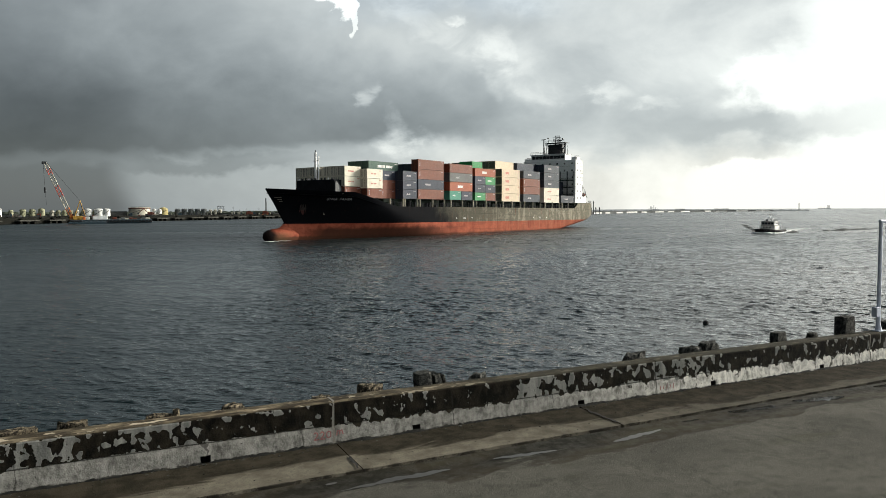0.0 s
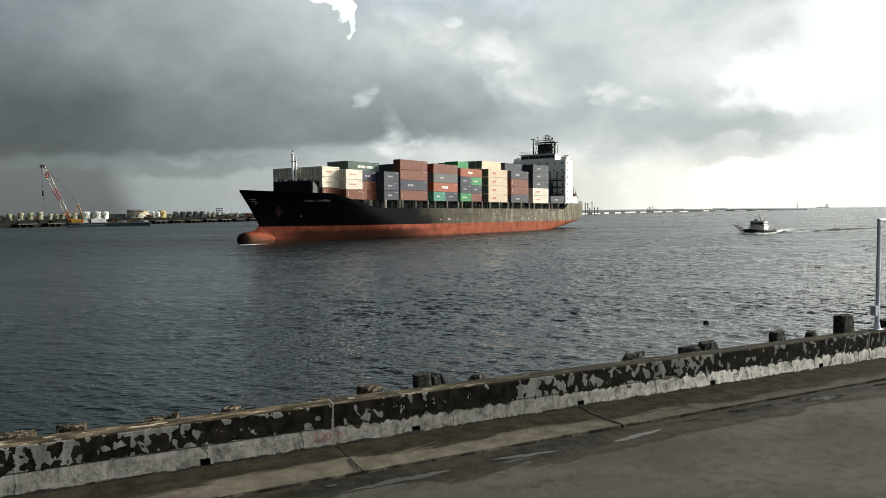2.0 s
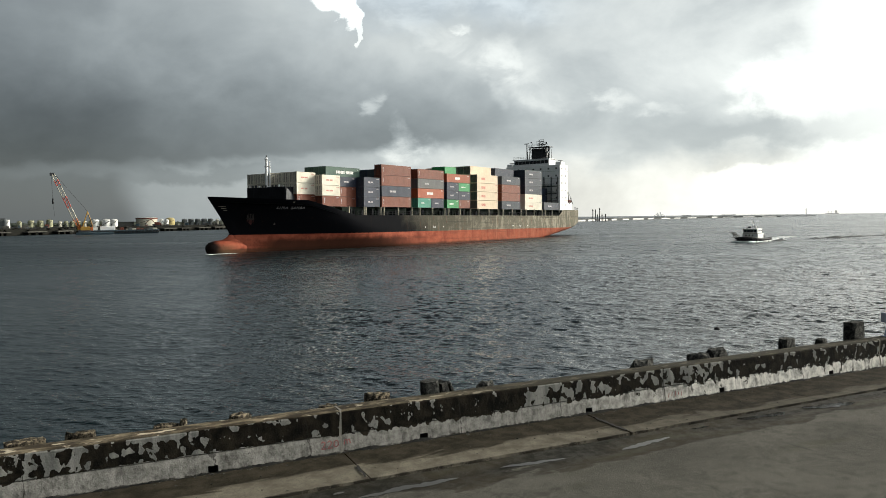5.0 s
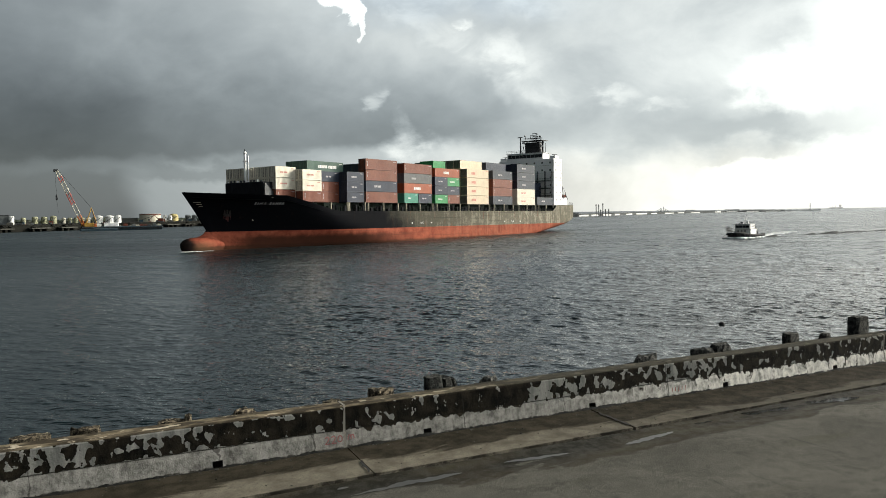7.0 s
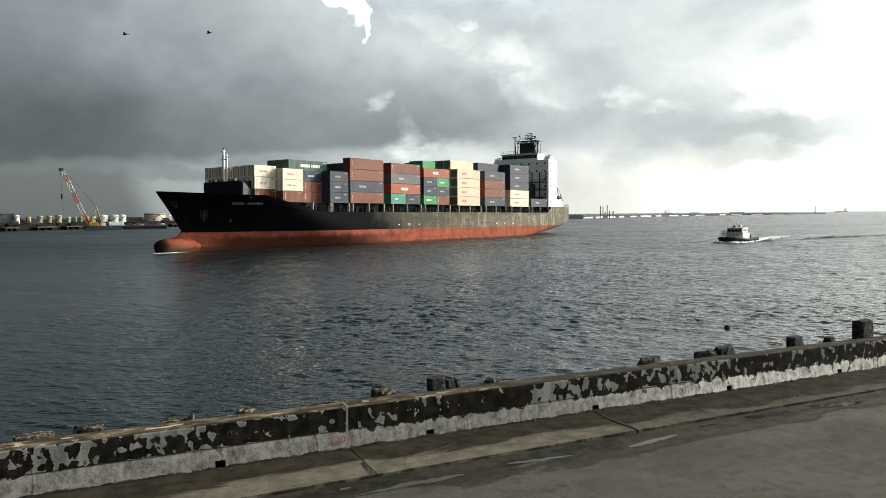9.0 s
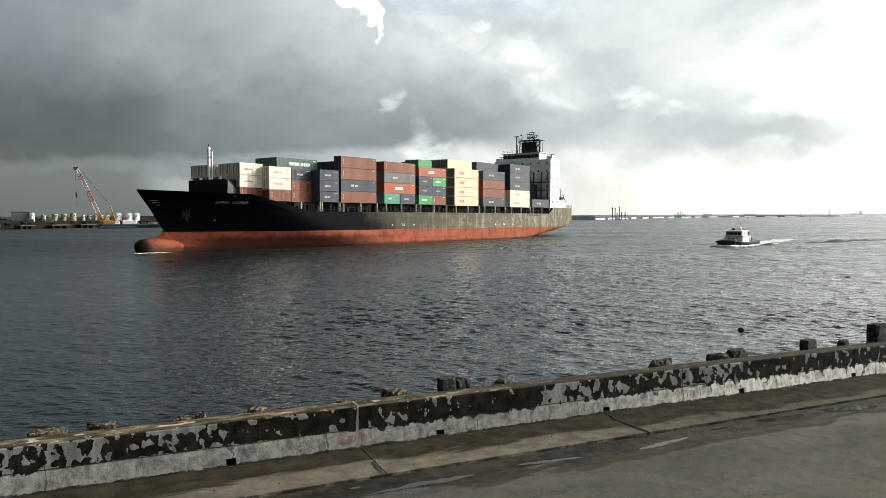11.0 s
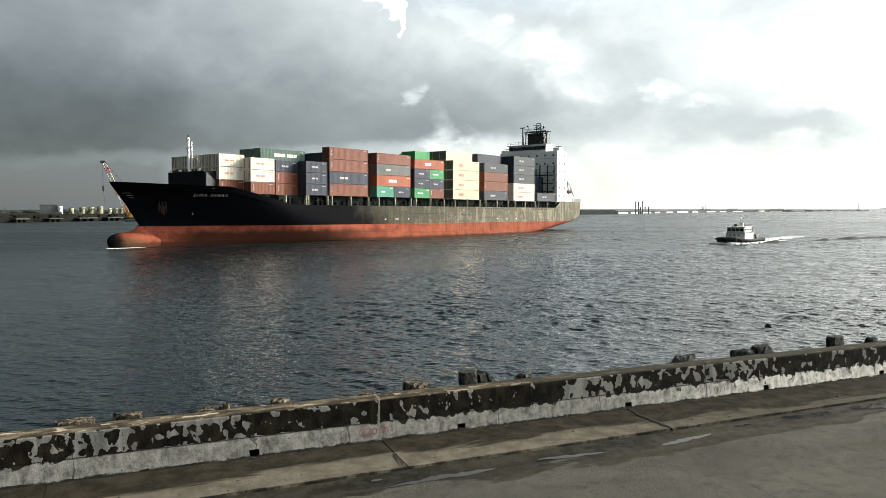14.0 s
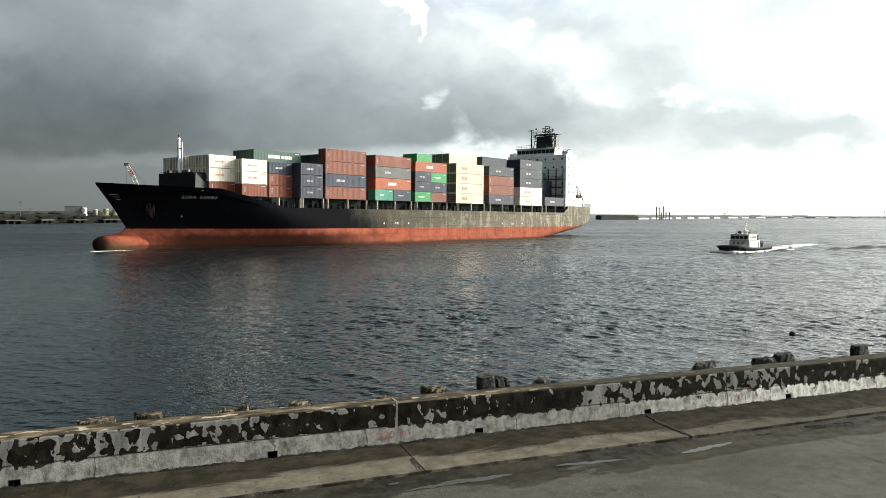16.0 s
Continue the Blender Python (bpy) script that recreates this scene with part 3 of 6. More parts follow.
    if parent is not None:
        ob.parent = parent
    return tagged(ob, label)


def box(bm, x0, x1, y0, y1, z0, z1, m=None, bevel=0.0):
    """A box between two corners, optionally posed and bevelled."""
    vs = [bm.verts.new(((x0, x1)[i & 1], (y0, y1)[i >> 1 & 1], (z0, z1)[i >> 2 & 1])) for i in range(8)]
    fs = [bm.faces.new([vs[i] for i in q]) for q in ((0, 2, 3, 1), (4, 5, 7, 6), (0, 1, 5, 4), (2, 6, 7, 3), (0, 4, 6, 2), (1, 3, 7, 5))]
    if bevel:
        bmesh.ops.bevel(bm, geom=list({e for f in fs for e in f.edges}), offset=bevel, segments=1, affect="EDGES")
    if m is not None:
        bmesh.ops.transform(bm, matrix=m, verts=[v for v in vs if v.is_valid])
    return bm


def boxes(*rows, bevel=0.0):
    bm = bmesh.new()
    for r in rows:
        box(bm, *r, bevel=bevel)
    return bm


def rod(bm, a, b, r, r2=None, sides=8):
    """A round bar from a to b."""
    a, b = Vector(a), Vector(b)
    m = Matrix.Translation((a + b) / 2) @ (b - a).to_track_quat("Z", "Y").to_matrix().to_4x4()
    bmesh.ops.create_cone(bm, cap_ends=True, segments=sides, radius1=r, radius2=r if r2 is None else r2, depth=(b - a).length, matrix=m)
    return bm


def rods(rows, sides=6):
    bm = bmesh.new()
    for r in rows:
        rod(bm, *r, sides=sides)
    return bm


def lathe(profile, sides=24):
    """A turned body from (radius, height) pairs."""
    bm = bmesh.new()
    rings = []
    for r, z in profile:
        rings.append([bm.verts.new((r * math.cos(2 * math.pi * i / sides), r * math.sin(2 * math.pi * i / sides), z)) for i in range(sides)] if r > 1e-6 else [bm.verts.new((0, 0, z))])
    for a, b in zip(rings, rings[1:]):
        for i in range(sides):
            j = (i + 1) % sides
            if len(a) == 1:
                bm.faces.new((a[0], b[j], b[i]))
            elif len(b) == 1:
                bm.faces.new((a[i], a[j], b[0]))
            else:
                bm.faces.new((a[i], a[j], b[j], b[i]))
    bmesh.ops.recalc_face_normals(bm, faces=bm.faces)
    return bm


def thing(name, m, label, category, group="", kind=""):
    ob = new(name)
    ob.matrix_world = m
    return tagged(ob, label, category, group, kind)


def grid_mesh(name, xs, ys, height, mat, smooth=True):
    """A sheet over the crossing of xs and ys."""
    X, Y = np.meshgrid(xs, ys)
    Z = height(X, Y)
    co = np.stack([X, Y, Z], -1).reshape(-1, 3)
    n, r = len(xs), len(ys)
    i = (np.arange(r - 1)[:, None] * n + np.arange(n - 1)[None, :]).ravel()
    faces = np.stack([i, i + 1, i + n + 1, i + n], -1)
    me = bpy.data.meshes.new(name)
    me.vertices.add(len(co))
    me.vertices.foreach_set("co", co.ravel().astype(np.float32))
    me.loops.add(faces.size)
    me.loops.foreach_set("vertex_index", faces.ravel().astype(np.int32))
    me.polygons.add(len(faces))
    me.polygons.foreach_set("loop_start", (np.arange(len(faces)) * 4).astype(np.int32))
    me.update(calc_edges=True)
    me.materials.append(mat)
    if smooth:
        me.shade_smooth()
    return me


MOVERS = []  # (thing, function of time that gives its pose)


# ---------------------------------------------------------------- sea, quay and road
def wave_band(X, Y, short, longest, slope, seed):
    """Heights of a random sea of wavelengths between short and longest, with the given root mean square slope."""
    n, size = 512, longest * 30.0
    rng = np.random.default_rng(seed)
    f = np.fft.fftfreq(n, size / n) * 2 * np.pi
    kx, ky = np.meshgrid(f, f)
    k = np.hypot(kx, ky) + 1e-9
    a = np.arctan2(ky, kx) - radians(242)
    spec = (k > 2 * np.pi / longest) * (k < 2 * np.pi / short) * k ** -1.7 * np.sqrt(0.02 + np.cos(a) ** 6)
    amp = spec * (rng.normal(size=(n, n)) + 1j * rng.normal(size=(n, n)))
    h = np.real(np.fft.ifft2(amp))
    gx = np.real(np.fft.ifft2(amp * 1j * kx))
    gy = np.real(np.fft.ifft2(amp * 1j * ky))
    rms = math.sqrt(float((gx ** 2 + gy ** 2).mean()))
    h = h * slope / rms
    h = h + 0.08 * h * h / (h.std() + 1e-9)
    u, v = (X / size * n) % n, (Y / size * n) % n
    i, j = np.floor(u).astype(int), np.floor(v).astype(int)
    p, q = u - i, v - j
    i, j, i1, j1 = i % n, j % n, (i + 1) % n, (j + 1) % n
    return (h[j, i] * (1 - p) + h[j, i1] * p) * (1 - q) + (h[j1, i] * (1 - p) + h[j1, i1] * p) * q


def sea():
    """One sheet of water to the horizon, as rings round the quay, with real wind waves where the camera can tell them apart."""
    rings, r = [0.5, 8.0, 14.0, 19.0, 22.0], 24.0
    while r < 420:
        rings.append(r)
        r += max(0.11, r * r / 36000)
    rings = np.array(rings + list(np.geomspace(425, 4700, 26)))
    side = np.linspace(39.5, 180, 40)[1:]
    az = np.radians(np.concatenate([-side[::-1], np.linspace(-39.5, 39.5, 1180), side]))
    A, R = np.meshgrid(az, rings)
    X, Y = R * np.sin(A), R * np.cos(A)
    # gusts: rougher and calmer patches
    gust = 0.95 + 0.13 * np.sin(X * 0.045 + Y * 0.02 + 1.0) * np.sin(Y * 0.052 - X * 0.013) + 0.14 * np.sin(X * 0.11 - Y * 0.07) + 0.12 * np.sin(X * 0.02 - Y * 0.21)
    gust *= np.clip(0.42 + (X + Y * 0.3 + 6) / 24, 0.5, 1.05) * np.clip(1.0 + (X - 5) / 55, 1.0, 1.6)
    Z = np.zeros_like(X)
    step = np.maximum(0.11, R * R / 36000)
    for i, (short, longest, slope) in enumerate(((0.28, 0.60, 0.13), (0.60, 1.2, 0.118), (1.2, 2.4, 0.055), (2.4, 5.2, 0.028), (5.2, 12.0, 0.012))):
        Z += wave_band(X, Y, short, longest, slope, i + 3) * np.clip(2.6 - 5.2 * step / longest, 0, 1)
    Z *= gust * np.clip((0.688 - np.abs(A)) / 0.03, 0, 1)
    me = grid_mesh("water", az, rings, lambda a, b: Z, WATER)
    me.vertices.foreach_set("co", np.stack([X, Y, Z], -1).ravel().astype(np.float32))
    me.update()
    me.flip_normals()
    ob = new("water", me)
    tagged(ob, "dark grey-green harbour water with small wind waves", "water", kind="structure")
    MOVERS.append((ob, lambda t: pose(1.6 - 0.2 * t, 2.4 - 0.3 * t, 0)))


sea()

WALL_TURN = 26.287  # the sea wall's line
ROAD_Z = 3.04
WALL_Y = 12.89  # the wall's foot, from the eye
WALL_H = 0.825


def quay(x=0.0, y=0.0, z=0.0, rz=0.0):
    """A pose on the quay: x along the wall, y towards the sea, z over the road."""
    return pose(0, 0, 0, 0, 0, WALL_TURN) @ pose(x, y, ROAD_Z + z, 0, 0, rz)


def road():
    rng = np.random.default_rng(2)
    xs = np.concatenate([np.linspace(-70, -4, 20), np.linspace(-3.5, 24, 140), np.linspace(25, 120, 24)])
    ys = np.concatenate([np.linspace(-45, 5, 12), np.linspace(5.2, 11.383, 70)])

    def height(X, Y):
        z = 0.006 * np.sin(X * 0.7 + 1) * np.sin(Y * 0.9) + 0.004 * np.sin(X * 2.1 + Y)
        z -= 0.03 * np.exp(-((Y - 11.0) / 0.35) ** 2)
        return z

    ob = new("road", grid_mesh("road", xs, ys, height, ROAD))
    ob.matrix_world = quay()
    tagged(ob, "worn grey concrete quay road with damp gutter", "road", kind="structure")
    # the quay's body under road and wall
    bm = boxes((-70, 120, -45, 13.45, -9.0, -0.06))
    q = new("quay_wall", mesh_of(bm, "quay_wall", QUAY))
    q.matrix_world = quay()
    tagged(q, "concrete quay body standing in the water", "quay", kind="structure")


def apron():
    """Concrete slabs between the gutter and the wall, a little proud of the road."""
    holder = thing("pavement", quay(), "pale concrete slabs along the sea wall, dirty at the wall", "pavement", kind="structure")
    step = 5.55
    for i in range(-6, 14):
        x0 = 4.12 + i * step
        rng = random.Random(i)
        bm = bmesh.new()
        n = 44
        lo, hi = [], []
        for j in range(n + 1):
            x = x0 + (0.034 if i == 1 else 0.018 if i == 0 else 0.006) + (step - 0.012 - (0.028 if i in (0, 1) else 0)) * j / n
            y = 11.42 + rng.uniform(-0.010, 0.010) + 0.045 * noise.noise(Vector((x * 1.7, i, 0.0)))
            lo.append([bm.verts.new((x, y, z)) for z in (-0.05, 0.028)])
            hi.append([bm.verts.new((x, WALL_Y + 0.06, z)) for z in (-0.05, 0.045)])
        for a, b, c, d in zip(lo, lo[1:], hi, hi[1:]):
            bm.faces.new((a[0], b[0], b[1], a[1]))
            bm.faces.new((a[1], b[1], d[1], c[1]))
        bm.faces.new((lo[0][0], lo[0][1], hi[0][1], hi[0][0]))
        bm.faces.new((lo[-1][0], hi[-1][0], hi[-1][1], lo[-1][1]))
        bmesh.ops.recalc_face_normals(bm, faces=bm.faces)
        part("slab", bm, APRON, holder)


def sea_wall():
    """Segments of wall with a battered foot, drain holes and worn edges."""
    holder = thing("wall_sea", quay(), "weathered concrete sea wall, black algae over pale patches", "sea wall", kind="structure")
    joint, pitch = 4.09, 7.85
    profile = [(0.0, -0.06), (0.0, 0.0), (0.045, 0.30), (0.06, 0.36), (0.06, 0.78), (0.075, 0.815), (0.11, WALL_H), (0.44, WALL_H), (0.475, 0.80), (0.48, -0.4)]
    for i in range(-8, 12):
        a, b = joint + i * pitch + 0.012, joint + (i + 1) * pitch - 0.012
        cuts = {a, b}
        h = [1.79 + 3.985 * j for j in range(-20, 30) if a < 1.79 + 3.985 * j < b]
        for c in h:
            cuts |= {c - 0.085, c + 0.085}
        c = a
        while c < b:
            cuts.add(c)
            c += 0.11
        cuts = sorted(cuts)
        rng = random.Random(i + 50)
        bm = bmesh.new()
        rows = []
        for x in cuts:
            ring = []
            for j, (y, z) in enumerate(profile):
                w = 1.0 if 1 < j < 9 else 0.0
                dy = w * (0.012 * noise.noise(Vector((x * 1.3, z * 2.0, j * 0.3))) + (0.006 * noise.noise(Vector((x * 7.0, z * 3.0, j))) if j in (4, 5) else 0.0))
                dz = w * 0.010 * noise.noise(Vector((x * 0.9, 5.0, 0.5))) - (0.012 * abs(noise.noise(Vector((x * 3.0, 2.0, 1.0)))) if j == 5 else 0.0) if j > 3 else 0.0
                ring.append(bm.verts.new((x, WALL_Y + y + dy, z + dz)))
            # the drain hole's upper edge
            rows.append(ring)
        for x0, x1, p, q in zip(cuts, cuts[1:], rows, rows[1:]):
            mid = (x0 + x1) / 2
            hole = any(abs(mid - c) < 0.08 for c in h)
            for j in range(len(profile) - 1):
                if hole and j == 1:
                    # open below 0.17 m: cheeks, lintel and a throat with its shade painted near black
                    y0, d = WALL_Y + 0.012, 0.42
                    f = lambda x, y, z: bm.verts.new((x, y, z))
                    l = [f(x0, WALL_Y + 0.026, 0.17), f(x1, WALL_Y + 0.026, 0.17)]
                    bm.faces.new((l[0], l[1], q[2], p[2]))
                    lb = [f(x0, WALL_Y + d, 0.17), f(x1, WALL_Y + d, 0.17)]
                    throat = [bm.faces.new((l[0], lb[0], lb[1], l[1]))]
                    fb = [f(x0, WALL_Y + d, 0.0), f(x1, WALL_Y + d, 0.0)]
                    throat += [bm.faces.new(v) for v in ((p[1], fb[0], lb[0], l[0]), (q[1], l[1], lb[1], fb[1]), (fb[0], fb[1], lb[1], lb[0]), (p[1], q[1], fb[1], fb[0]))]
                    for face in throat:
                        face.material_index = 1
                    continue
                bm.faces.new((p[j], q[j], q[j + 1], p[j + 1]))
        bm.faces.new(rows[0])
        bm.faces.new(list(reversed(rows[-1])))
        bmesh.ops.recalc_face_normals(bm, faces=bm.faces)
        part("wall_segment", bm, [WALL, CRACK_HOLE], holder)


road()
apron()
sea_wall()


def lump(seed, sx, sy, sz, rough=0.12):
    """A broken block of old concrete: a squared body with corners split off and a pitted skin."""
    rng = random.Random(seed * 13 + 5)
    bm = bmesh.new()
    bmesh.ops.create_cube(bm, size=1.0)
    # the rougher the block, the more of its corners have gone
    for i in range(4 + int(rough * 50)):
        way = Vector((rng.choice((-1, 1)) * rng.uniform(0.3, 1), rng.choice((-1, 1)) * rng.uniform(0.3, 1), rng.uniform(-0.2, 1.0))).normalized()
        reach = abs(way.x) * 0.5 + abs(way.y) * 0.5 + abs(way.z) * 0.5
        cut = bmesh.ops.bisect_plane(bm, geom=bm.verts[:] + bm.edges[:] + bm.faces[:], plane_co=way * reach * (1.0 - rng.uniform(0.3, 1.0) * (0.08 + rough * 1.3)), plane_no=way, clear_outer=True)
        edges = [e for e in cut["geom_cut"] if isinstance(e, bmesh.types.BMEdge)]
        if edges:
            bmesh.ops.holes_fill(bm, edges=edges, sides=0)
    bmesh.ops.triangulate(bm, faces=bm.faces[:])
    bmesh.ops.subdivide_edges(bm, edges=bm.edges[:], cuts=4, use_grid_fill=True)
    off = Vector((seed * 7.3, seed * 3.1, seed * 1.7))
    for v in bm.verts:
        r = v.co.copy()
        v.co = r + r.normalized() * ((0.015 + rough * 0.30) * noise.noise(r * 5 + off) + (0.006 + rough * 0.22) * noise.noise(r * 11 + off))
        v.co = Vector((v.co.x * sx, v.co.y * sy, (v.co.z + 0.5) * sz))
    return bm


def armour_blocks():
    """Broken concrete blocks of the sea defence that stand up behind the wall."""
    rows = [  # along the wall, behind it, width, depth, top over the wall's crown, turn, roughness
        (-2.75, 13.62, 0.34, 0.3, 0.22, 8, 0.06), (-1.06, 13.58, 0.58, 0.3, 0.02, 12, 0.14), (-0.24, 13.58, 0.46, 0.3, 0.05, -10, 0.22), (1.12, 13.56, 0.42, 0.25, -0.02, 4, 0.2),
        (1.40, 13.56, 0.11, 0.2, 0.05, 4, 0.2), (2.38, 13.58, 0.42, 0.3, 0.01, 20, 0.25), (5.09, 13.6, 0.46, 0.3, 0.06, -6, 0.25), (4.05, 13.55, 0.35, 0.25, -0.03, 0, 0.2),
        (6.30, 13.6, 0.32, 0.3, 0.23, -4, 0.06), (6.65, 13.62, 0.15, 0.3, 0.19, 6, 0.05), (6.85, 13.64, 0.06, 0.28, 0.17, 6, 0.04), (7.52, 13.6, 0.46, 0.3, 0.04, 8, 0.3), (11.9, 13.64, 0.66, 0.3, 0.07, 10, 0.20),
        (13.75, 13.66, 0.62, 0.3, 0.04, -12, 0.20), (14.42, 13.7, 0.66, 0.34, 0.12, 12, 0.19), (16.97, 13.68, 0.42, 0.28, 0.19, 5, 0.09), (18.3, 13.65, 0.36, 0.22, 0.05, 8, 0.12),
        (19.78, 13.7, 0.5, 0.32, 0.45, 3, 0.07), (21.95, 13.75, 0.7, 0.4, 0.12, 6, 0.14), (23.7, 13.75, 0.6, 0.4, 0.2, -8, 0.14),
    ]
    for i, (x, y, w, d, top, turn, rough) in enumerate(rows):
        lean = -6.0 - (x - 6.3) * 20.0 if 6.2 < x < 6.9 else 0.0
        h = 0.55 + top
        # left-hand blocks take the sunlit tone, the rest the backlit one
        ob = part("armour_block", lump(i + 1, w, d, h, rough), ROCK if x > 6 else SUNROCK, None)
        ob.matrix_world = quay(x, y, WALL_H + top * 0.9 - h, turn) @ pose(0, 0, 0, 0, lean, 0)
        tall = top > 0.15
        tagged(ob, "squared grey concrete block standing behind the sea wall" if tall else "broken rough concrete block behind the sea wall", "concrete block", "blocks behind the sea wall")
    # the shelf they stand on
    bm = boxes((-70, 120, 13.40, 14.3, -6.0, WALL_H - 0.56))
    s = new("quay_shelf", mesh_of(bm, "quay_shelf", QUAY))
    s.matrix_world = quay()
    tagged(s, "concrete shelf behind the sea wall", "quay", kind="structure")


armour_blocks()


def lamp_post():
    """Slim galvanised post on the wall with an outward arm and a switch box."""
    base = quay(20.5, WALL_Y + 0.28, WALL_H)
    p = thing("lamp_post", base, "slim pale galvanised post with a right-angled arm on the sea wall", "post")
    part("foot_plate", boxes((-0.16, 0.16, -0.13, 0.13, 0, 0.03), bevel=0.01), GALV, p)
    foot = lathe([(0.0, 0.02), (0.10, 0.02), (0.05, 0.26), (0.0, 0.30)], 12)
    part("foot", foot, GALV, p)
    part("pole", rod(bmesh.new(), (0, 0, 0.02), (0, 0, 3.18), 0.056, 0.052, 12), GALV, p)
    part("arm", rod(bmesh.new(), (-0.05, 0, 3.16), (1.3, 0, 3.16), 0.048, 0.048, 10), GALV, p)
    part("switch_box", boxes((-0.21, -0.06, -0.08, 0.08, 0.42, 0.70), bevel=0.01), GALV, p, "pale grey switch box")


lamp_post()


# ---------------------------------------------------------------- the container ship
SHIP_TURN = -125.48
TRIM = 0.38
MID = 85.0


def ship_pose(t):
    """Ship space: x ahead from the bulb's tip (0) to the stern (-182), y to port, z over the water amidships."""
    dt = t - 8.0
    way = 3.528 * dt - 0.00196 * dt * dt
    a = radians(-126.22)
    x, y = -58.97 + math.cos(a) * way, 149.77 + math.sin(a) * way
    b = radians(-125.48)
    return pose(x - MID * math.cos(b), y - MID * math.sin(b), 0, 0, 0, SHIP_TURN) @ pose(0, 0, 0, 0, -TRIM, 0) @ pose(MID, 0, 0)


BEAM = 12.4


def sheer(s):
    """Height of the deck's edge (bulwark top forward)."""
    if s > -19:
        return 11.35 + 0.7 * ((s + 19) / 19) ** 1.5
    if s > -34:
        return 7.9 + 3.45 * ((s + 34) / 15)
    return 7.9


def stem_x(z):
    return np.interp(z, [-2, 0, 2.1, 3.5, 8, 12.1], [-7.5, -6.6, -6.0, -6.2, -3.2, -0.2])


def counter(s):
    """Height of the bottom on the centre line, from amidships aft."""
    return float(np.interp(-s, [112, 130, 142, 150, 158, 164, 168, 170.5, 171.6], [-5.0, -2.2, -0.5, 0.5, 1.6, 2.8, 4.0, 5.4, 6.8]))


def half_breadth(s, z):
    """Half the hull's breadth at station s and height z."""
    run = np.interp(z, [-2, 0, 3.5, 8, 12], [52, 44, 33.5, 27, 22])
    u = min(1.0, max(0.0, (stem_x(z) - s) / run))
    power = np.interp(z, [0, 3.5, 8, 12], [1.25, 1.22, 1.5, 1.9])
    b = BEAM * (1 - (1 - u) ** power)
    if s < -112:  # the run aft, under a wide counter
        deck = float(np.interp(-s, [148, 156, 160, 164, 167.5, 169.5, 171, 171.6], [BEAM, 12.0, 11.3, 10.0, 8.0, 6.4, 4.0, 0.4]))
        q = min(1.0, max(0.0, (z - counter(s)) / 3.0))
        b = deck * (1 - (1 - q) ** 2.2)
    return b


def hull(ship):
    """Plating from bow to transom, with forecastle and poop raised."""
    bm = bmesh.new()
    stations = [-0.4, -1.2, -2.2, -3.2, -4.2, -5.2, -6.2, -7.5] + [-9 - 2.0 * i for i in range(14)] + [-38 - 5 * i for i in range(22)] + [-146.5, -149, -152, -155, -158, -160.5, -162.5, -164, -165.5, -167, -168.5, -169.5, -170.3, -171, -171.5]
    levels = 15
    rows = []

    def top(s):
        return sheer(s) if s > -144 else (7.9 if s > -144.5 else 10.05)

    def keel(s):
        if s > -7.4:
            return float(np.interp(-s, [0.2, 3.2, 6.2, 6.6, 7.5], [12.0, 8.0, 3.5, 0.4, -2.0]))
        if s < -112:
            return max(-2.0, counter(s))
        return -2.0

    full = []
    for s in stations:
        full += [(s, False)]
    for s, _ in full:
        z0, z1 = keel(s), top(s)
        ring = []
        for j in range(levels):
            z = z0 + (z1 - z0) * j / (levels - 1)
            b = 0.0 if (j == 0 and (s > -7.4 or keel(s) > -2.0)) else half_breadth(s, z)
            ring.append((b, z))
        rows.append((s, ring))
    for side in (1, -1):
        grid = [[bm.verts.new((s, side * b, z)) for b, z in ring] for s, ring in rows]
        for p, q in zip(grid, grid[1:]):
            for j in range(levels - 1):
                bm.faces.new((p[j], p[j + 1], q[j + 1], q[j]))
        last = grid[-1]
        c = [bm.verts.new((-171.7, 0, v.co.z)) for v in last]
        for j in range(levels - 1):
            bm.faces.new((last[j], last[j + 1], c[j + 1], c[j]))
    bmesh.ops.remove_doubles(bm, verts=bm.verts, dist=0.01)
    bmesh.ops.recalc_face_normals(bm, faces=bm.faces)
    ob = part("hull", bm, HULL, ship, "black hull with scuffed sides and red boot-top", True)
    # bulbous bow
    ring = [(0.0, 0.12), (0.55, 0.05), (1.0, -0.25), (1.45, -0.9), (1.75, -2.0), (1.9, -3.6), (2.0, -5.6), (1.7, -8.0), (0.9, -11.0)]
    bm = bmesh.new()
    prev = None
    for r, s in ring:
        cz = 0.75
        cur = [bm.verts.new((s, 1.05 * r * math.cos(a), cz + (0.88 if math.sin(a) > 0 else 1.3) * r * math.sin(a))) for a in [2 * math.pi * i / 20 for i in range(20)]] if r else [bm.verts.new((s, 0, cz))]
        if prev:
            for i in range(20):
                j = (i + 1) % 20
                bm.faces.new((prev[0], cur[i], cur[j]) if len(prev) == 1 else (prev[i], cur[i], cur[j], prev[j]))
        prev = cur
    bmesh.ops.recalc_face_normals(bm, faces=bm.faces)
    part("bulb", bm, HULL, ship, "red bulbous bow half out of the water", True)
    # the stem's foot sweeps forward on to the bulb
    bm = bmesh.new()
    prev = None
    for s, z in ((-2.6, 2.18), (-3.6, 2.40), (-4.4, 2.62), (-5.0, 2.90), (-5.5, 3.26), (-5.85, 3.70), (-6.3, 3.95), (-7.6, 4.0)):
        half = [(0.05 + 0.12 * q, z - 0.06 * q * q) for q in range(4)] + [(0.62 + 0.10 * (z - 2.2), 1.7)]
        cur = [bm.verts.new((s, -w, h)) for w, h in reversed(half)] + [bm.verts.new((s, w, h)) for w, h in half]
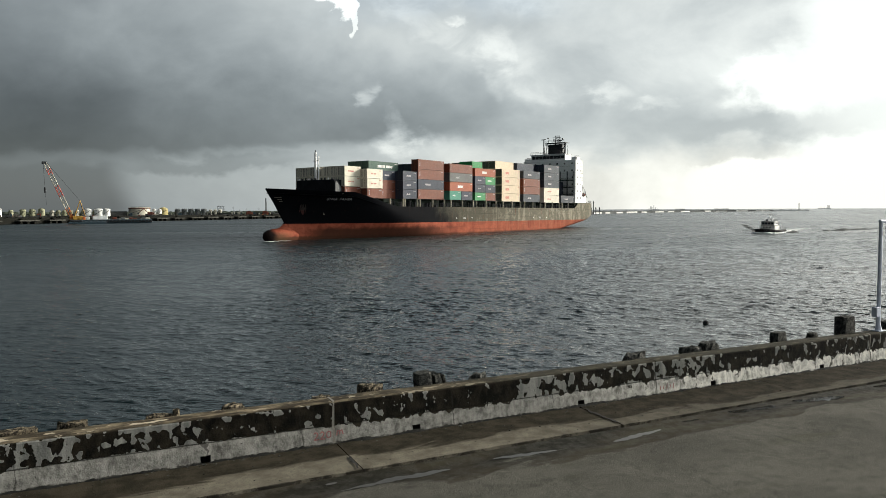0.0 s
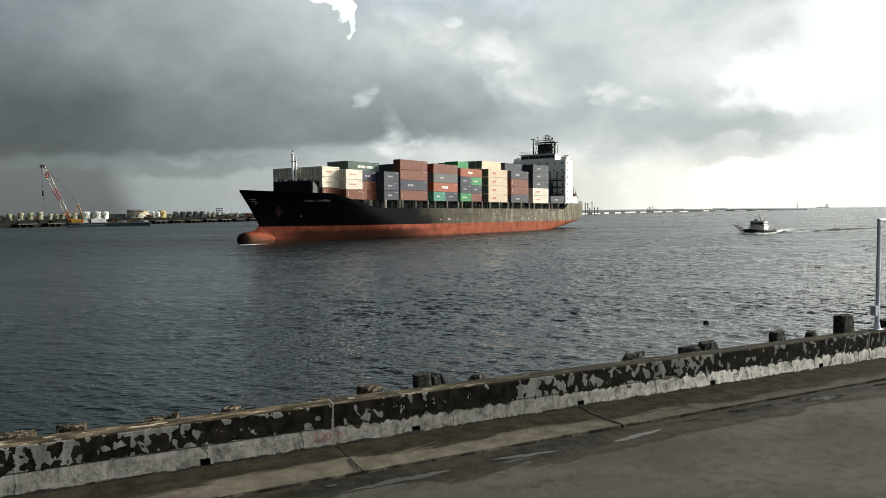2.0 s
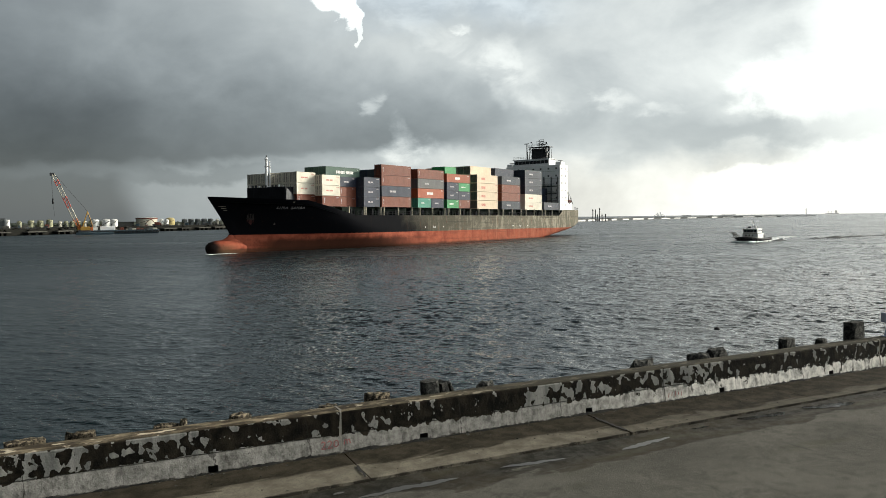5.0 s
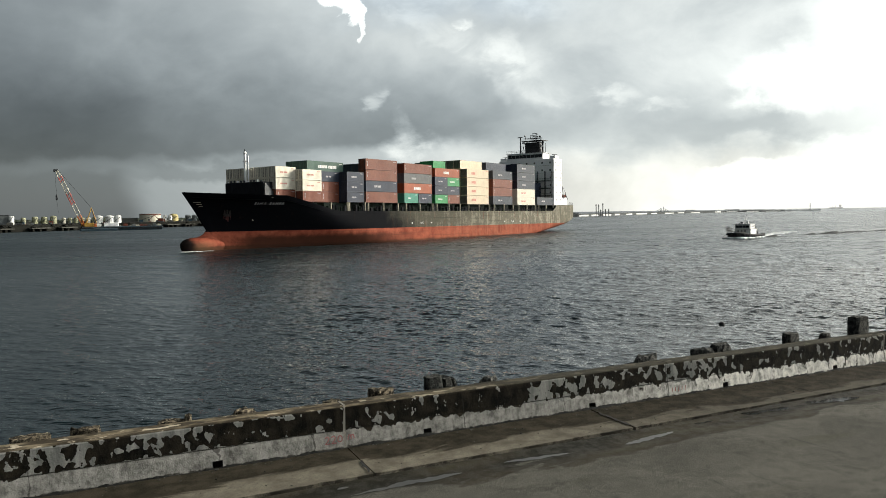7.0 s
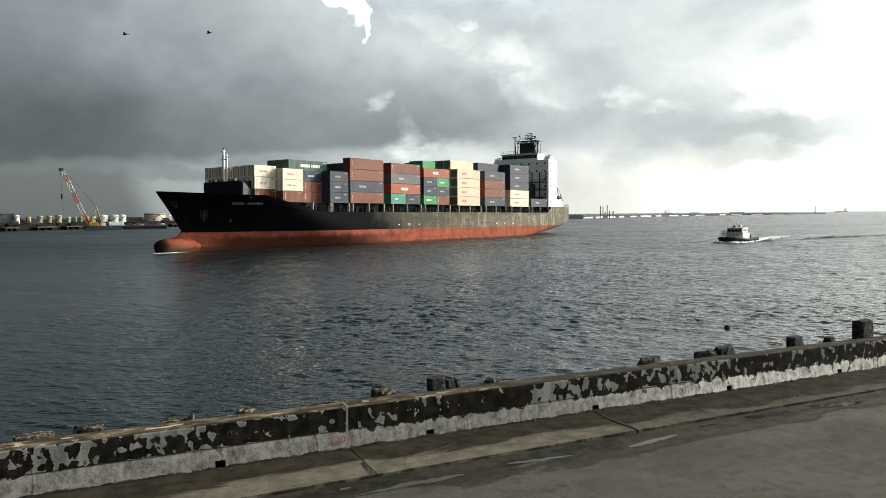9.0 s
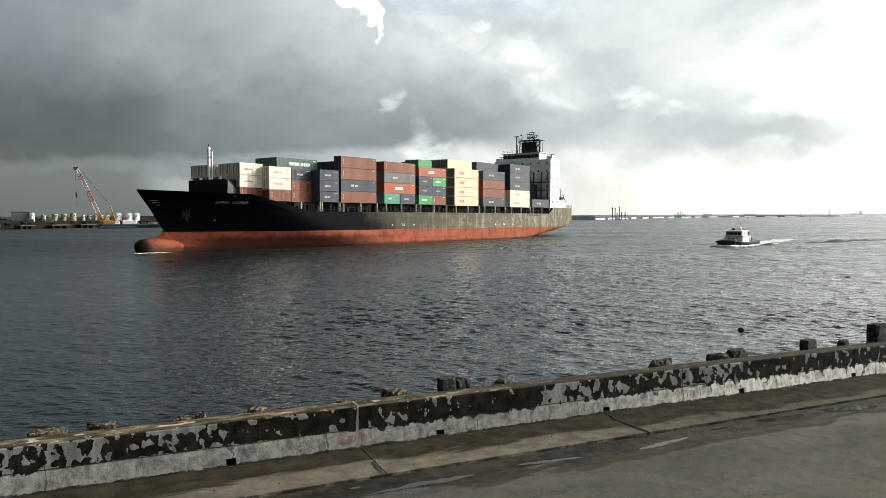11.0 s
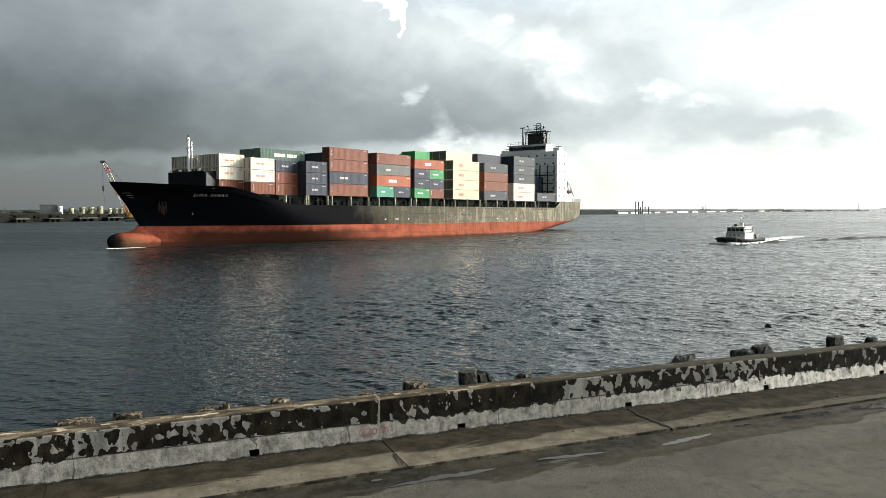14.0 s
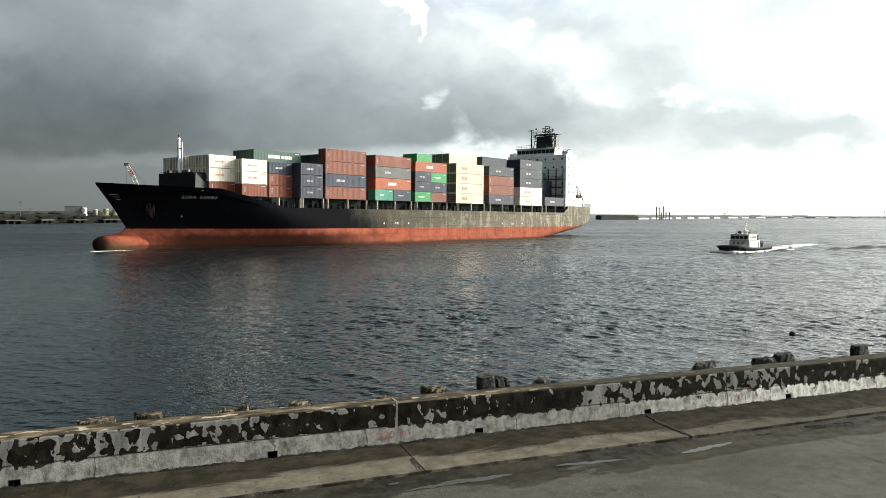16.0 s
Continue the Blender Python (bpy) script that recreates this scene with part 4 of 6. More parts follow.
        if prev:
            for a, b, c, e in zip(prev, prev[1:], cur[1:], cur):
                bm.faces.new((a, b, c, e))
        prev = cur
    bmesh.ops.recalc_face_normals(bm, faces=bm.faces)
    part("stem_foot", bm, HULL, ship, "", True)
    # weather deck
    bm = bmesh.new()
    st = [-2 - 3 * i for i in range(56)] + [-170, -171.4]
    for side in (1, -1):
        e = [bm.verts.new((s, side * max(0.02, half_breadth(s, top(s)) - 0.1), (top(s) if s < -144.2 or -144 < s < -30 else top(s) - 1.0) - 0.06)) for s in st]
        c = [bm.verts.new((s, 0, v.co.z)) for s, v in zip(st, e)]
        for a, b, g, h in zip(e, e[1:], c, c[1:]):
            bm.faces.new((a, b, h, g))
    bmesh.ops.remove_doubles(bm, verts=bm.verts, dist=0.005)
    bmesh.ops.recalc_face_normals(bm, faces=bm.faces)
    part("deck", bm, DECK, ship, "green-painted steel deck")


def ship():
    s = thing("container_ship", ship_pose(0), "laden container ship with black hull and red boot-top under way", "ship")
    MOVERS.append((s, ship_pose))
    hull(s)
    # breakwater and stores on the forecastle
    fore = part("forecastle_breakwater", boxes((-19.0, -15.6, -5.6, 7.6, 10.2, 14.5), bevel=0.08), BLACK, s, "black breakwater house on the forecastle")
    rng = random.Random(11)
    for i in range(11):
        y = -5.0 + i * 1.15
        part("vent", boxes((-16.2, -15.8, y - 0.14, y + 0.14, 14.4, 14.75 + 0.35 * rng.random()), bevel=0.03), WHITE if i % 3 == 0 else STEEL, fore)
    bm = bmesh.new()
    tri = [(-15.7, 10.6), (-15.9, 14.3), (-20.2, 10.6)]
    a, b = [bm.verts.new((x, 7.75, z)) for x, z in tri], [bm.verts.new((x, 7.95, z)) for x, z in tri]
    bm.faces.new(a), bm.faces.new(list(reversed(b)))
    for q in range(3):
        bm.faces.new((a[q], b[q], b[(q + 1) % 3], a[(q + 1) % 3]))
    bmesh.ops.recalc_face_normals(bm, faces=bm.faces)
    part("side_plate", bm, STEEL, fore, "dark sloping side plate")
    # hatch coamings under the boxes
    bays = ((-24, -30), (-32.3, -38.4), (-38.5, -44.6), (-45.4, -57.5), (-60.5, -72.7), (-74.2, -86.2), (-90.2, -102.3), (-104.7, -116.8), (-119.9, -131.9), (-133.6, -145))
    for a, b in bays:
        part("hatch_cover", boxes((b, a, -9.5, 9.5, 7.7, 9.95), bevel=0.05), DECK, s)
        # posts at the ship's side that carry the outer stacks
        cols = [a - 0.25, (a + b) / 2, b + 0.25] if a - b > 8 else [a - 0.25, b + 0.25]
        for x in (cols if a < -31 else []):
            for y in (1, -1):
                top = 10.02 if a > -130 else 9.85
                part("lashing_post", boxes((x - 0.15, x + 0.15, y * 11.55 - 0.2, y * 11.55 + 0.2, 7.8, top), bevel=0.03), POST, s)
    # walkway gear between coaming and rail
    rng = random.Random(5)
    for i in range(70):
        x = -33 - i * 1.56
        h = rng.uniform(0.5, 1.7)
        part("deck_gear", boxes((x - rng.uniform(0.1, 0.4), x + rng.uniform(0.1, 0.4), 9.7, 9.7 + rng.uniform(0.2, 0.9), 7.8, 7.8 + h)), BLACK if rng.random() < 0.7 else DECK, s)
    for z in (8.35, 8.9):
        part("deck_rail", rods([((-35, 12.15, z), (-143, 12.15, z), 0.03)]), BLACK, s)
    stud = mesh_of(rod(bmesh.new(), (0, 0, 0), (0, 0, 1.05), 0.03, sides=4), "rail_post", STEEL)
    for i in range(73):
        part("rail_post", stud, None, s).location = (-35 - i * 1.5, 12.15, 7.85)
    anchor_and_marks(s)
    bridge(s)
    return s


def side_at(x, z):
    """A point and turn on the port shell at station x and height z, a little proud of it."""
    b = half_breadth(x, z)
    dx = (half_breadth(x + 0.5, z) - half_breadth(x - 0.5, z))
    dz = (half_breadth(x, z + 0.3) - half_breadth(x, z - 0.3)) / 0.6
    along, up = Vector((-1, -dx, 0)).normalized(), Vector((0, dz, 1)).normalized()
    out = up.cross(along)
    out = out if out.y > 0 else -out
    up = out.cross(along)
    up = up if up.z > 0 else -up
    m = Matrix((along, up, out)).transposed().to_4x4()
    return Matrix.Translation(Vector((x, b, z)) + out * 0.05) @ m


def anchor_and_marks(s):
    """Name, anchor, load and draught marks on the port shell."""
    for x, z in ((-65.6, 4.42), (-113.8, 4.25)):
        part("tug_mark", bm_letters("TUG", 0.72, side_at(x, z)), LETTER, s, "white painted word on the hull")
    for x, q in ((-62.1, 1), (-70.7, -1)):
        bm = bmesh.new()
        bm.faces.new([bm.verts.new(v) for v in ((-0.3 * q, 0, 0.02), (0.28 * q, -0.2, 0.02), (0.28 * q, 0.2, 0.02))])
        part("tug_arrow", bm_at(bm, side_at(x, 4.65)), LETTER, s)
    # the ship's name in two words, bent round the flare
    for words, start, span in (("SIMA", -13.1, 2.3), ("SAHBA", -16.0, 3.0)):
        curve = bpy.data.curves.new("name", "FONT")
        curve.body, curve.size, curve.extrude, curve.space_character = words, 1.0, 0.01, 1.45
        text = new("name", curve)
        me = bpy.data.meshes.new_from_object(text.evaluated_get(bpy.context.evaluated_depsgraph_get()))
        bpy.data.objects.remove(text)
        width = max(v.co.x for v in me.vertices)
        for v in me.vertices:
            v.co = side_at(start - v.co.x * span / width, 9.35 + v.co.y * 0.8) @ Vector((0, 0, 0.03 + v.co.z))
        me.materials.append(PALE)
        part("name", me, PALE, s, "pale painted ship's name")
    at = side_at(-9.0, 7.7)
    bm = boxes((-0.2, 0.2, -0.9, 0.9, 0, 0.4), (-0.75, 0.75, -1.0, -0.55, 0, 0.45), bevel=0.06)
    for q in (-1, 1):
        vs = [bm.verts.new((q * x, y, z)) for z in (0.05, 0.45) for x, y in ((0.35, -0.8), (0.95, -0.7), (0.85, 0.35), (0.6, 1.05))]
        bm.faces.new(vs[:4]), bm.faces.new(vs[4:])
        for n in range(4):
            bm.faces.new((vs[n], vs[(n + 1) % 4], vs[4 + (n + 1) % 4], vs[4 + n]))
    bmesh.ops.recalc_face_normals(bm, faces=bm.faces)
    bmesh.ops.scale(bm, vec=(0.85, 0.85, 0.85), verts=bm.verts)
    part("anchor", bm_at(bm, at), painted("anchor_iron", (0.026, 0.021, 0.020), 0.8, 0, 0.5, 1.5), s, "worn grey anchor housed against the bow")
    part("rust_run", bm_at(boxes((-0.32, 0.36, -4.0, -0.9, 0, 0.02), (-0.75, -0.55, -2.2, -0.9, 0, 0.02), (0.6, 0.75, -1.9, -0.9, 0, 0.02)), at), painted("anchor_rust", (0.070, 0.020, 0.018), 0.85, 0, 0.6, 1.5), s)
    rows = [(-14.5, 5.9, 0.42, 0.18), (-14.35, 6.1, 0.12, 0.4), (-15.9, 10.9, 0.35, 0.14), (-109.7, 4.55, 0.6, 0.3), (-119.6, 4.46, 0.6, 0.3)]
    for x, z, w, h in rows:
        part("hull_mark", bm_at(boxes((-w / 2, w / 2, -h / 2, h / 2, 0, 0.02)), side_at(x, z)), POST if x > -30 else LETTER, s)
    for i in range(3):
        part("bow_mark", bm_at(boxes((-0.8 + 0.3 * i, 0.8 - 0.1 * i, -0.05, 0.05, 0, 0.02)), side_at(-3.2 - i * 0.35, 9.9 - 0.45 * i)), POST, s)
    for i in range(9):
        x = -66 - i * 8.3 + (i * 5 % 3)
        part("scupper_run", bm_at(boxes((-0.05, 0.05, -1.2 - (i * 7 % 5) * 0.35, 0.0, 0, 0.012)), side_at(x, 7.7)), RUST, s)


def bm_letters(words, size, m):
    """Lettering as a mesh, set at a pose."""
    curve = bpy.data.curves.new("letters", "FONT")
    curve.body, curve.size, curve.extrude = words, size, 0.01
    text = new("letters", curve)
    me = bpy.data.meshes.new_from_object(text.evaluated_get(bpy.context.evaluated_depsgraph_get()))
    bpy.data.objects.remove(text)
    bm = bmesh.new()
    bm.from_mesh(me)
    bpy.data.meshes.remove(me)
    return bm_at(bm, m @ pose(0, 0, 0.03))


def bm_at(bm, m):
    bmesh.ops.transform(bm, matrix=m, verts=bm.verts)
    return bm


def bridge(s):
    """Accommodation block, bridge, funnel and masts."""
    f, a = -145.4, -151.9
    house = part("superstructure", boxes((a, f, -11.5, 11.5, 9.8, 26.8), bevel=0.12), WHITE, s, "white accommodation block")
    part("deck_house", boxes((-157.5, a, -8.0, 10.6, 9.8, 12.6), bevel=0.1), WHITE, s, "white deck house aft")
    for k in range(6):
        z = 11.6 + k * 2.7
        for y in ((-9.2, -6.0, -2.8, 0.4, 3.6, 6.8, 10.0) if k > 3 else (10.2,)):
            part("window", boxes((f - 0.05, f + 0.03, y - 0.30, y + 0.30, z, z + 0.62)), GLASS, house)
        for x in (-147.1, -150.3):
            part("window", boxes((x - 0.28, x + 0.28, 11.45, 11.53, z, z + 0.6)), GLASS, house)
        if k:
            part("deck_edge", boxes((a, f + 0.06, -11.5, 11.56, z - 0.75, z - 0.68)), POST, house)
    for y in (-2.0, 2.6, 5.4, 8.4, 11.0):
        part("cell_guide", rod(bmesh.new(), (f + 0.9, y, 9.9), (f + 0.9, y, 22.3), 0.24, sides=6), STEEL, s)
    for z in (13.2, 15.9, 18.6):
        part("lashing_walkway", boxes((f + 0.3, f + 1.4, -2.0, 11.0, z, z + 0.30)), STEEL, s)
        part("walkway_rail", rods([((f + 1.2, 3.0, z + 1.0), (f + 1.2, 11.0, z + 1.0), 0.05), ((f + 1.2, 3.0, z + 0.55), (f + 1.2, 11.0, z + 0.55), 0.04)], 5), DECK, s)
    wheel = part("wheelhouse", boxes((-151.5, -146.2, -8.4, 6.6, 26.80, 29.20), bevel=0.1), WHITE, s, "white wheelhouse with a dark band of windows")
    for i in range(9):
        y = -8.0 + i * 1.6
        part("pane", boxes((-146.3, -146.14, y, y + 1.5, 27.55, 28.75)), GLASS, wheel)
    part("roof", boxes((-152, -145.8, -8.8, 7.0, 29.20, 29.38), bevel=0.03), WHITE, wheel)
    part("roof_rail", rods([((-146, y0, z), (-146, y1, z), 0.04) for y0, y1, z in ((-8.6, 6.8, 29.90), (-8.6, 6.8, 30.40))] + [((-146, -8.6 + i * 1.1, 29.30), (-146, -8.6 + i * 1.1, 30.40), 0.035) for i in range(15)], 5), STEEL, wheel)
    for y in (-11.5, 9.3):
        wing = part("bridge_wing", boxes((-149.5, -146.3, y, y + 2.2, 26.80, 27.90), bevel=0.05), WHITE, s)
        part("lamp_bracket", boxes((-148.2, -147.6, y + 0.3, y + 2.2, 28.30, 28.45), (-148.0, -147.85, y + 1.1, y + 1.25, 27.90, 28.30)), STEEL, wing)
    part("mast_house", boxes((-151.0, -147.8, -1.7, 4.5, 29.3, 33.4), bevel=0.15), STEEL, s, "dark mast house over the bridge")
    for y in (-3.0, -2.2, 5.0, 5.8, 7.2):
        part("aerial_post", rod(bmesh.new(), (-147.3, y, 29.3), (-147.3, y, 31.6 + (y * 37 % 2.6)), 0.11, 0.07, 5), STEEL, s)
    part("mast_gallery", boxes((-151.6, -147.2, -2.9, 5.9, 33.9, 34.05), (-147.3, -147.2, -2.9, 5.9, 34.8, 34.88), (-147.3, -147.2, -2.9, 5.9, 34.4, 34.48)), STEEL, s)
    part("mast_leg", rods([((-149.5, y, 30), (-149.5, y, 36.9), 0.2, 0.1) for y in (0.8, 2.4)] + [((-149.5, c, z), (-149.5, d, z), 0.11) for c, d, z in ((-0.2, 3.6, 34.9), (0.2, 3.2, 35.6), (-0.4, 3.0, 36.2), (0.5, 2.7, 36.8))]
         + [((-149.5, 0.8, z), (-149.5, 2.4, z + 0.8), 0.09) for z in (34, 34.8, 35.6)] + [((-149.5, y, 34.9), (-149.5, y, 35.9), 0.1) for y in (-0.2, 3.6)]), STEEL, s, "dark lattice mast")
    for y, z, r in ((-2.2, 33.0, 0.5), (5.6, 31.4, 0.55), (4.9, 35.0, 0.4), (-1.5, 35.6, 0.35)):
        part("dome", bm_at(lathe([(0, 0), (r * 0.8, 0.05), (r, r * 0.7), (r * 0.7, r * 1.4), (0, r * 1.7)], 10), Matrix.Translation((-147.5, y, z))), WHITE if z < 34 else STEEL, s)
    part("mast_ladder", rods([((-147.4, y, 29.3), (-147.4, y * 0.6 + 0.5, 35.5), 0.09) for y in (-2.6, 5.4)] + [((-147.4, -2.2 + 0.3 * q, 30.8 + q), (-147.4, 5.0 - 0.3 * q, 30.8 + q), 0.07) for q in range(5)], 5), STEEL, s)
    scan = part("scanner_post", rod(bmesh.new(), (-147.45, -3.4, 29.3), (-147.45, -3.4, 35.6), 0.2), STEEL, s)
    part("scanner", boxes((-147.6, -147.3, -4.5, -2.5, 35.3, 35.6), bevel=0.05), STEEL, scan, "dark radar scanner bar")
    part("whip_aerial", rods([((-147.5, 5.0, 29.3), (-147.5, 5.0, 35.0), 0.1, 0.05), ((-147.5, 6.0, 29.3), (-147.5, 6.0, 32.9), 0.25, 0.25), ((-147.5, 6.0, 32.8), (-147.5, 6.0, 33.6), 0.5, 0.4)]), STEEL, s)
    part("funnel", boxes((-157.0, -152.5, -3.0, 4.0, 12.5, 29.5), bevel=0.5), STEEL, s, "dark funnel casing")
    boat = part("lifeboat", boxes((-157.6, -154.6, 9.2, 10.6, 12.9, 14.0), bevel=0.45), RUST, s, "small rust-red boat in its davit")
    part("davit", rods([((-155.0, 10.6, 12.2), (-153.8, 10.6, 17.0), 0.12), ((-158.2, 10.6, 12.2), (-156.0, 10.6, 14.6), 0.12), ((-153.8, 10.6, 17.0), (-156.6, 10.8, 14.2), 0.06)]), STEEL, boat)
    for i in range(7):
        part("poop_rail_post", rod(bmesh.new(), (-158 - i * 1.5, 11.2 - i * 0.45, 10.0), (-158 - i * 1.5, 11.2 - i * 0.45, 11.1), 0.06, sides=5), STEEL, s)
    part("mooring_winch", boxes((-166.5, -163.5, 2.0, 6.0, 10.0, 11.6), bevel=0.3), STEEL, s)
    fm = part("foremast", rod(bmesh.new(), (-17, -0.1, 14.4), (-17, -0.1, 21.3), 0.33, 0.27, 12), WHITE, s, "white foremast")
    part("ladder_mast", rod(bmesh.new(), (-17.2, 0.75, 14.4), (-17.2, 0.75, 20.7), 0.19, 0.17, 10), WHITE, fm)
    part("mast_top", rods([((-17, -0.1, 21.2), (-17, -0.1, 22.1), 0.12)]), STEEL, fm)
    part("mast_bracket", rods([((-17, -0.8, 19.4), (-17, 1.0, 19.4), 0.1)]), STEEL, fm)
    part("mast_light", bm_at(lathe([(0, 0), (0.42, 0.02), (0.42, 0.16), (0.2, 0.5), (0, 0.55)], 10), Matrix.Translation((-17, -0.1, 21.1))), WHITE, fm)


ship()


# containers: bay start, bay end, colours of the outer port stack from the hatch up
def container_mesh(length, height, key):
    """A corrugated steel box: x along its length from 0 aft, y across, z up from 0."""
    bm = bmesh.new()
    w = 2.44
    r = 0.11
    # twist-locks under the corners keep a gap below
    for x in (-length + 0.02, -0.2):
        for y in (-w / 2 + 0.02, w / 2 - 0.2):
            box(bm, x, x + 0.18, y, y + 0.18, -0.10, 0.0)
    height -= 0.10
    # corner posts and rails
    for y in (-w / 2, w / 2 - r):
        box(bm, -length, 0, y, y + r, 0, 0.16)
        box(bm, -length, 0, y, y + r, height - 0.13, height)
        for x in (-length, -0.16):
            box(bm, x, x + 0.16, y, y + r, 0.16, height - 0.13)
    for x in (-length, -r):
        box(bm, x, x + r, -w / 2 + r, w / 2 - r, 0, 0.16)
        box(bm, x, x + r, -w / 2 + r, w / 2 - r, height - 0.13, height)
    # corrugated sides
    n = int(length / 0.37)
    for side in (1, -1):
        y1, y0 = side * (w / 2 - 0.012), side * (w / 2 - 0.036)
        pts = []
        for i in range(n):
            x = -0.16 - (length - 0.32) * i / n
            d = (length - 0.32) / n
            pts += [(x, y1), (x - d * 0.35, y1), (x - d * 0.5, y0), (x - d * 0.85, y0)]
        pts.append((-length + 0.16, y1))
        lo = [bm.verts.new((x, y, 0.16)) for x, y in pts]
        hi = [bm.verts.new((x, y, height - 0.13)) for x, y in pts]
        for a, b, c, e in zip(lo, lo[1:], hi, hi[1:]):
            bm.faces.new((a, b, e, c) if side < 0 else (b, a, c, e))
    # roof, floor and ends
    box(bm, -length + 0.1, -0.1, -w / 2 + 0.1, w / 2 - 0.1, height - 0.1, height - 0.03)
    box(bm, -length + 0.1, -0.1, -w / 2 + 0.1, w / 2 - 0.1, 0.05, 0.14)
    box(bm, -length + 0.05, -length + 0.09, -w / 2 + 0.1, w / 2 - 0.1, 0.1, height - 0.1)
    box(bm, -0.09, -0.05, -w / 2 + 0.1, w / 2 - 0.1, 0.1, height - 0.1)
    return mesh_of(bm, "container", BOX[key])


def door_mesh(height, half):
    """One pressed-steel door leaf, or a whole end panel painted dark for its shade, for the bow end; half: half its
    width.
    """
    bm = bmesh.new()
    n = 4 if half < 1 else 8
    rim = [(-0.05, -half), (-0.02, -half)]
    for i in range(n):
        y = -half + 2 * half * (i + 0.5) / n
        d = half / n
        rim += [(-0.02, y - d * 0.6), (-0.036, y - d * 0.4), (-0.036, y + d * 0.4), (-0.02, y + d * 0.6)]
    rim += [(-0.02, half), (-0.05, half)]
    if half > 1:
        rim = [(x + 0.06, y) for x, y in rim]
    lo, hi = [bm.verts.new((x, y, 0.14)) for x, y in rim], [bm.verts.new((x, y, height - 0.12)) for x, y in rim]
    for i in range(len(rim)):
        j = (i + 1) % len(rim)
        bm.faces.new((lo[i], lo[j], hi[j], hi[i]))
    bm.faces.new(lo), bm.faces.new(hi)
    bmesh.ops.recalc_face_normals(bm, faces=bm.faces)
    return bm


BOX_MESH = {}
DOORS = {}
BARS = {}
ROW = 2.5
WORDS = {
    "white": "white corrugated steel shipping container", "cream": "cream corrugated steel shipping container with red lettering bars", "brown": "rust-brown corrugated steel shipping container",
    "orange": "orange-red corrugated steel shipping container", "navy": "dark navy corrugated steel shipping container", "slate": "dark slate-blue corrugated steel shipping container",
    "grey": "dark grey corrugated steel shipping container", "green": "bright green corrugated steel shipping container", "teal": "teal green corrugated steel shipping container",
    "moss": "moss green corrugated steel shipping container with white lettering bars",
}
MARKS = {"cream": PINK, "white": PINK, "navy": PALE, "slate": PALE, "orange": LETTER, "green": LETTER, "teal": LETTER, "moss": LETTER, "brown": PALE, "grey": PALE}


def container(key, front, row, z, height, length, marks=False):
    """One container; row 4 is the outer port row, -4 the outer starboard row."""
    code = (key, length, height)
    if code not in BOX_MESH:
        BOX_MESH[code] = container_mesh(length, height, key)
    if (key, height) not in DOORS:
        DOORS[(key, height)] = mesh_of(door_mesh(height - 0.1, 1.18 if key == "cream" else 0.57), "door", DARKEND if key == "cream" else BOX[key])
    ob = new("shipping_container", BOX_MESH[code])
    local = Matrix.Translation((front, row * ROW, z))
    ob.matrix_world = ship_pose(0) @ local
    tagged(ob, WORDS[key] + (" stacked on deck" if row == 4 else ""), "container", "containers stacked on the ship")
    if key == "cream":
        part("machinery_end", DOORS[(key, height)], None, ob, "end panel painted dark grey for its shade")
    else:
        for y in (-0.6, 0.6):
            part("door", DOORS[(key, height)], None, ob).location = (0.0, y, 0.0)
    if front > -46 or row == 3:
        if height not in BARS:
            BARS[height] = mesh_of(rod(bmesh.new(), (0, 0, 0.2), (0, 0, height - 0.27), 0.045, sides=5), "lock_bar", STEEL)
        for y in (-0.85, -0.35, 0.35, 0.85):
            part("lock_bar", BARS[height], None, ob).location = (0.0, y, 0.0)
    if marks:
        rng = random.Random(int(front * 10) + int(z * 7))
        y = 1.232
        n = {"moss": 12, "green": 8, "white": 8, "navy": 6, "slate": 6, "cream": 4}.get(key, 5)
        big = {"moss": 0.7, "cream": 0.75, "orange": 0.7, "white": 0.45, "green": 0.5}.get(key, 0.5) * (1.0 if length > 8 else 0.72)
        x = -length * {"moss": 0.30, "cream": 0.20, "white": 0.22, "orange": 0.34, "green": 0.2}.get(key, 0.26)
        if key == "brown":
            rows = [(-0.75 - 0.05 * (i % 2), -0.55, height * 0.3 + i * 0.32, height * 0.3 + i * 0.32 + 0.18) for i in range(4)]
        else:
            rows = []
            for i in range(n):
                w = big * rng.uniform(0.45, 0.75)
                if i == n // 2 and key in ("moss", "white", "navy", "slate"):
                    x -= big * 0.5
                rows.append((x - w, x, height * 0.47 - big * 0.5, height * 0.47 + big * 0.5))
                x -= w + big * 0.16
        rows += [(-length + 0.5 + 0.16 * i, -length + 0.6 + 0.16 * i, height - 0.58, height - 0.43) for i in range(6)]
        part("lettering", boxes(*[(a, b, y, y + 0.012, c, e) for a, b, c, e in rows]), MARKS[key], ob)["kind"] = "stuff"
    MOVERS.append((ob, lambda t, m=local: ship_pose(t) @ m))
    return ob


def bay(front, length, base, height, outer, inner_tiers, palette, seed, rows=range(-4, 4), pairs=()):
    """A bay of stacks: the outer port stack by its colours, the rest from a palette."""
    rng = random.Random(seed)
    for i, key in enumerate(outer):
        z = base + i * height
        if isinstance(key, tuple):
            for j, half in enumerate(key):
                container(half, front - j * (length - 6.0), 4, z, height, 5.95, True)
        else:
            container(key, front, 4, z, height, length, True)
    for r in rows:
        n = inner_tiers[r] if isinstance(inner_tiers, dict) else inner_tiers
        for i in range(n):
            container(palette[rng.randrange(len(palette))], front, r, base + i * height, height, length)


Z0 = 10.08
MIXED = ["navy", "brown", "slate", "grey", "navy", "brown"]
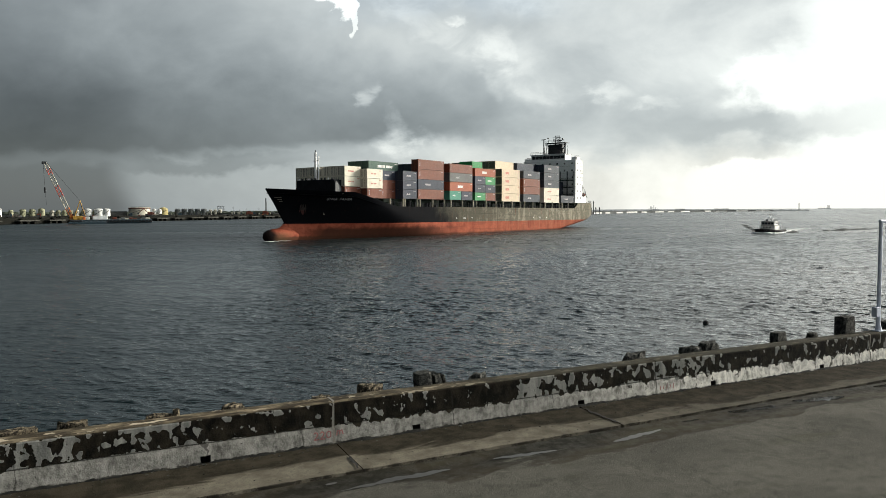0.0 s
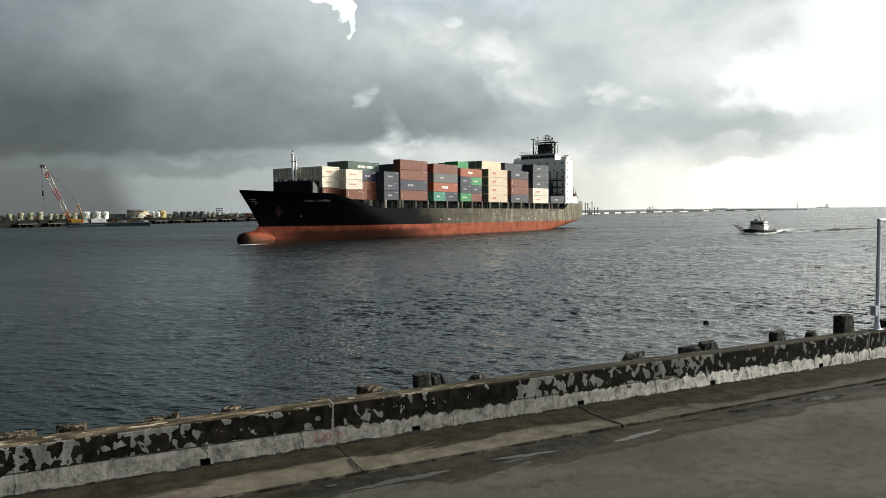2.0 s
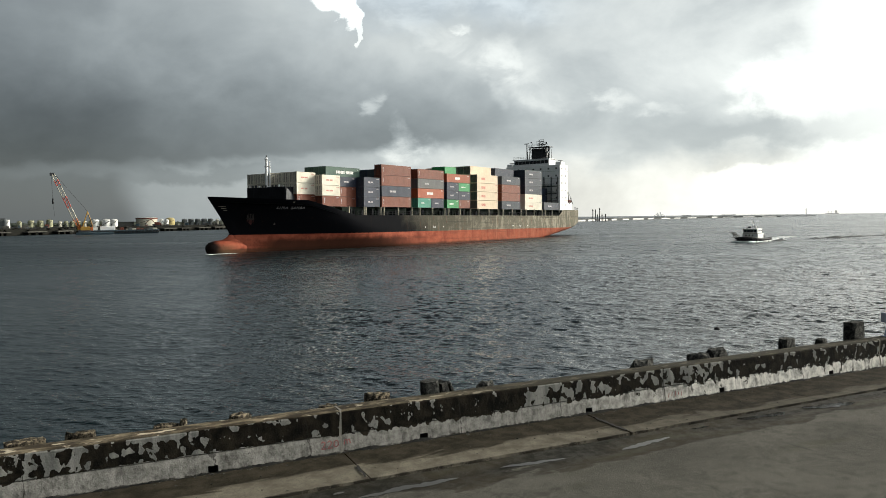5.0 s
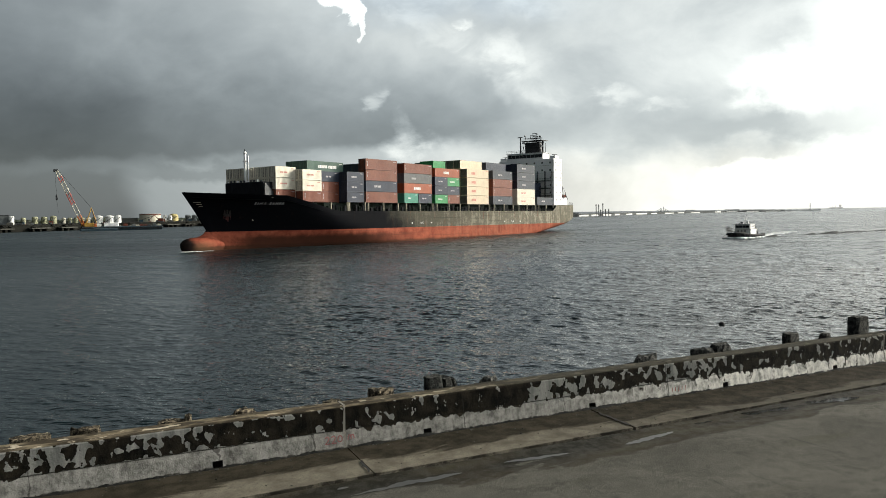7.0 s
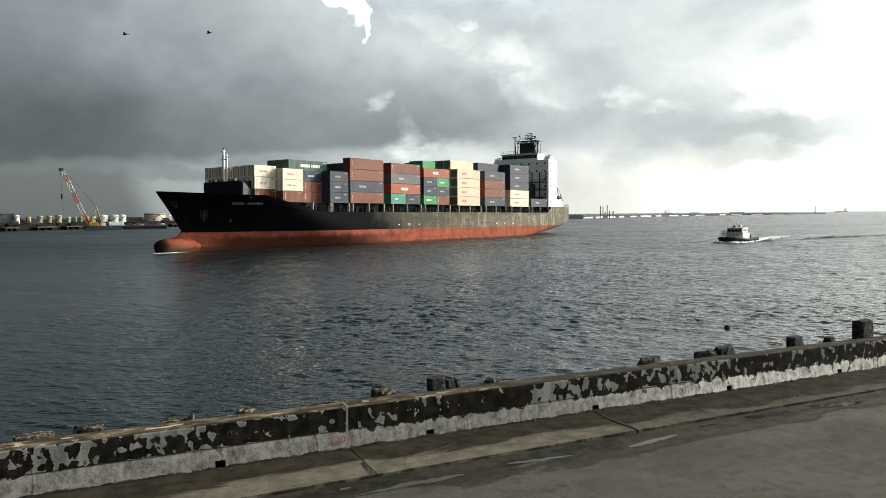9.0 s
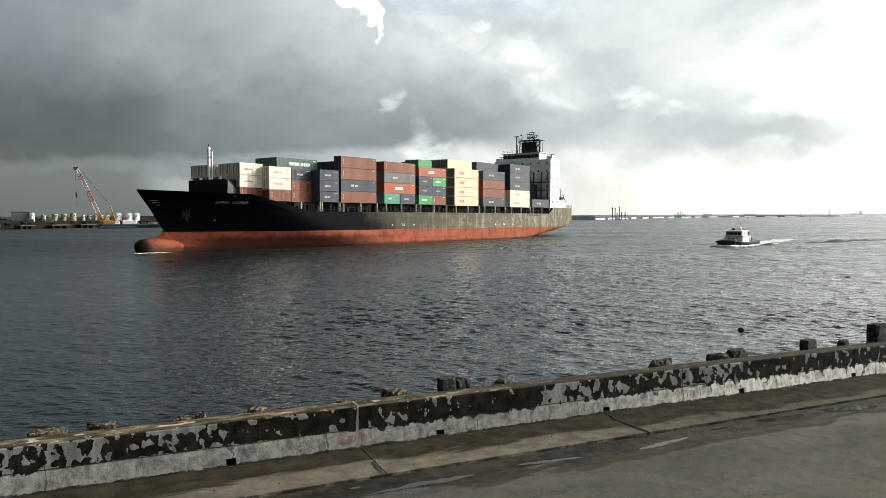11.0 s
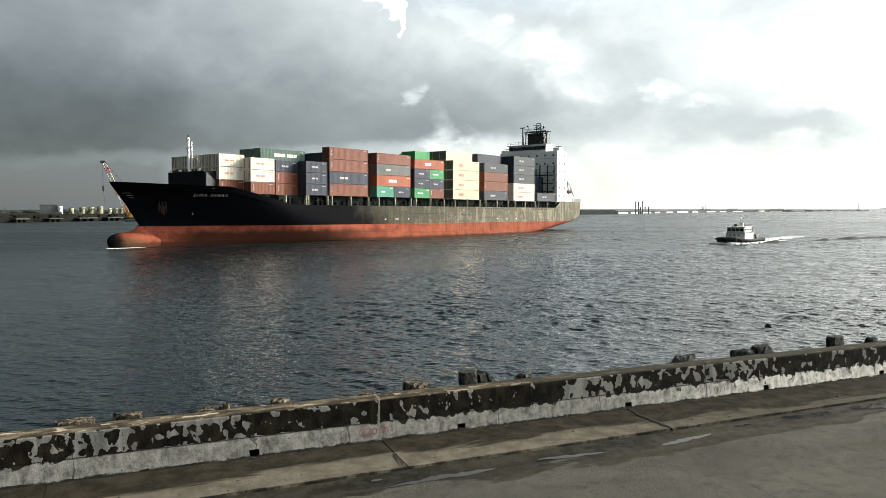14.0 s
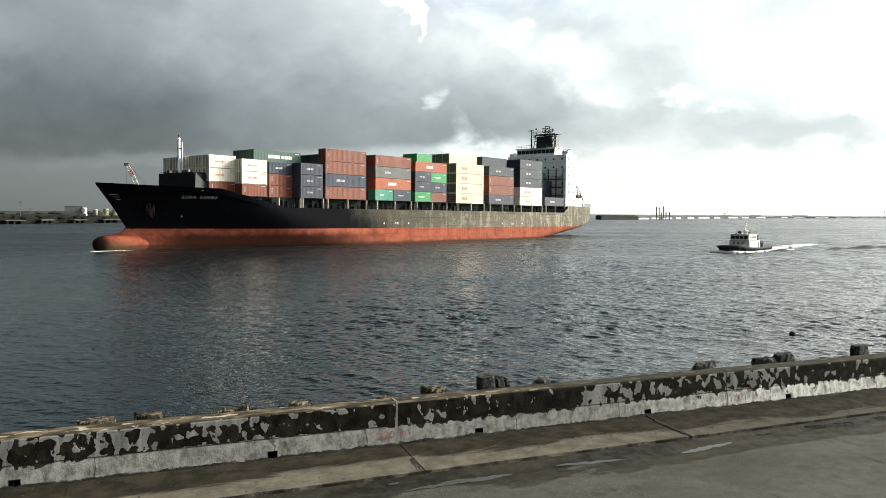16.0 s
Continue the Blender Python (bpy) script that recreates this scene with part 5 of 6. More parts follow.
# the foremost bay is narrower: six rows between the flare
for r in range(-3, 4):
    for i, key in enumerate(("brown", "white", "white")):
        container(key, -18.3, r, 10.3 + i * 2.59, 2.59, 5.95, r == 3)
bay(-24.0, 5.95, Z0, 2.48, ["brown", "white", "white"], 3, ["white", "brown"], 1)
for r in range(-4, 4):
    for i, key in enumerate(("brown", "brown", "navy")):
        container(key, -32.3, r, Z0 + i * 2.48, 2.48, 5.95, r == 3)
bay(-38.5, 6.05, Z0, 2.50, ["navy", "navy", "navy"], {r: 4 if -4 < r < 0 else 3 for r in range(-4, 4)}, ["navy"], 3)
for r in (0, 1, 2):
    container("moss", -30.2, r, Z0 + 3 * 2.48, 2.6, 12.19, r == 2)
bay(-45.3, 12.19, Z0, 2.77, ["brown", "navy", "brown", "brown"], 0, MIXED, 4)
bay(-45.3, 12.19, Z0, 2.48, [], 4, ["navy", "slate"], 14)
bay(-60.5, 12.19, Z0, 2.68, [("teal", "navy"), "orange", "grey", "brown"], 4, MIXED, 5)
bay(-74.3, 12.0, Z0, 2.52, [("green", "brown"), ("navy", "navy"), ("navy", "green"), "orange"], 4, ["green", "navy", "green"], 6)
for r in (1, 2):
    container("green", -80.2, r, Z0 + 4 * 2.52, 2.59, 5.95)
bay(-90.3, 11.9, Z0 - 0.1, 2.68, ["cream"] * 4, {r: 5 if -4 < r < 4 else 4 for r in range(-4, 4)}, ["cream", "grey"], 7)
bay(-104.8, 11.9, Z0 - 0.1, 2.70, ["slate", "brown", "brown", "slate"], {r: 5 if -4 < r < 4 else 4 for r in range(-4, 4)}, ["slate", "navy"], 8)
bay(-120.0, 11.9, Z0 - 0.2, 2.74, ["white", "white", "slate", "slate", "slate"], 5, ["slate", "navy"], 9)
bay(-133.7, 11.7, Z0 - 0.1, 2.75, ["slate"], {r: 1 if r > 2 else 3 if r == 2 else 4 for r in range(-4, 4)}, ["slate", "grey", "navy", "teal"], 10)
# ---------------------------------------------------------------- the tug
def tug_pose(t):
    return pose(90.5 - 3.076 * t, 207.0 - 4.002 * t, 0, 0, 0, -127.0)


def tug():
    """Harbour tug, bow at 0, drawn 25 m long and then scaled to fit the camera's view, with a low black hull and a
    white house forward of amidships.
    """
    g = thing("tug_boat", tug_pose(0), "small harbour tug with black hull and white wheelhouse under way", "tug")
    MOVERS.append((g, tug_pose))
    bm = bmesh.new()
    st = [0.0, -0.6, -1.6, -3, -5, -8, -12, -17, -21, -23.5, -25]
    hb = [0.05, 1.4, 2.4, 3.2, 3.7, 4.0, 4.1, 4.0, 3.8, 3.3, 2.2]

    def top(x):
        return 1.0 + 0.8 * max(0, 1 + x / 12) ** 2

    for side in (1, -1):
        rows = []
        for x, b in zip(st, hb):
            rows.append([bm.verts.new((x - (0.5 if z < 0.5 else 0) * (x > -2), side * b * k, z)) for k, z in ((0.5, -1.0), (0.86, 0.2), (1.0, top(x)))])
        for p, q in zip(rows, rows[1:]):
            for j in range(2):
                bm.faces.new((p[j], p[j + 1], q[j + 1], q[j]))
        c = [bm.verts.new((x, 0, r[2].co.z - 0.35)) for x, r in zip(st, rows)]
        for p, q, a, b in zip(rows, rows[1:], c, c[1:]):
            bm.faces.new((p[2], q[2], b, a))
    bmesh.ops.remove_doubles(bm, verts=bm.verts, dist=0.02)
    bmesh.ops.recalc_face_normals(bm, faces=bm.faces)
    part("hull", bm, BLACK, g, "black hull", False)
    part("fender", rods([((x, y * b, top(x) - 0.1), (x2, y * b2, top(x2) - 0.1), 0.28) for y in (1, -1) for x, x2, b, b2 in zip(st, st[1:], hb, hb[1:])], 8), RUBBER, g, "black rubber fender")
    for i in range(10):
        x = -1.8 - i * 2.2
        b = float(np.interp(-x, [-v for v in st], hb))
        part("tyre", bm_at(torus(0.45, 0.18), Matrix.Translation((x, b + 0.1, top(x) - 0.45)) @ pose(0, 0, 0, 90, 0, 0)), RUBBER, g)
    part("deckhouse", boxes((-16.6, -8.8, -2.6, 2.6, 0.9, 3.5), bevel=0.15), WHITE, g, "white deckhouse")
    wheel = part("wheelhouse", boxes((-14.8, -8.9, -2.4, 2.4, 3.5, 5.6), bevel=0.2), WHITE, g, "white wheelhouse")
    for i in range(4):
        x = -14.2 + i * 1.35
        part("side_window", boxes((x, x + 0.8, 2.36, 2.43, 4.3, 5.0)), GLASS, wheel)
    for i in range(4):
        y = -2.15 + i * 1.1
        part("front_window", boxes((-8.96, -8.86, y, y + 0.95, 4.05, 5.1)), GLASS, wheel)
    part("roof_edge", boxes((-15.0, -8.6, -2.6, 2.6, 5.6, 5.72), bevel=0.05), WHITE, wheel)
    part("roof_rail", rods([((-14.6, 2.2, z), (-9.0, 2.2, z), 0.05) for z in (6.1, 6.5)] + [((-14.6 + i * 1.4, 2.2, 5.7), (-14.6 + i * 1.4, 2.2, 6.5), 0.05) for i in range(5)], 5), STEEL, wheel)
    for x, y, h in ((-13.8, 0.6, 1.0), (-10.3, 1.2, 1.3), (-11.3, -0.8, 0.9)):
        part("roof_gear", boxes((x - 0.45, x + 0.45, y - 0.45, y + 0.45, 5.75, 5.75 + h), bevel=0.2), STEEL if x < -11 else WHITE, wheel)
    part("deck_band", boxes((-16.9, -8.6, -2.7, 2.7, 3.42, 3.5), bevel=0.03), POST, g)
    part("fore_lockers", boxes((-8.4, -6.6, -1.3, 1.3, 1.3, 2.1), bevel=0.15), POST, g)
    for y in (-1.7, 1.7):
        part("funnel", boxes((-17.2, -16.3, y - 0.4, y + 0.4, 3.5, 5.0), bevel=0.1), STEEL, g)
    part("mast", rods([((-12.0, 0, 5.3), (-13.4, 0, 9.4), 0.20, 0.12), ((-12.6, -1.1, 7.0), (-12.6, 1.1, 7.0), 0.09), ((-13.3, -1.8, 9.0), (-13.3, 1.8, 9.0), 0.09)]), WHITE, g)
    part("search_light", boxes((-10.2, -9.6, -1.5, -0.9, 5.35, 6.0), bevel=0.15), STEEL, g)
    part("towing_winch", boxes((-21.0, -19.2, -1.2, 1.2, 0.9, 2.3), bevel=0.2), STEEL, g)
    part("tow_post", rods([((-20.0, y, 0.9), (-20.0, y, 3.0), 0.12) for y in (-1.6, 1.6)] + [((-20.0, -1.6, 3.0), (-20.0, 1.6, 3.0), 0.12)]), STEEL, g)
    part("house_door", boxes((-15.9, -15.1, 2.58, 2.64, 1.1, 2.9)), STEEL, g)
    for y in (-1.6, -0.5, 0.6):
        part("front_port", boxes((-8.86, -8.78, y, y + 0.5, 2.4, 2.9), bevel=0.02), GLASS, g)
    for z in (1.9, 2.4):
        part("fore_rail", rods([((-0.8, 1.2, z + 0.25), (-3, 3.0, z), 0.05), ((-3, 3.0, z), (-8, 3.8, z - 0.1), 0.05), ((-0.8, -1.2, z + 0.25), (-3, -3.0, z), 0.05), ((-3, -3.0, z), (-8, -3.8, z - 0.1), 0.05), ((-0.8, 1.2, z + 0.25), (-0.8, -1.2, z + 0.25), 0.05)], 5), STEEL, g)
    for y in (-1.1, -0.4, 0.4, 1.1):
        part("bow_tyre", bm_at(torus(0.45, 0.2), Matrix.Translation((0.12 - 0.3 * abs(y), y, 1.15)) @ pose(0, 0, 0, 0, 90, 35 * y)), RUBBER, g)
    for i in range(6):
        x = -17.5 - i * 1.1
        part("deck_gear", boxes((x, x + 0.7, -2.6 + (i * 7 % 4), -1.6 + (i * 7 % 4), 0.9, 1.8 + 0.3 * (i % 3)), bevel=0.12), STEEL if i % 2 else RUST, g)
    for z in (1.9, 2.35):
        part("rail", rods([((-14, 3.7, z), (-24, 3.0, z), 0.05), ((-14, -3.7, z), (-24, -3.0, z), 0.05)]), STEEL, g)

    # shrink all and flatten the upper works to fit the camera's view
    for o in g.children_recursive:
        if o.name.split(".")[0] not in ("hull", "fender", "tyre", "bow_tyre"):
            o.data.transform(Matrix.Translation((0, 0, 0.9)) @ Matrix.Diagonal((1, 1, 0.76, 1)) @ Matrix.Translation((0, 0, -0.9)))
        o.data.transform(Matrix.Scale(0.76, 4))


def torus(r, w, n=12, k=6):
    bm = bmesh.new()
    v = [[bm.verts.new(((r + w * math.cos(b)) * math.cos(a), (r + w * math.cos(b)) * math.sin(a), w * math.sin(b))) for b in [2 * math.pi * j / k for j in range(k)]] for a in [2 * math.pi * i / n for i in range(n)]]
    for i in range(n):
        for j in range(k):
            bm.faces.new((v[i][j], v[(i + 1) % n][j], v[(i + 1) % n][(j + 1) % k], v[i][(j + 1) % k]))
    return bm


tug()


def foam(name, length, width, seed, label, mover, spread=0.0, size=1.0, count=4.0, mat=None):
    """A ragged streak of low foam flecks lying on the water, x astern."""
    rng = random.Random(seed)
    bm = bmesh.new()
    for i in range(int(length * count)):
        u = rng.random() ** 1.3
        if mat and noise.noise(Vector((u * length * 0.11, seed * 3.0, 0))) < -0.05:
            continue
        r = size * (rng.uniform(0.12, 0.42) * (1 - 0.75 * u) + 0.04)
        bmesh.ops.create_icosphere(bm, subdivisions=1, radius=1.0, matrix=pose(-length * u, rng.gauss(0, width * (0.35 + spread * u)), 0.03, 0, 0, rng.uniform(-30, 30)) @ Matrix.Diagonal((r * 2.0, r * 0.8, r * 0.5, 1) if mat else (r * 2.8, r, r * 0.35, 1)))
    ob = part(name, bm, mat or FOAM, None, "", True)
    ob.matrix_world = mover(0)
    tagged(ob, label, "foam", kind="stuff")
    MOVERS.append((ob, mover))


def wake_ridge(length, mover, seed):
    """A long low swell that the tug leaves on the water, x astern, higher here and lower there; its dark slope is put
    into the colour.
    """
    xs, ys = np.linspace(0, -length, 320), np.linspace(-2.6, 2.6, 19)

    def height(X, Y):
        swing = np.array([[noise.noise(Vector((x * 0.16, seed, 0))) for x in xs]])
        ripple = np.array([[noise.noise(Vector((x * 0.35, seed + 7.0, y * 0.8))) for x in xs] for y in ys])
        crest = np.clip(0.45 + 1.5 * swing, 0.0, 1.2)
        fade = np.clip(-X / 8, 0, 1) * np.clip((length + X) / (length * 0.5), 0, 1)
        return (0.52 * crest + 0.30 * ripple) * fade * np.exp(-(Y - 1.2 * swing) ** 2 / 0.5) - 0.05

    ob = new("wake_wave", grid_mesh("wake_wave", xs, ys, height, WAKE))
    ob.data.flip_normals()
    ob.matrix_world = mover(0)
    tagged(ob, "long low wake swell spreading astern of the tug, painted dark", "wake", kind="stuff")
    MOVERS.append((ob, mover))


foam("tug_wake", 42, 1.1, 1, "white foam churned astern of the tug", lambda t: tug_pose(t) @ pose(-17, 0, 0), 0.9, 2.0, 15.0)
for sgn in (1, -1):
    foam("tug_bow_wave", 22, 0.8, 2 + sgn, "white bow wave along the tug's side", lambda t, s=sgn: tug_pose(t) @ pose(-0.5, s * 1.0, 0.05, 0, 0, -s * 8.0), 0.6, 2.5, 32.0)
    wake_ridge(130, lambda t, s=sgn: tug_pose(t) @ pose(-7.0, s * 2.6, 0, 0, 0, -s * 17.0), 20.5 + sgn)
foam("bow_wave", 7, 0.3, 7, "thin white bow wave round the ship's bulb", lambda t: pose(*ship_pose(t).translation.xy, 0, 0, 0, SHIP_TURN) @ pose(0.8, 1.5, 0, 0, 0, -8), 0.2, 0.7, 12.0)
foam("side_foam", 70, 0.5, 8, "broken specks of foam along the ship's waterline", lambda t: pose(*ship_pose(t).translation.xy, 0, 0, 0, SHIP_TURN) @ pose(-20, 11.2, 0, 0, 0, -0.7), 0.8, 0.11, 0.9)


def buoy():
    def drift(t):
        return pose(16.81 + 0.0421 * t, 46.4, 0)

    b = thing("mooring_float", drift(0), "small dark float on the water", "float")
    MOVERS.append((b, drift))
    part("ball", lathe([(0.0, -0.2), (0.14, -0.12), (0.19, 0.05), (0.15, 0.18), (0.0, 0.24)], 14), RUBBER, b)


buoy()


# ---------------------------------------------------------------- the far shore and the breakwater
LAND_Z = 3.8


def far(az, dist, z=0.0):
    """A place by bearing (degrees to the right of +y) and distance."""
    a = radians(az)
    return Vector((math.sin(a) * dist, math.cos(a) * dist, z))


def facing(az, dist, z=0.0):
    """A pose there, x to the right as seen from the quay."""
    return Matrix.Translation(far(az, dist, z)) @ pose(0, 0, 0, 0, 0, -az)


def tank(az, dist, width, height, mat, label, dome=0.0, rim=None):
    """An upright storage tank with shell courses, a rim, a stair and a rail."""
    r, height, dome = width / 2 * math.cos(radians(az)) ** 2, height * math.cos(radians(az)) * 0.8, dome * 0.7
    t = thing("storage_tank", Matrix.Translation(far(az, dist, LAND_Z)), label, "tank", "storage tanks on the far shore")
    prof = [(0, 0), (r, 0)]
    for i in range(1, 5):
        prof += [(r, height * i / 4 - 0.08), (r * 0.992, height * i / 4)]
    prof += [(r * 1.012, height), (r * 1.012, height + 0.3), (r * 0.97, height + 0.35)]
    prof += [(r * 0.97 * math.cos(a), height + 0.35 + dome * math.sin(a)) for a in (0.3, 0.6, 0.9, 1.2)] + [(0, height + 0.35 + dome)] if dome else [(0, height + 0.5)]
    part("shell", lathe(prof, 32), mat, t)
    if rim:
        part("rim", lathe([(r * 1.0, height - 0.6), (r * 1.03, height - 0.6), (r * 1.03, height + 0.1), (r, height + 0.1)], 32), rim, t)
    rail = [((r * 1.06 * math.cos(a), r * 1.06 * math.sin(a), height * (a + 2.6) / 2.2), (r * 1.06 * math.cos(a + 0.2), r * 1.06 * math.sin(a + 0.2), height * (a + 2.8) / 2.2), 0.16) for a in np.arange(-2.6, -0.5, 0.2)]
    part("stair", rods(rail, 4), STEEL, t)
    part("top_rail", rods([((r * 0.9 * math.cos(a), r * 0.9 * math.sin(a), height + 0.9), (r * 0.9 * math.cos(a + 0.4), r * 0.9 * math.sin(a + 0.4), height + 0.9), 0.06) for a in np.arange(-3.2, 0.1, 0.4)], 4), STEEL, t)
    return t


def shore():
    """Low made ground with a quay front, from the harbour on the left behind the ship."""
    line = [(-330, 240), (-285, 330), (-262, 385), (-240, 440), (-222, 492), (-163, 612), (-110, 720), (-40, 830), (40, 850)]
    bm = bmesh.new()
    top = [bm.verts.new((x, y, LAND_Z)) for x, y in line]
    low = [bm.verts.new((x, y, -1.0)) for x, y in line]
    back = [bm.verts.new((x - 1600, y + 1500, LAND_Z)) for x, y in line]
    for i in range(len(line) - 1):
        bm.faces.new((low[i], low[i + 1], top[i + 1], top[i]))
        bm.faces.new((top[i], top[i + 1], back[i + 1], back[i]))
    bmesh.ops.recalc_face_normals(bm, faces=bm.faces)
    ob = new("far_shore", mesh_of(bm, "far_shore", LAND))
    tagged(ob, "low dark harbour ground on the far side", "shore", kind="structure")
    rng = random.Random(3)
    for (x0, y0), (x1, y1) in zip(line[1:], line[2:]):
        d = Vector((x1 - x0, y1 - y0))
        n = max(1, int(d.length / 16))
        for i in range(n):
            u = i / n
            w = rng.uniform(8, 13)
            ob = part("quay_block", boxes((0, w, -4.0, 0.6, 1.55, 2.25 + rng.uniform(-0.2, 0.15)), bevel=0.12), FARQUAY, None)
            ob.matrix_world = pose(x0 + d.x * u, y0 + d.y * u, 0, 0, 0, math.degrees(math.atan2(d.y, d.x)))
            for q in (0.15, 0.5, 0.85):
                part("quay_leg", boxes((w * q - 0.7, w * q + 0.7, -3, 0.4, -1.5, 1.55)), LAND, ob)
            tagged(ob, "weathered concrete quay block over the water", "quay block", "quay blocks on the far shore")
    # dark rubble along the edge
    bm = bmesh.new()
    for (x0, y0), (x1, y1) in zip(line[1:], line[2:]):
        for i in range(60):
            u = rng.random()
            bmesh.ops.create_icosphere(bm, subdivisions=1, radius=1.0, matrix=pose(x0 + (x1 - x0) * u - rng.uniform(-0.5, 5), y0 + (y1 - y0) * u, LAND_Z - rng.uniform(0, 1.2), 0, 0, rng.uniform(0, 90)) @ Matrix.Diagonal((rng.uniform(0.6, 2.4), rng.uniform(0.6, 1.8), rng.uniform(0.3, 1.0), 1)))
    tagged(new("rubble_bank", mesh_of(bm, "rubble_bank", LAND)), "dark rubble along the edge of the far quay", "rubble", kind="stuff")
    # a scrub and shed line behind
    bm = bmesh.new()
    for i in range(420):
        az, dist = rng.uniform(-44, -9), rng.uniform(760, 1150)
        p = far(az, dist, LAND_Z)
        bmesh.ops.create_icosphere(bm, subdivisions=1, radius=1.0, matrix=Matrix.Translation(p) @ Matrix.Diagonal((rng.uniform(4, 11), 5, rng.uniform(1.2, 3.2), 1)))
    tagged(new("scrub", mesh_of(bm, "scrub", painted("dark_scrub", (0.035, 0.045, 0.03), 0.9, 0, 0.5, 0.3))), "dark low scrub along the far shore", "scrub", kind="stuff")


shore()
for i in range(3):
    tank(-29.9 + i * 0.56, 610, 5.6, 5.8 + (i == 2) * 0.8, TANKGREEN, "grey domed storage tank in a tank farm", 1.2)
tank(-30.6, 600, 4.2, 5.4, TANKGREEN, "small grey storage tank in a tank farm", 0.8)
tank(-31.3, 560, 4.4, 7.4, TANKWHITE, "white upright storage tank beside a shed", 0.3)
for i in range(9):
    tank(-28.15 + i * 0.385, 600, 3.9, 4.6, TANKGREEN if i % 4 else TANK, "yellowish grey domed storage tank in a row", 1.0)
for az, w in ((-25.95, 6.6), (-25.22, 7.0), (-24.72, 5.6)):
    tank(az, 545, w, 5.8, TANKWHITE, "white domed storage tank", 1.2)
tank(-22.55, 630, 18.8, 8.0, TANK, "wide cream storage tank with a rusty rim", 0.0, RUST)
for az in (-21.55, -21.2):
    tank(az, 630, 3.6, 5.2, TANKWHITE, "small white storage tank", 1.4)
tank(-20.95, 650, 8.6, 5.6, painted("yellowed_tank_paint", (0.40, 0.33, 0.14), 0.6, 0, 0.2, 0.15), "yellowed domed storage tank", 2.6)
for i in range(5):
    tank(-19.95 + i * 0.46, 660, 5.2, 5.6, TANKDARK, "dark grey storage tank in a row", 0.5)
for i in range(3):
    tank(-17.65 + i * 0.34, 660, 3.0, 5.0, TANK, "pale slim storage tank", 0.3)


def crawler_crane():
    """Lattice-boom crane on a pontoon: yellow house, red and white boom, back stay and hook."""
    base = facing(-26.45, 468)
    pont = thing("pontoon", base, "blue-grey steel work pontoon moored at the quay", "pontoon")
    part("pontoon_hull", boxes((-5.8, 14.0, -5, 5, -0.8, 1.35), bevel=0.3), BARGE, pont)
    c = thing("crane", base @ pose(0, 0, 1.35), "yellow crane with a tall red and white lattice boom", "crane")
    for y in (-2.2, 2.2):
        part("track", boxes((-5.0, 1.6, y - 0.5, y + 0.5, 0.0, 1.1), bevel=0.35), STEEL, c)
    part("house", boxes((-3.6, 1.6, -1.7, 1.7, 1.1, 3.3), bevel=0.2), YELLOW, c, "yellow engine house")
    part("cab", boxes((-5.2, -3.6, 0.2, 1.7, 1.3, 3.5), bevel=0.15), YELLOW, c)
    part("counterweight", boxes((1.6, 3.0, -1.9, 1.9, 1.0, 2.8), bevel=0.15), ORANGE, c)
    foot, tip = Vector((-3.7, 0, 1.6)), Vector((-16.4, 0, 33.0))
    part("a_frame", rods([((-2.4, y, 3.2), (0.5, y * 0.6, 12.0), 0.24) for y in (-1.2, 1.2)] + [((3.0, y, 3.0), (0.5, y * 0.6, 12.0), 0.2) for y in (-1.2, 1.2)] + [((-0.9, -0.9, 7.6), (-0.9, 0.9, 7.6), 0.15), ((0.5, -0.7, 12.0), (0.5, 0.7, 12.0), 0.2)]), YELLOW, c, "yellow gantry frame")
    part("back_stay", rods([((0.5, y, 12.0), (2.6, y, 3.6), 0.26) for y in (-0.6, 0.6)]), STEEL, c)
    ax = (tip - foot).normalized()
    side, up = Vector((0, 1, 0)), ax.cross(Vector((0, 1, 0)))
    n = 10
    for i in range(n):
        a, b = foot.lerp(tip, i / n), foot.lerp(tip, (i + 1) / n)
        w0, w1 = (0.95 * min(1, 0.3 + i * 0.5), 0.95 * min(1, 0.3 + (i + 1) * 0.5))
        if i == n - 1:
            w1 = 0.45
        rows = []
        for p in (-1, 1):
            for q in (-1, 1):
                rows.append((a + side * p * w0 + up * q * w0, b + side * p * w1 + up * q * w1, 0.23))
        for p in (-1, 1):
            for h in (0.0, 0.5):
                c0, c1, wm = a.lerp(b, h), a.lerp(b, h + 0.5), w0 + (w1 - w0) * (h + 0.25)
                rows.append((c0 + side * p * wm + up * wm, c1 + side * p * wm - up * wm, 0.17))
                rows.append((c0 + side * wm + up * p * wm, c1 - side * wm + up * p * wm, 0.17))
        part("boom_section", rods(rows, 5), ORANGE if i in (0, 1) else RED if i in (4, 5, 8) else TANK, c)
    part("boom_head", boxes((-18.2, -15.6, -0.6, 0.6, 32.4, 34.0), bevel=0.2), STEEL, c)
    part("pendant", rods([(tip + Vector((0.6, y, 0.4)), (0.5, y, 12.0), 0.09) for y in (-0.6, 0.6)]), STEEL, c)
    part("hoist_rope", rods([((-17.4, y, 33.0), (-17.0, y, 19.5), 0.07) for y in (-0.3, 0.3)]), STEEL, c)
    part("hook_block", boxes((-17.5, -16.5, -0.5, 0.5, 16.4, 19.6), bevel=0.3), STEEL, c)
    part("whip_line", rods([((-17.0, 0, 16.5), (-16.4, 0, 9.5), 0.06)]), STEEL, c)


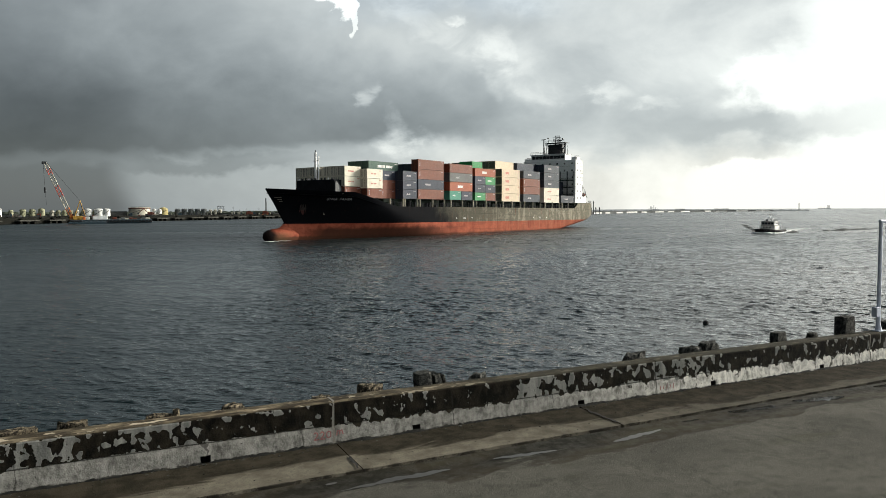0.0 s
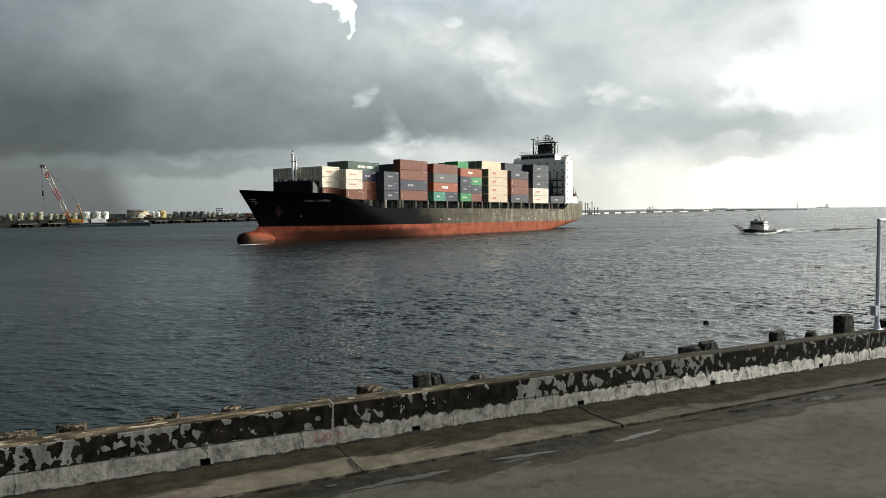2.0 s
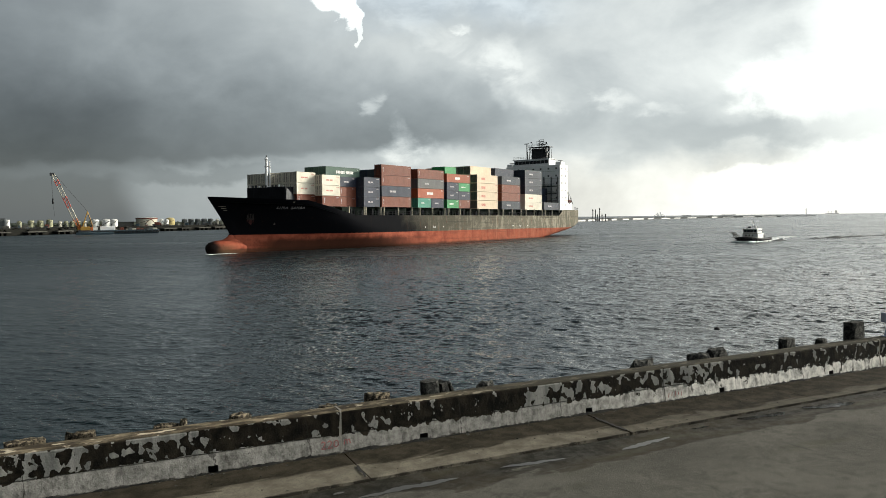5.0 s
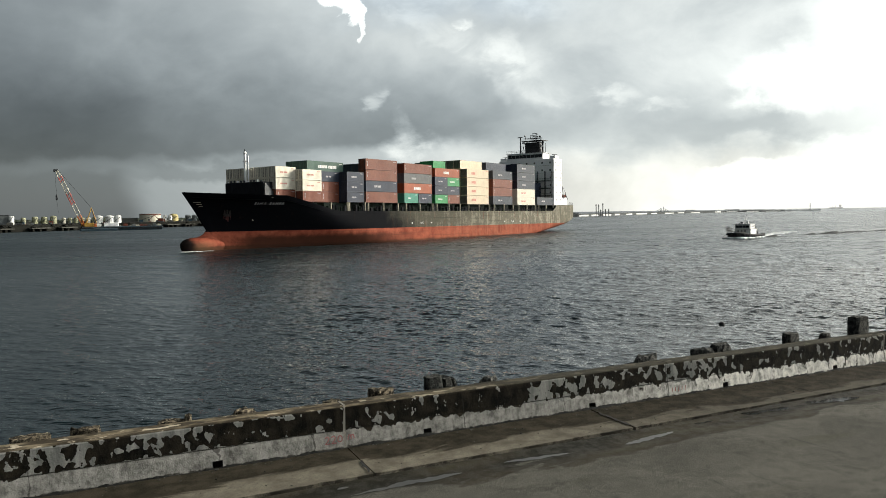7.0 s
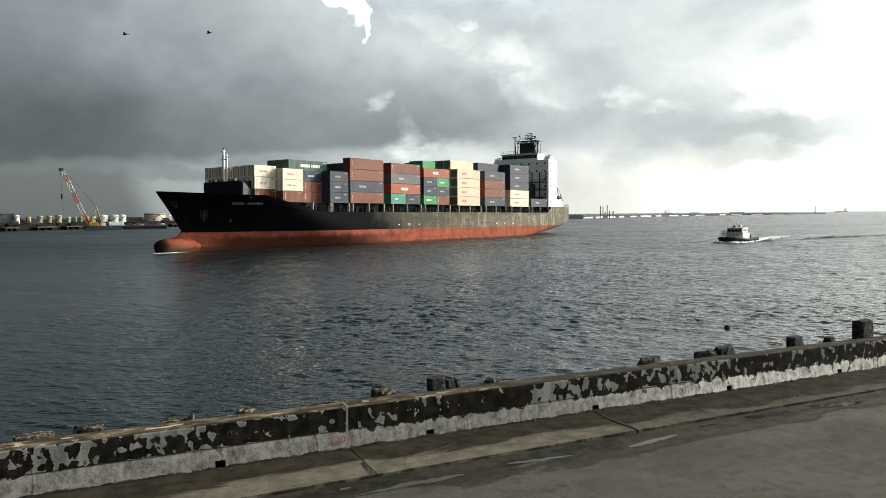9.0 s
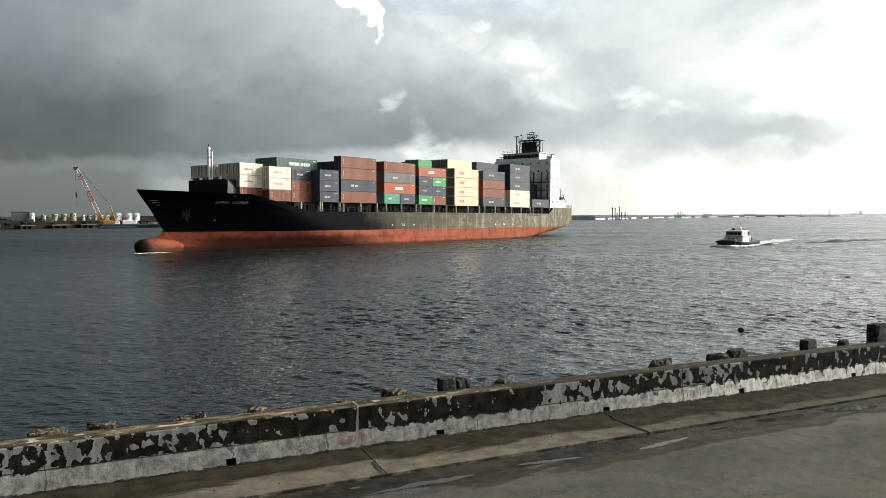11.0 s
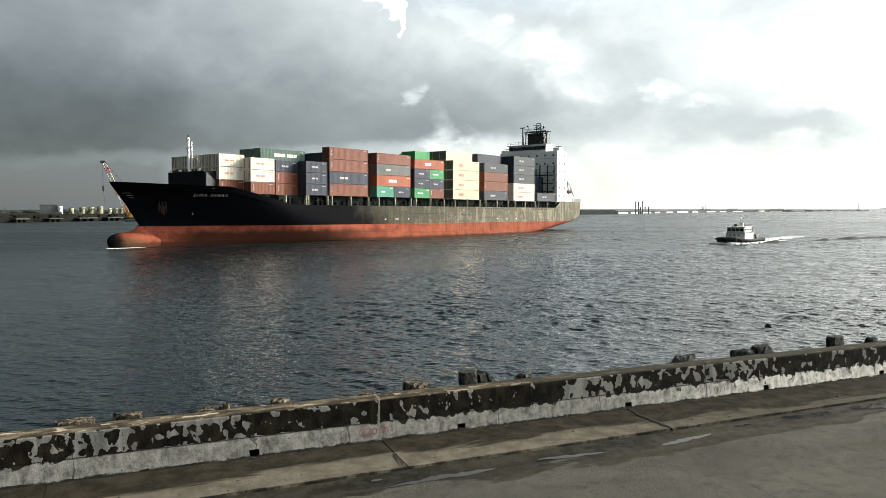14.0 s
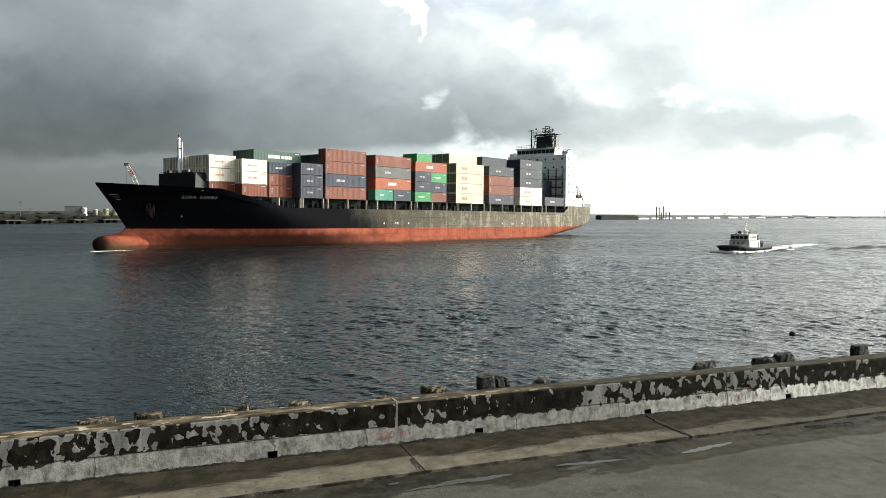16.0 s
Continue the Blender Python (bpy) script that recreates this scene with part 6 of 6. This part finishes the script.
def barge():
    """Blue-grey flat barge with tyres along its side and gear on deck."""
    b = thing("barge", facing(-24.0, 478), "blue-grey flat work barge hung with tyres", "barge")
    part("hull", boxes((-20, 19, -4, 4, -0.8, 2.3), bevel=0.35), BARGE, b)
    for i in range(20):
        part("tyre", bm_at(torus(0.55, 0.25), Matrix.Translation((-19 + i * 1.95, -4.15, 1.2)) @ pose(0, 0, 0, 90, 0, 0)), RUBBER, b)
    part("deck_box", boxes((-13.5, -5.5, -2, 2, 2.3, 4.6), bevel=0.15), WHITE, b, "white deck container")
    part("deck_box", boxes((-19, -15, -2, 2, 2.3, 4.0), bevel=0.15), TANKWHITE, b)
    rng = random.Random(2)
    for i in range(9):
        x = -3 + i * 2.3
        part("deck_machine", boxes((x, x + rng.uniform(1.2, 2.4), -2, 1, 2.3, 2.8 + rng.random() * 1.0), bevel=0.15), (RUST, STEEL, TANKDARK, TANK, RUST)[i % 5], b)


def excavator():
    e = thing("excavator", facing(-21.85, 545, LAND_Z), "orange-brown excavator with a bent arm on the quay", "excavator")
    part("body", boxes((-1.6, 1.8, -1.2, 1.2, 0.8, 2.8), bevel=0.2), RUST, e)
    part("track", boxes((-2.0, 2.0, -1.5, 1.5, 0, 0.9), bevel=0.3), STEEL, e)
    part("arm", rods([((-1.2, 0, 2.0), (-4.0, 0, 5.0), 0.2), ((-4.0, 0, 5.0), (-7.2, 0, 2.2), 0.18)]), RUST, e)
    part("bucket", boxes((-8.0, -6.8, -0.6, 0.6, 1.2, 2.4), bevel=0.2), STEEL, e)


def shore_gear():
    """Sheds, masts, stacks and orange machines along the far quay."""
    shed = thing("shed", facing(-31.95, 565, LAND_Z), "dark grey shed beside a white tank", "shed")
    part("wall", boxes((-5.6, 5.0, -4, 4, 0, 6.2), bevel=0.1), TANKDARK, shed)
    part("roof", boxes((-5.8, 5.2, -4.2, 4.2, 6.2, 6.5)), STEEL, shed)
    shed = thing("shed", facing(-16.9, 665, LAND_Z), "open steel pipe rack among the tanks", "pipe rack")
    part("rack", rods([((x, 0, 0), (x, 0, 7.4), 0.2) for x in (-2.5, 0, 2.5)] + [((-3, 0, z), (3, 0, z), 0.25) for z in (4.0, 5.6, 7.2)]), STEEL, shed)
    low = thing("shed", facing(-24.1, 640, LAND_Z), "long low grey shed behind the barge", "shed")
    part("wall", boxes((-7, 8, -4, 4, 0, 3.0), bevel=0.1), QUAY, low)
    part("roof", boxes((-7.3, 8.3, -4.3, 4.3, 3.0, 3.3)), TANKDARK, low)
    for az, dist, h, r in ((-35.2, 520, 10.5, 0.22), (-34.6, 640, 5.0, 0.15), (-16.0, 700, 7.0, 0.16), (-15.55, 700, 4.4, 0.14), (-15.05, 720, 5.6, 0.14), (-14.15, 700, 6.0, 0.14)):
        m = thing("mast", facing(az, dist, LAND_Z), "slim dark mast on the far quay", "mast", "masts on the far quay")
        part("pole", rod(bmesh.new(), (0, 0, 0), (0, 0, h), r, r * 0.5, 6), STEEL, m)
        part("yard", rod(bmesh.new(), (-0.9, 0, h * 0.8), (0.9, 0, h * 0.8), r * 0.5, sides=5), STEEL, m)
    for az in (-14.85, -13.65):
        o = thing("winch_house", facing(az, 640, LAND_Z - 0.4), "rusty orange steel winch house on the quay", "winch house", "orange houses on the quay")
        part("body", boxes((-2.4, 1.6, -2, 2, 0.4, 3.2), bevel=0.2), RUST, o)
        part("leg", boxes((-2.6, -1.8, -2, 2, 0, 0.5), (1.0, 1.8, -2, 2, 0, 0.5)), ORANGE, o)
        part("cab", boxes((1.6, 3.0, -1.5, 1.5, 0.4, 2.4), bevel=0.2), RUST, o)
    st = thing("chimney", facing(-13.6, 690, LAND_Z), "pair of slim grey stacks", "chimney")
    for x in (-0.9, 0.9):
        part("stack", lathe([(0, 0), (0.65, 0), (0.5, 14.5), (0.42, 14.6), (0, 14.6)], 12), TANKDARK, st)


def clutter():
    """Small stacks, drums and machines along the far quay."""
    rng = random.Random(31)
    for i in range(46):
        az = rng.uniform(-31.5, -13.0)
        d = float(np.interp(az, [-32, -24, -15, -9], [470, 540, 640, 720])) + rng.uniform(8, 40)
        w, h = rng.uniform(0.8, 3.0), rng.uniform(0.6, 2.2)
        mat = (RUST, FARQUAY, TANK, TANKDARK, STEEL, BARGE)[rng.randrange(6)]
        g = thing("quay_stores", facing(az, d, LAND_Z), "small stack of stores on the far quay", "stores", "stores on the far quay")
        part("crate", boxes((-w / 2, w / 2, -0.8, 0.8, 0, h), bevel=0.12), mat, g)
        if rng.random() < 0.4:
            part("post", rod(bmesh.new(), (w * 0.4, 0, 0), (w * 0.4, 0, h + rng.uniform(0.5, 2.0)), 0.1, sides=5), STEEL, g)


clutter()
crawler_crane()
barge()
excavator()
shore_gear()


def breakwater():
    """The long mole at the harbour mouth, with caisson faces painted white as sunlit, piles, a light tower and works
    behind.
    """
    pts = [far(7.0, 850), far(9.7, 880), far(11.5, 960), far(14, 1110), far(17, 1280), far(20.4, 1470), far(24.3, 1600)]
    rng = random.Random(9)
    mole = thing("breakwater", Matrix(), "long low grey breakwater with faces painted white as sunlit", "breakwater", kind="structure")
    for i, (a, b) in enumerate(zip(pts, pts[1:])):
        d = b - a
        n = max(2, int(d.length / 46))
        for j in range(n):
            p = a + d * (j / n)
            h = (4.6 if i < 1 else 3.3) - 0.22 * i + rng.uniform(-0.3, 0.3)
            w = d.length / n
            ob = part("caisson", bm_at(boxes((0, w + 1, -2.0, 9, -1.0, h), (0, w + 1, 4, 7, h, h + 0.8), bevel=0.15), Matrix.Translation(p) @ pose(0, 0, 0, 0, 0, math.degrees(math.atan2(d.y, d.x)))), MOLE, mole)
            # white panels stand for sunlight on the caissons
            if rng.random() < 0.75 and i > 0 or (i == 1 and j == 0):
                part("pale_face", bm_at(boxes((2, 2 + w * rng.uniform(0.35, 0.8), -2.3, -1.9, 0.3, h - 0.5), bevel=0.05), Matrix.Translation(p) @ pose(0, 0, 0, 0, 0, math.degrees(math.atan2(d.y, d.x)))), TANKWHITE, mole)
    for az, h in ((11.15, 15.5), (11.35, 15.0), (11.66, 16.5), (11.84, 9.5), (12.1, 9.5), (11.5, 9.0)):
        p = thing("pile", facing(az, 900, -0.5), "tall dark steel pile by the breakwater", "pile", "piles by the breakwater")
        part("shaft", rod(bmesh.new(), (0, 0, 0), (0, 0, h), 0.55, 0.55, 10), STEEL, p)
        part("collar", rod(bmesh.new(), (0, 0, h - 2.0), (0, 0, h - 1.2), 0.8, 0.8, 10), STEEL, p)
    t = thing("light_tower", facing(26.0, 1700, 0), "slim grey light tower at the breakwater's end", "light tower")
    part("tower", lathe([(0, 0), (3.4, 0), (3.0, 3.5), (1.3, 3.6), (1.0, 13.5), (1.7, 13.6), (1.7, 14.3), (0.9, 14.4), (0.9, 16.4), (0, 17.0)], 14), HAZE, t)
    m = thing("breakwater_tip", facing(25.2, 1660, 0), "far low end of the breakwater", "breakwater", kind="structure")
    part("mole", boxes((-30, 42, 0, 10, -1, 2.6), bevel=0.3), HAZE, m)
    w = thing("works", facing(16.1, 1320, 0), "hazy harbour works behind the breakwater", "harbour works")
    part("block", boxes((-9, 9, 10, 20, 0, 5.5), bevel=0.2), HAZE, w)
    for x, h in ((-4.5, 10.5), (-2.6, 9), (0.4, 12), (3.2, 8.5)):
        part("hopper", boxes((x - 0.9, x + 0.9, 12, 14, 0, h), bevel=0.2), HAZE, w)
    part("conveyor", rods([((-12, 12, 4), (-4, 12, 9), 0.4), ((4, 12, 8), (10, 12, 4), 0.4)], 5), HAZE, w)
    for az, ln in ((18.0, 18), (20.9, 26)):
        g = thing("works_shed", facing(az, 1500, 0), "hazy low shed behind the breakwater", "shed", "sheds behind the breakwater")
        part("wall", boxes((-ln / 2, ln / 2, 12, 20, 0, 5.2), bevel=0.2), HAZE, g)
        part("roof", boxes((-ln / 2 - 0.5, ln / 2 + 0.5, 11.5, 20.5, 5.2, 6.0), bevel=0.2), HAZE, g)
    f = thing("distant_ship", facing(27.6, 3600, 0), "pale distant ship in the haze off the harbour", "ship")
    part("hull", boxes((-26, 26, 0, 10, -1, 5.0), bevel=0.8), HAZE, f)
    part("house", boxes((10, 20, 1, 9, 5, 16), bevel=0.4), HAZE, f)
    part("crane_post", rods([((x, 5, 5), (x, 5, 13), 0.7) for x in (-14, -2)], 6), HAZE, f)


breakwater()


# ---------------------------------------------------------------- small things on the quay
def road_details():
    """Cracks, puddles, mortar joints, paint marks and a little rubble."""
    rng = random.Random(21)

    def crack(pts, w, z=0.004, shake=0.012):
        bm = bmesh.new()
        line = []
        for (x0, y0), (x1, y1) in zip(pts, pts[1:]):
            n = max(2, int(math.hypot(x1 - x0, y1 - y0) / 0.09))
            line += [(x0 + (x1 - x0) * i / n + rng.gauss(0, shake), y0 + (y1 - y0) * i / n + rng.gauss(0, shake)) for i in range(n)]
        prev = None
        for i, (x, y) in enumerate(line):
            k = w * rng.uniform(0.3, 1.0) * min(1, i / 3, (len(line) - 1 - i) / 3 + 0.1)
            nx, ny = line[min(i + 1, len(line) - 1)], line[max(i - 1, 0)]
            d = Vector((nx[0] - ny[0], nx[1] - ny[1])).normalized() * k
            cur = [bm.verts.new((x - d.y, y + d.x, z)), bm.verts.new((x + d.y, y - d.x, z))]
            if prev:
                bm.faces.new((prev[0], cur[0], cur[1], prev[1]))
            prev = cur
        ob = part("road_crack", bm, CRACK_HOLE, None)
        ob.matrix_world = quay()
        tagged(ob, "thin dark crack in the concrete road", "crack", "cracks in the road", "structure")

    crack([(11.82, 9.75), (11.87, 9.23), (11.92, 8.75)], 0.026, 0.012)
    crack([(11.92, 8.7), (12.0, 7.5), (12.1, 6.6)], 0.008, 0.012)
    crack([(9.85, 10.0), (10.0, 9.47), (9.77, 8.96), (9.65, 8.42), (9.68, 7.88), (9.77, 7.3)], 0.009, 0.012)
    crack([(13.68, 9.8), (13.75, 9.2), (13.85, 8.3)], 0.016, 0.012)
    crack([(6.92, 9.7), (6.96, 9.1), (7.0, 8.5)], 0.010, 0.012)
    crack([(8.6, 9.2), (8.9, 8.6), (8.75, 7.7)], 0.009, 0.012)
    crack([(14.6, 10.3), (16.5, 9.6), (18.0, 9.2)], 0.010, 0.012)
    crack([(10.6, 8.9), (11.0, 8.2), (10.9, 7.4)], 0.008, 0.012)
    crack([(4.13, 11.40), (4.10, 11.8), (4.14, 12.3)], 0.055, 0.05, 0.03)
    crack([(9.68, 11.40), (9.66, 12.0), (9.68, 12.85)], 0.05, 0.052, 0.015)

    def puddle(pts, width, seed, z=-0.015, mat=PUDDLE):
        """A ragged strip of standing water along a line."""
        bm = bmesh.new()
        prev = None
        n = 46
        for i in range(n + 1):
            u = i / n * (len(pts) - 1)
            a, f = min(int(u), len(pts) - 2), u - min(int(u), len(pts) - 2)
            x, y = (pts[a][q] + (pts[a + 1][q] - pts[a][q]) * f for q in (0, 1))
            e = math.sin(math.pi * i / n) ** 0.5
            lo, hi = (width * e * (0.75 + 0.9 * noise.noise(Vector((x * 2.2, seed * 9.1 + s, 0))) + 0.5 * noise.noise(Vector((x * 8.0, seed * 5.1 + s, 2)))) for s in (0, 4))
            cur = [bm.verts.new((x, y - max(0.004, lo), 0)), bm.verts.new((x, y + max(0.004, hi), 0))]
            if prev:
                bm.faces.new((prev[0], cur[0], cur[1], prev[1]))
            prev = cur
        ob = part("puddle", bm, mat, None)
        ob.matrix_world = quay(0, 0, z, 0)
        tagged(ob, "shallow rain puddle on the quay road", "puddle", "puddles in the gutter", "structure")

    puddle([(12.4, 11.22), (13.05, 11.17), (13.75, 11.12)], 0.19, 1)
    puddle([(14.4, 11.19), (15.08, 11.04), (15.85, 10.93)], 0.17, 2)
    puddle([(8.9, 10.77), (9.57, 10.84), (10.25, 10.95)], 0.085, 3, -0.015, SHEEN)
    puddle([(6.38, 10.98), (7.01, 10.90), (7.68, 10.86)], 0.07, 4, -0.015, SHEEN)
    puddle([(3.5, 10.80), (4.48, 10.86), (5.5, 10.88)], 0.09, 5, -0.015, SHEEN)
    puddle([(11.0, 11.16), (11.5, 11.13)], 0.05, 6)
    puddle([(17.3, 11.2), (18.4, 11.1)], 0.09, 7)
    puddle([(3.38, 11.15), (3.58, 11.17)], 0.05, 8, -0.015, SHEEN)
    puddle([(1.2, 10.75), (2.4, 10.8)], 0.06, 9, -0.015, SHEEN)
    # mortar in the wall's joints
    for i in (-2, -1, 0, 2, 3):
        x = 4.09 + i * 7.85
        bm = bmesh.new()
        prof = [(-0.006, 0.0), (0.038, 0.30), (0.052, 0.36), (0.050, 0.79), (0.10, WALL_H + 0.006), (0.43, WALL_H + 0.006)]
        rows = [[bm.verts.new((x + sx * rng.uniform(0.013, 0.032) + 0.012 * math.sin(z * 9), WALL_Y + y, z)) for sx in (-1, 1)] for y, z in prof]
        for p, q in zip(rows, rows[1:]):
            bm.faces.new((p[0], p[1], q[1], q[0]))
        ob = part("joint_mortar", bm, PLASTER, None)
        ob.matrix_world = quay()
        tagged(ob, "pale mortar strip over a joint of the sea wall", "mortar joint", "mortar joints", "structure")
    # red paint marks: two figures and two strokes
    def stroke(pts, w=0.010):
        bm = bmesh.new()
        for (x0, z0), (x1, z1) in zip(pts, pts[1:]):
            d = Vector((x1 - x0, z1 - z0)).normalized() * w
            box_v = [bm.verts.new((x, WALL_Y + 0.15 * z - 0.006 if z < 0.3 else WALL_Y + 0.045, z)) for x, z in ((x0 - d.y, z0 + d.x), (x0 + d.y, z0 - d.x), (x1 + d.y, z1 - d.x), (x1 - d.y, z1 + d.x))]
            bm.faces.new(box_v)
        ob = part("paint_mark", bm, REDPAINT, None)
        ob.matrix_world = quay()
        tagged(ob, "faded red painted figure on the sea wall", "paint mark", "red paint marks", "structure")

    two = [(0.0, 0.27), (0.04, 0.295), (0.09, 0.27), (0.07, 0.22), (0.0, 0.16), (0.11, 0.165)]
    for x in (3.71, 3.83):
        stroke([(x + a * 0.85, z) for a, z in two])
    stroke([(3.95, 0.20), (3.96, 0.27), (4.00, 0.29), (4.035, 0.26), (4.03, 0.19), (3.98, 0.17), (3.95, 0.20)])
    stroke([(4.145, 0.19), (4.16, 0.27), (4.20, 0.28), (4.21, 0.20)])
    stroke([(4.21, 0.26), (4.25, 0.28), (4.27, 0.20)])
    for q in range(5):
        stroke([(12.04 + 0.10 * q, 0.13 + 0.02 * (q % 2)), (12.07 + 0.10 * q, 0.23 + 0.015 * (q % 3))], 0.010)
    # black strip in the angle at the wall's foot: moss, and the crease's shade put into its colour
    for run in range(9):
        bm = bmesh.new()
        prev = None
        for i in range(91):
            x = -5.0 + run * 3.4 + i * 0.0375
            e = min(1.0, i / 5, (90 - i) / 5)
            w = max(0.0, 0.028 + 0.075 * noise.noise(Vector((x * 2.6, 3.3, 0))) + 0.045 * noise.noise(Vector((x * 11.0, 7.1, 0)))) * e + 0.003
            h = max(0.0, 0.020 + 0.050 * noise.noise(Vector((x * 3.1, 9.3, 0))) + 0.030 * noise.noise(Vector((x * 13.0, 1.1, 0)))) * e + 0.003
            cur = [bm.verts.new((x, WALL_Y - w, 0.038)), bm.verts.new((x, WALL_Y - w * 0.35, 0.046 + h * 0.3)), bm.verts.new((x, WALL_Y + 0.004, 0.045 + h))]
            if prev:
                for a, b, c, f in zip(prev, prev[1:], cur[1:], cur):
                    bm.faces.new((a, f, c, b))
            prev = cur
        ob = part("moss", bm, FOOT_STRIP, None)
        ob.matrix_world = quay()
        tagged(ob, "black strip along the sea wall's foot, moss and painted shade", "moss", kind="stuff")
    # rubble and grit along the wall's foot
    bm = bmesh.new()
    for i in range(520):
        x = rng.uniform(-4, 22)
        y = WALL_Y - abs(rng.gauss(0, 0.10)) - 0.01 if rng.random() < 0.7 else rng.uniform(11.3, 12.8)
        r = rng.uniform(0.004, 0.016) * (2.0 if rng.random() < 0.05 else 1)
        bmesh.ops.create_icosphere(bm, subdivisions=1, radius=r, matrix=Matrix.Translation((x, y, 0.04 + r * 0.3)) @ Matrix.Diagonal((1.4, 1.0, 0.6, 1)))
    ob = part("rubble", bm, ROCK, None)
    ob.matrix_world = quay()
    tagged(ob, "grit and crumbs of concrete along the wall's foot", "rubble", kind="stuff")


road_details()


def bird(seconds, x, y, vx, vy):
    """A small dark bird in flight, wings spread; it crosses high over the water to the left."""
    dist = 24.0
    f = 1290.0

    def at(t):
        u, v = (x + vx * (t - 9.0) - 784) / f, (441 - (y + vy * (t - 9.0))) / f
        a, b = radians(1.036), radians(-2.753)
        ahead = Vector((-math.sin(a) * math.cos(b), math.cos(a) * math.cos(b), math.sin(b)))
        right = Vector((math.cos(a), math.sin(a), 0))
        up = right.cross(ahead)
        p = Vector(EYE) + dist * (ahead + u * right + v * up)
        return Matrix.Translation(p) @ pose(0, 0, 0, 0, 8, 181)

    b = thing("bird", at(0), "small dark bird in gliding flight over the water", "bird", "birds in flight")
    part("body", bm_at(lathe([(0, -0.10), (0.018, -0.07), (0.024, 0.0), (0.016, 0.06), (0.008, 0.085), (0, 0.10)], 10), pose(0, 0, 0, 0, 90, 0)), RUBBER, b)
    for s in (1, -1):
        bm = bmesh.new()
        tip = [(0.03, 0.01, 0.0), (-0.03, 0.01, 0.0), (-0.05, 0.10 * s, 0.03), (0.01, 0.10 * s, 0.035), (-0.08, 0.19 * s, 0.02)]
        up = [bm.verts.new((a, bb if abs(bb) > 0.05 else bb * s, c + 0.004)) for a, bb, c in tip]
        dn = [bm.verts.new((a, bb if abs(bb) > 0.05 else bb * s, c - 0.004)) for a, bb, c in tip]
        for q in (up, list(dn)):
            bm.faces.new((q[0], q[1], q[2], q[3]))
            bm.faces.new((q[3], q[2], q[4]))
        for i, j in ((0, 1), (1, 2), (2, 4), (4, 3), (3, 0)):
            bm.faces.new((up[i], up[j], dn[j], dn[i]))
        bmesh.ops.recalc_face_normals(bm, faces=bm.faces)
        part("wing", bm, RUBBER, b)
    MOVERS.append((b, at))


bird(9.0, 225, 56, -740, 160)
bird(9.0, 373, 55, -860, 145)


def motions():
    """Key all that moves."""
    for ob, where in MOVERS:
        walk(ob, [(t, where(t)) for t in (0.0, 4.0, 8.0, 12.0, 16.0)])


motions()
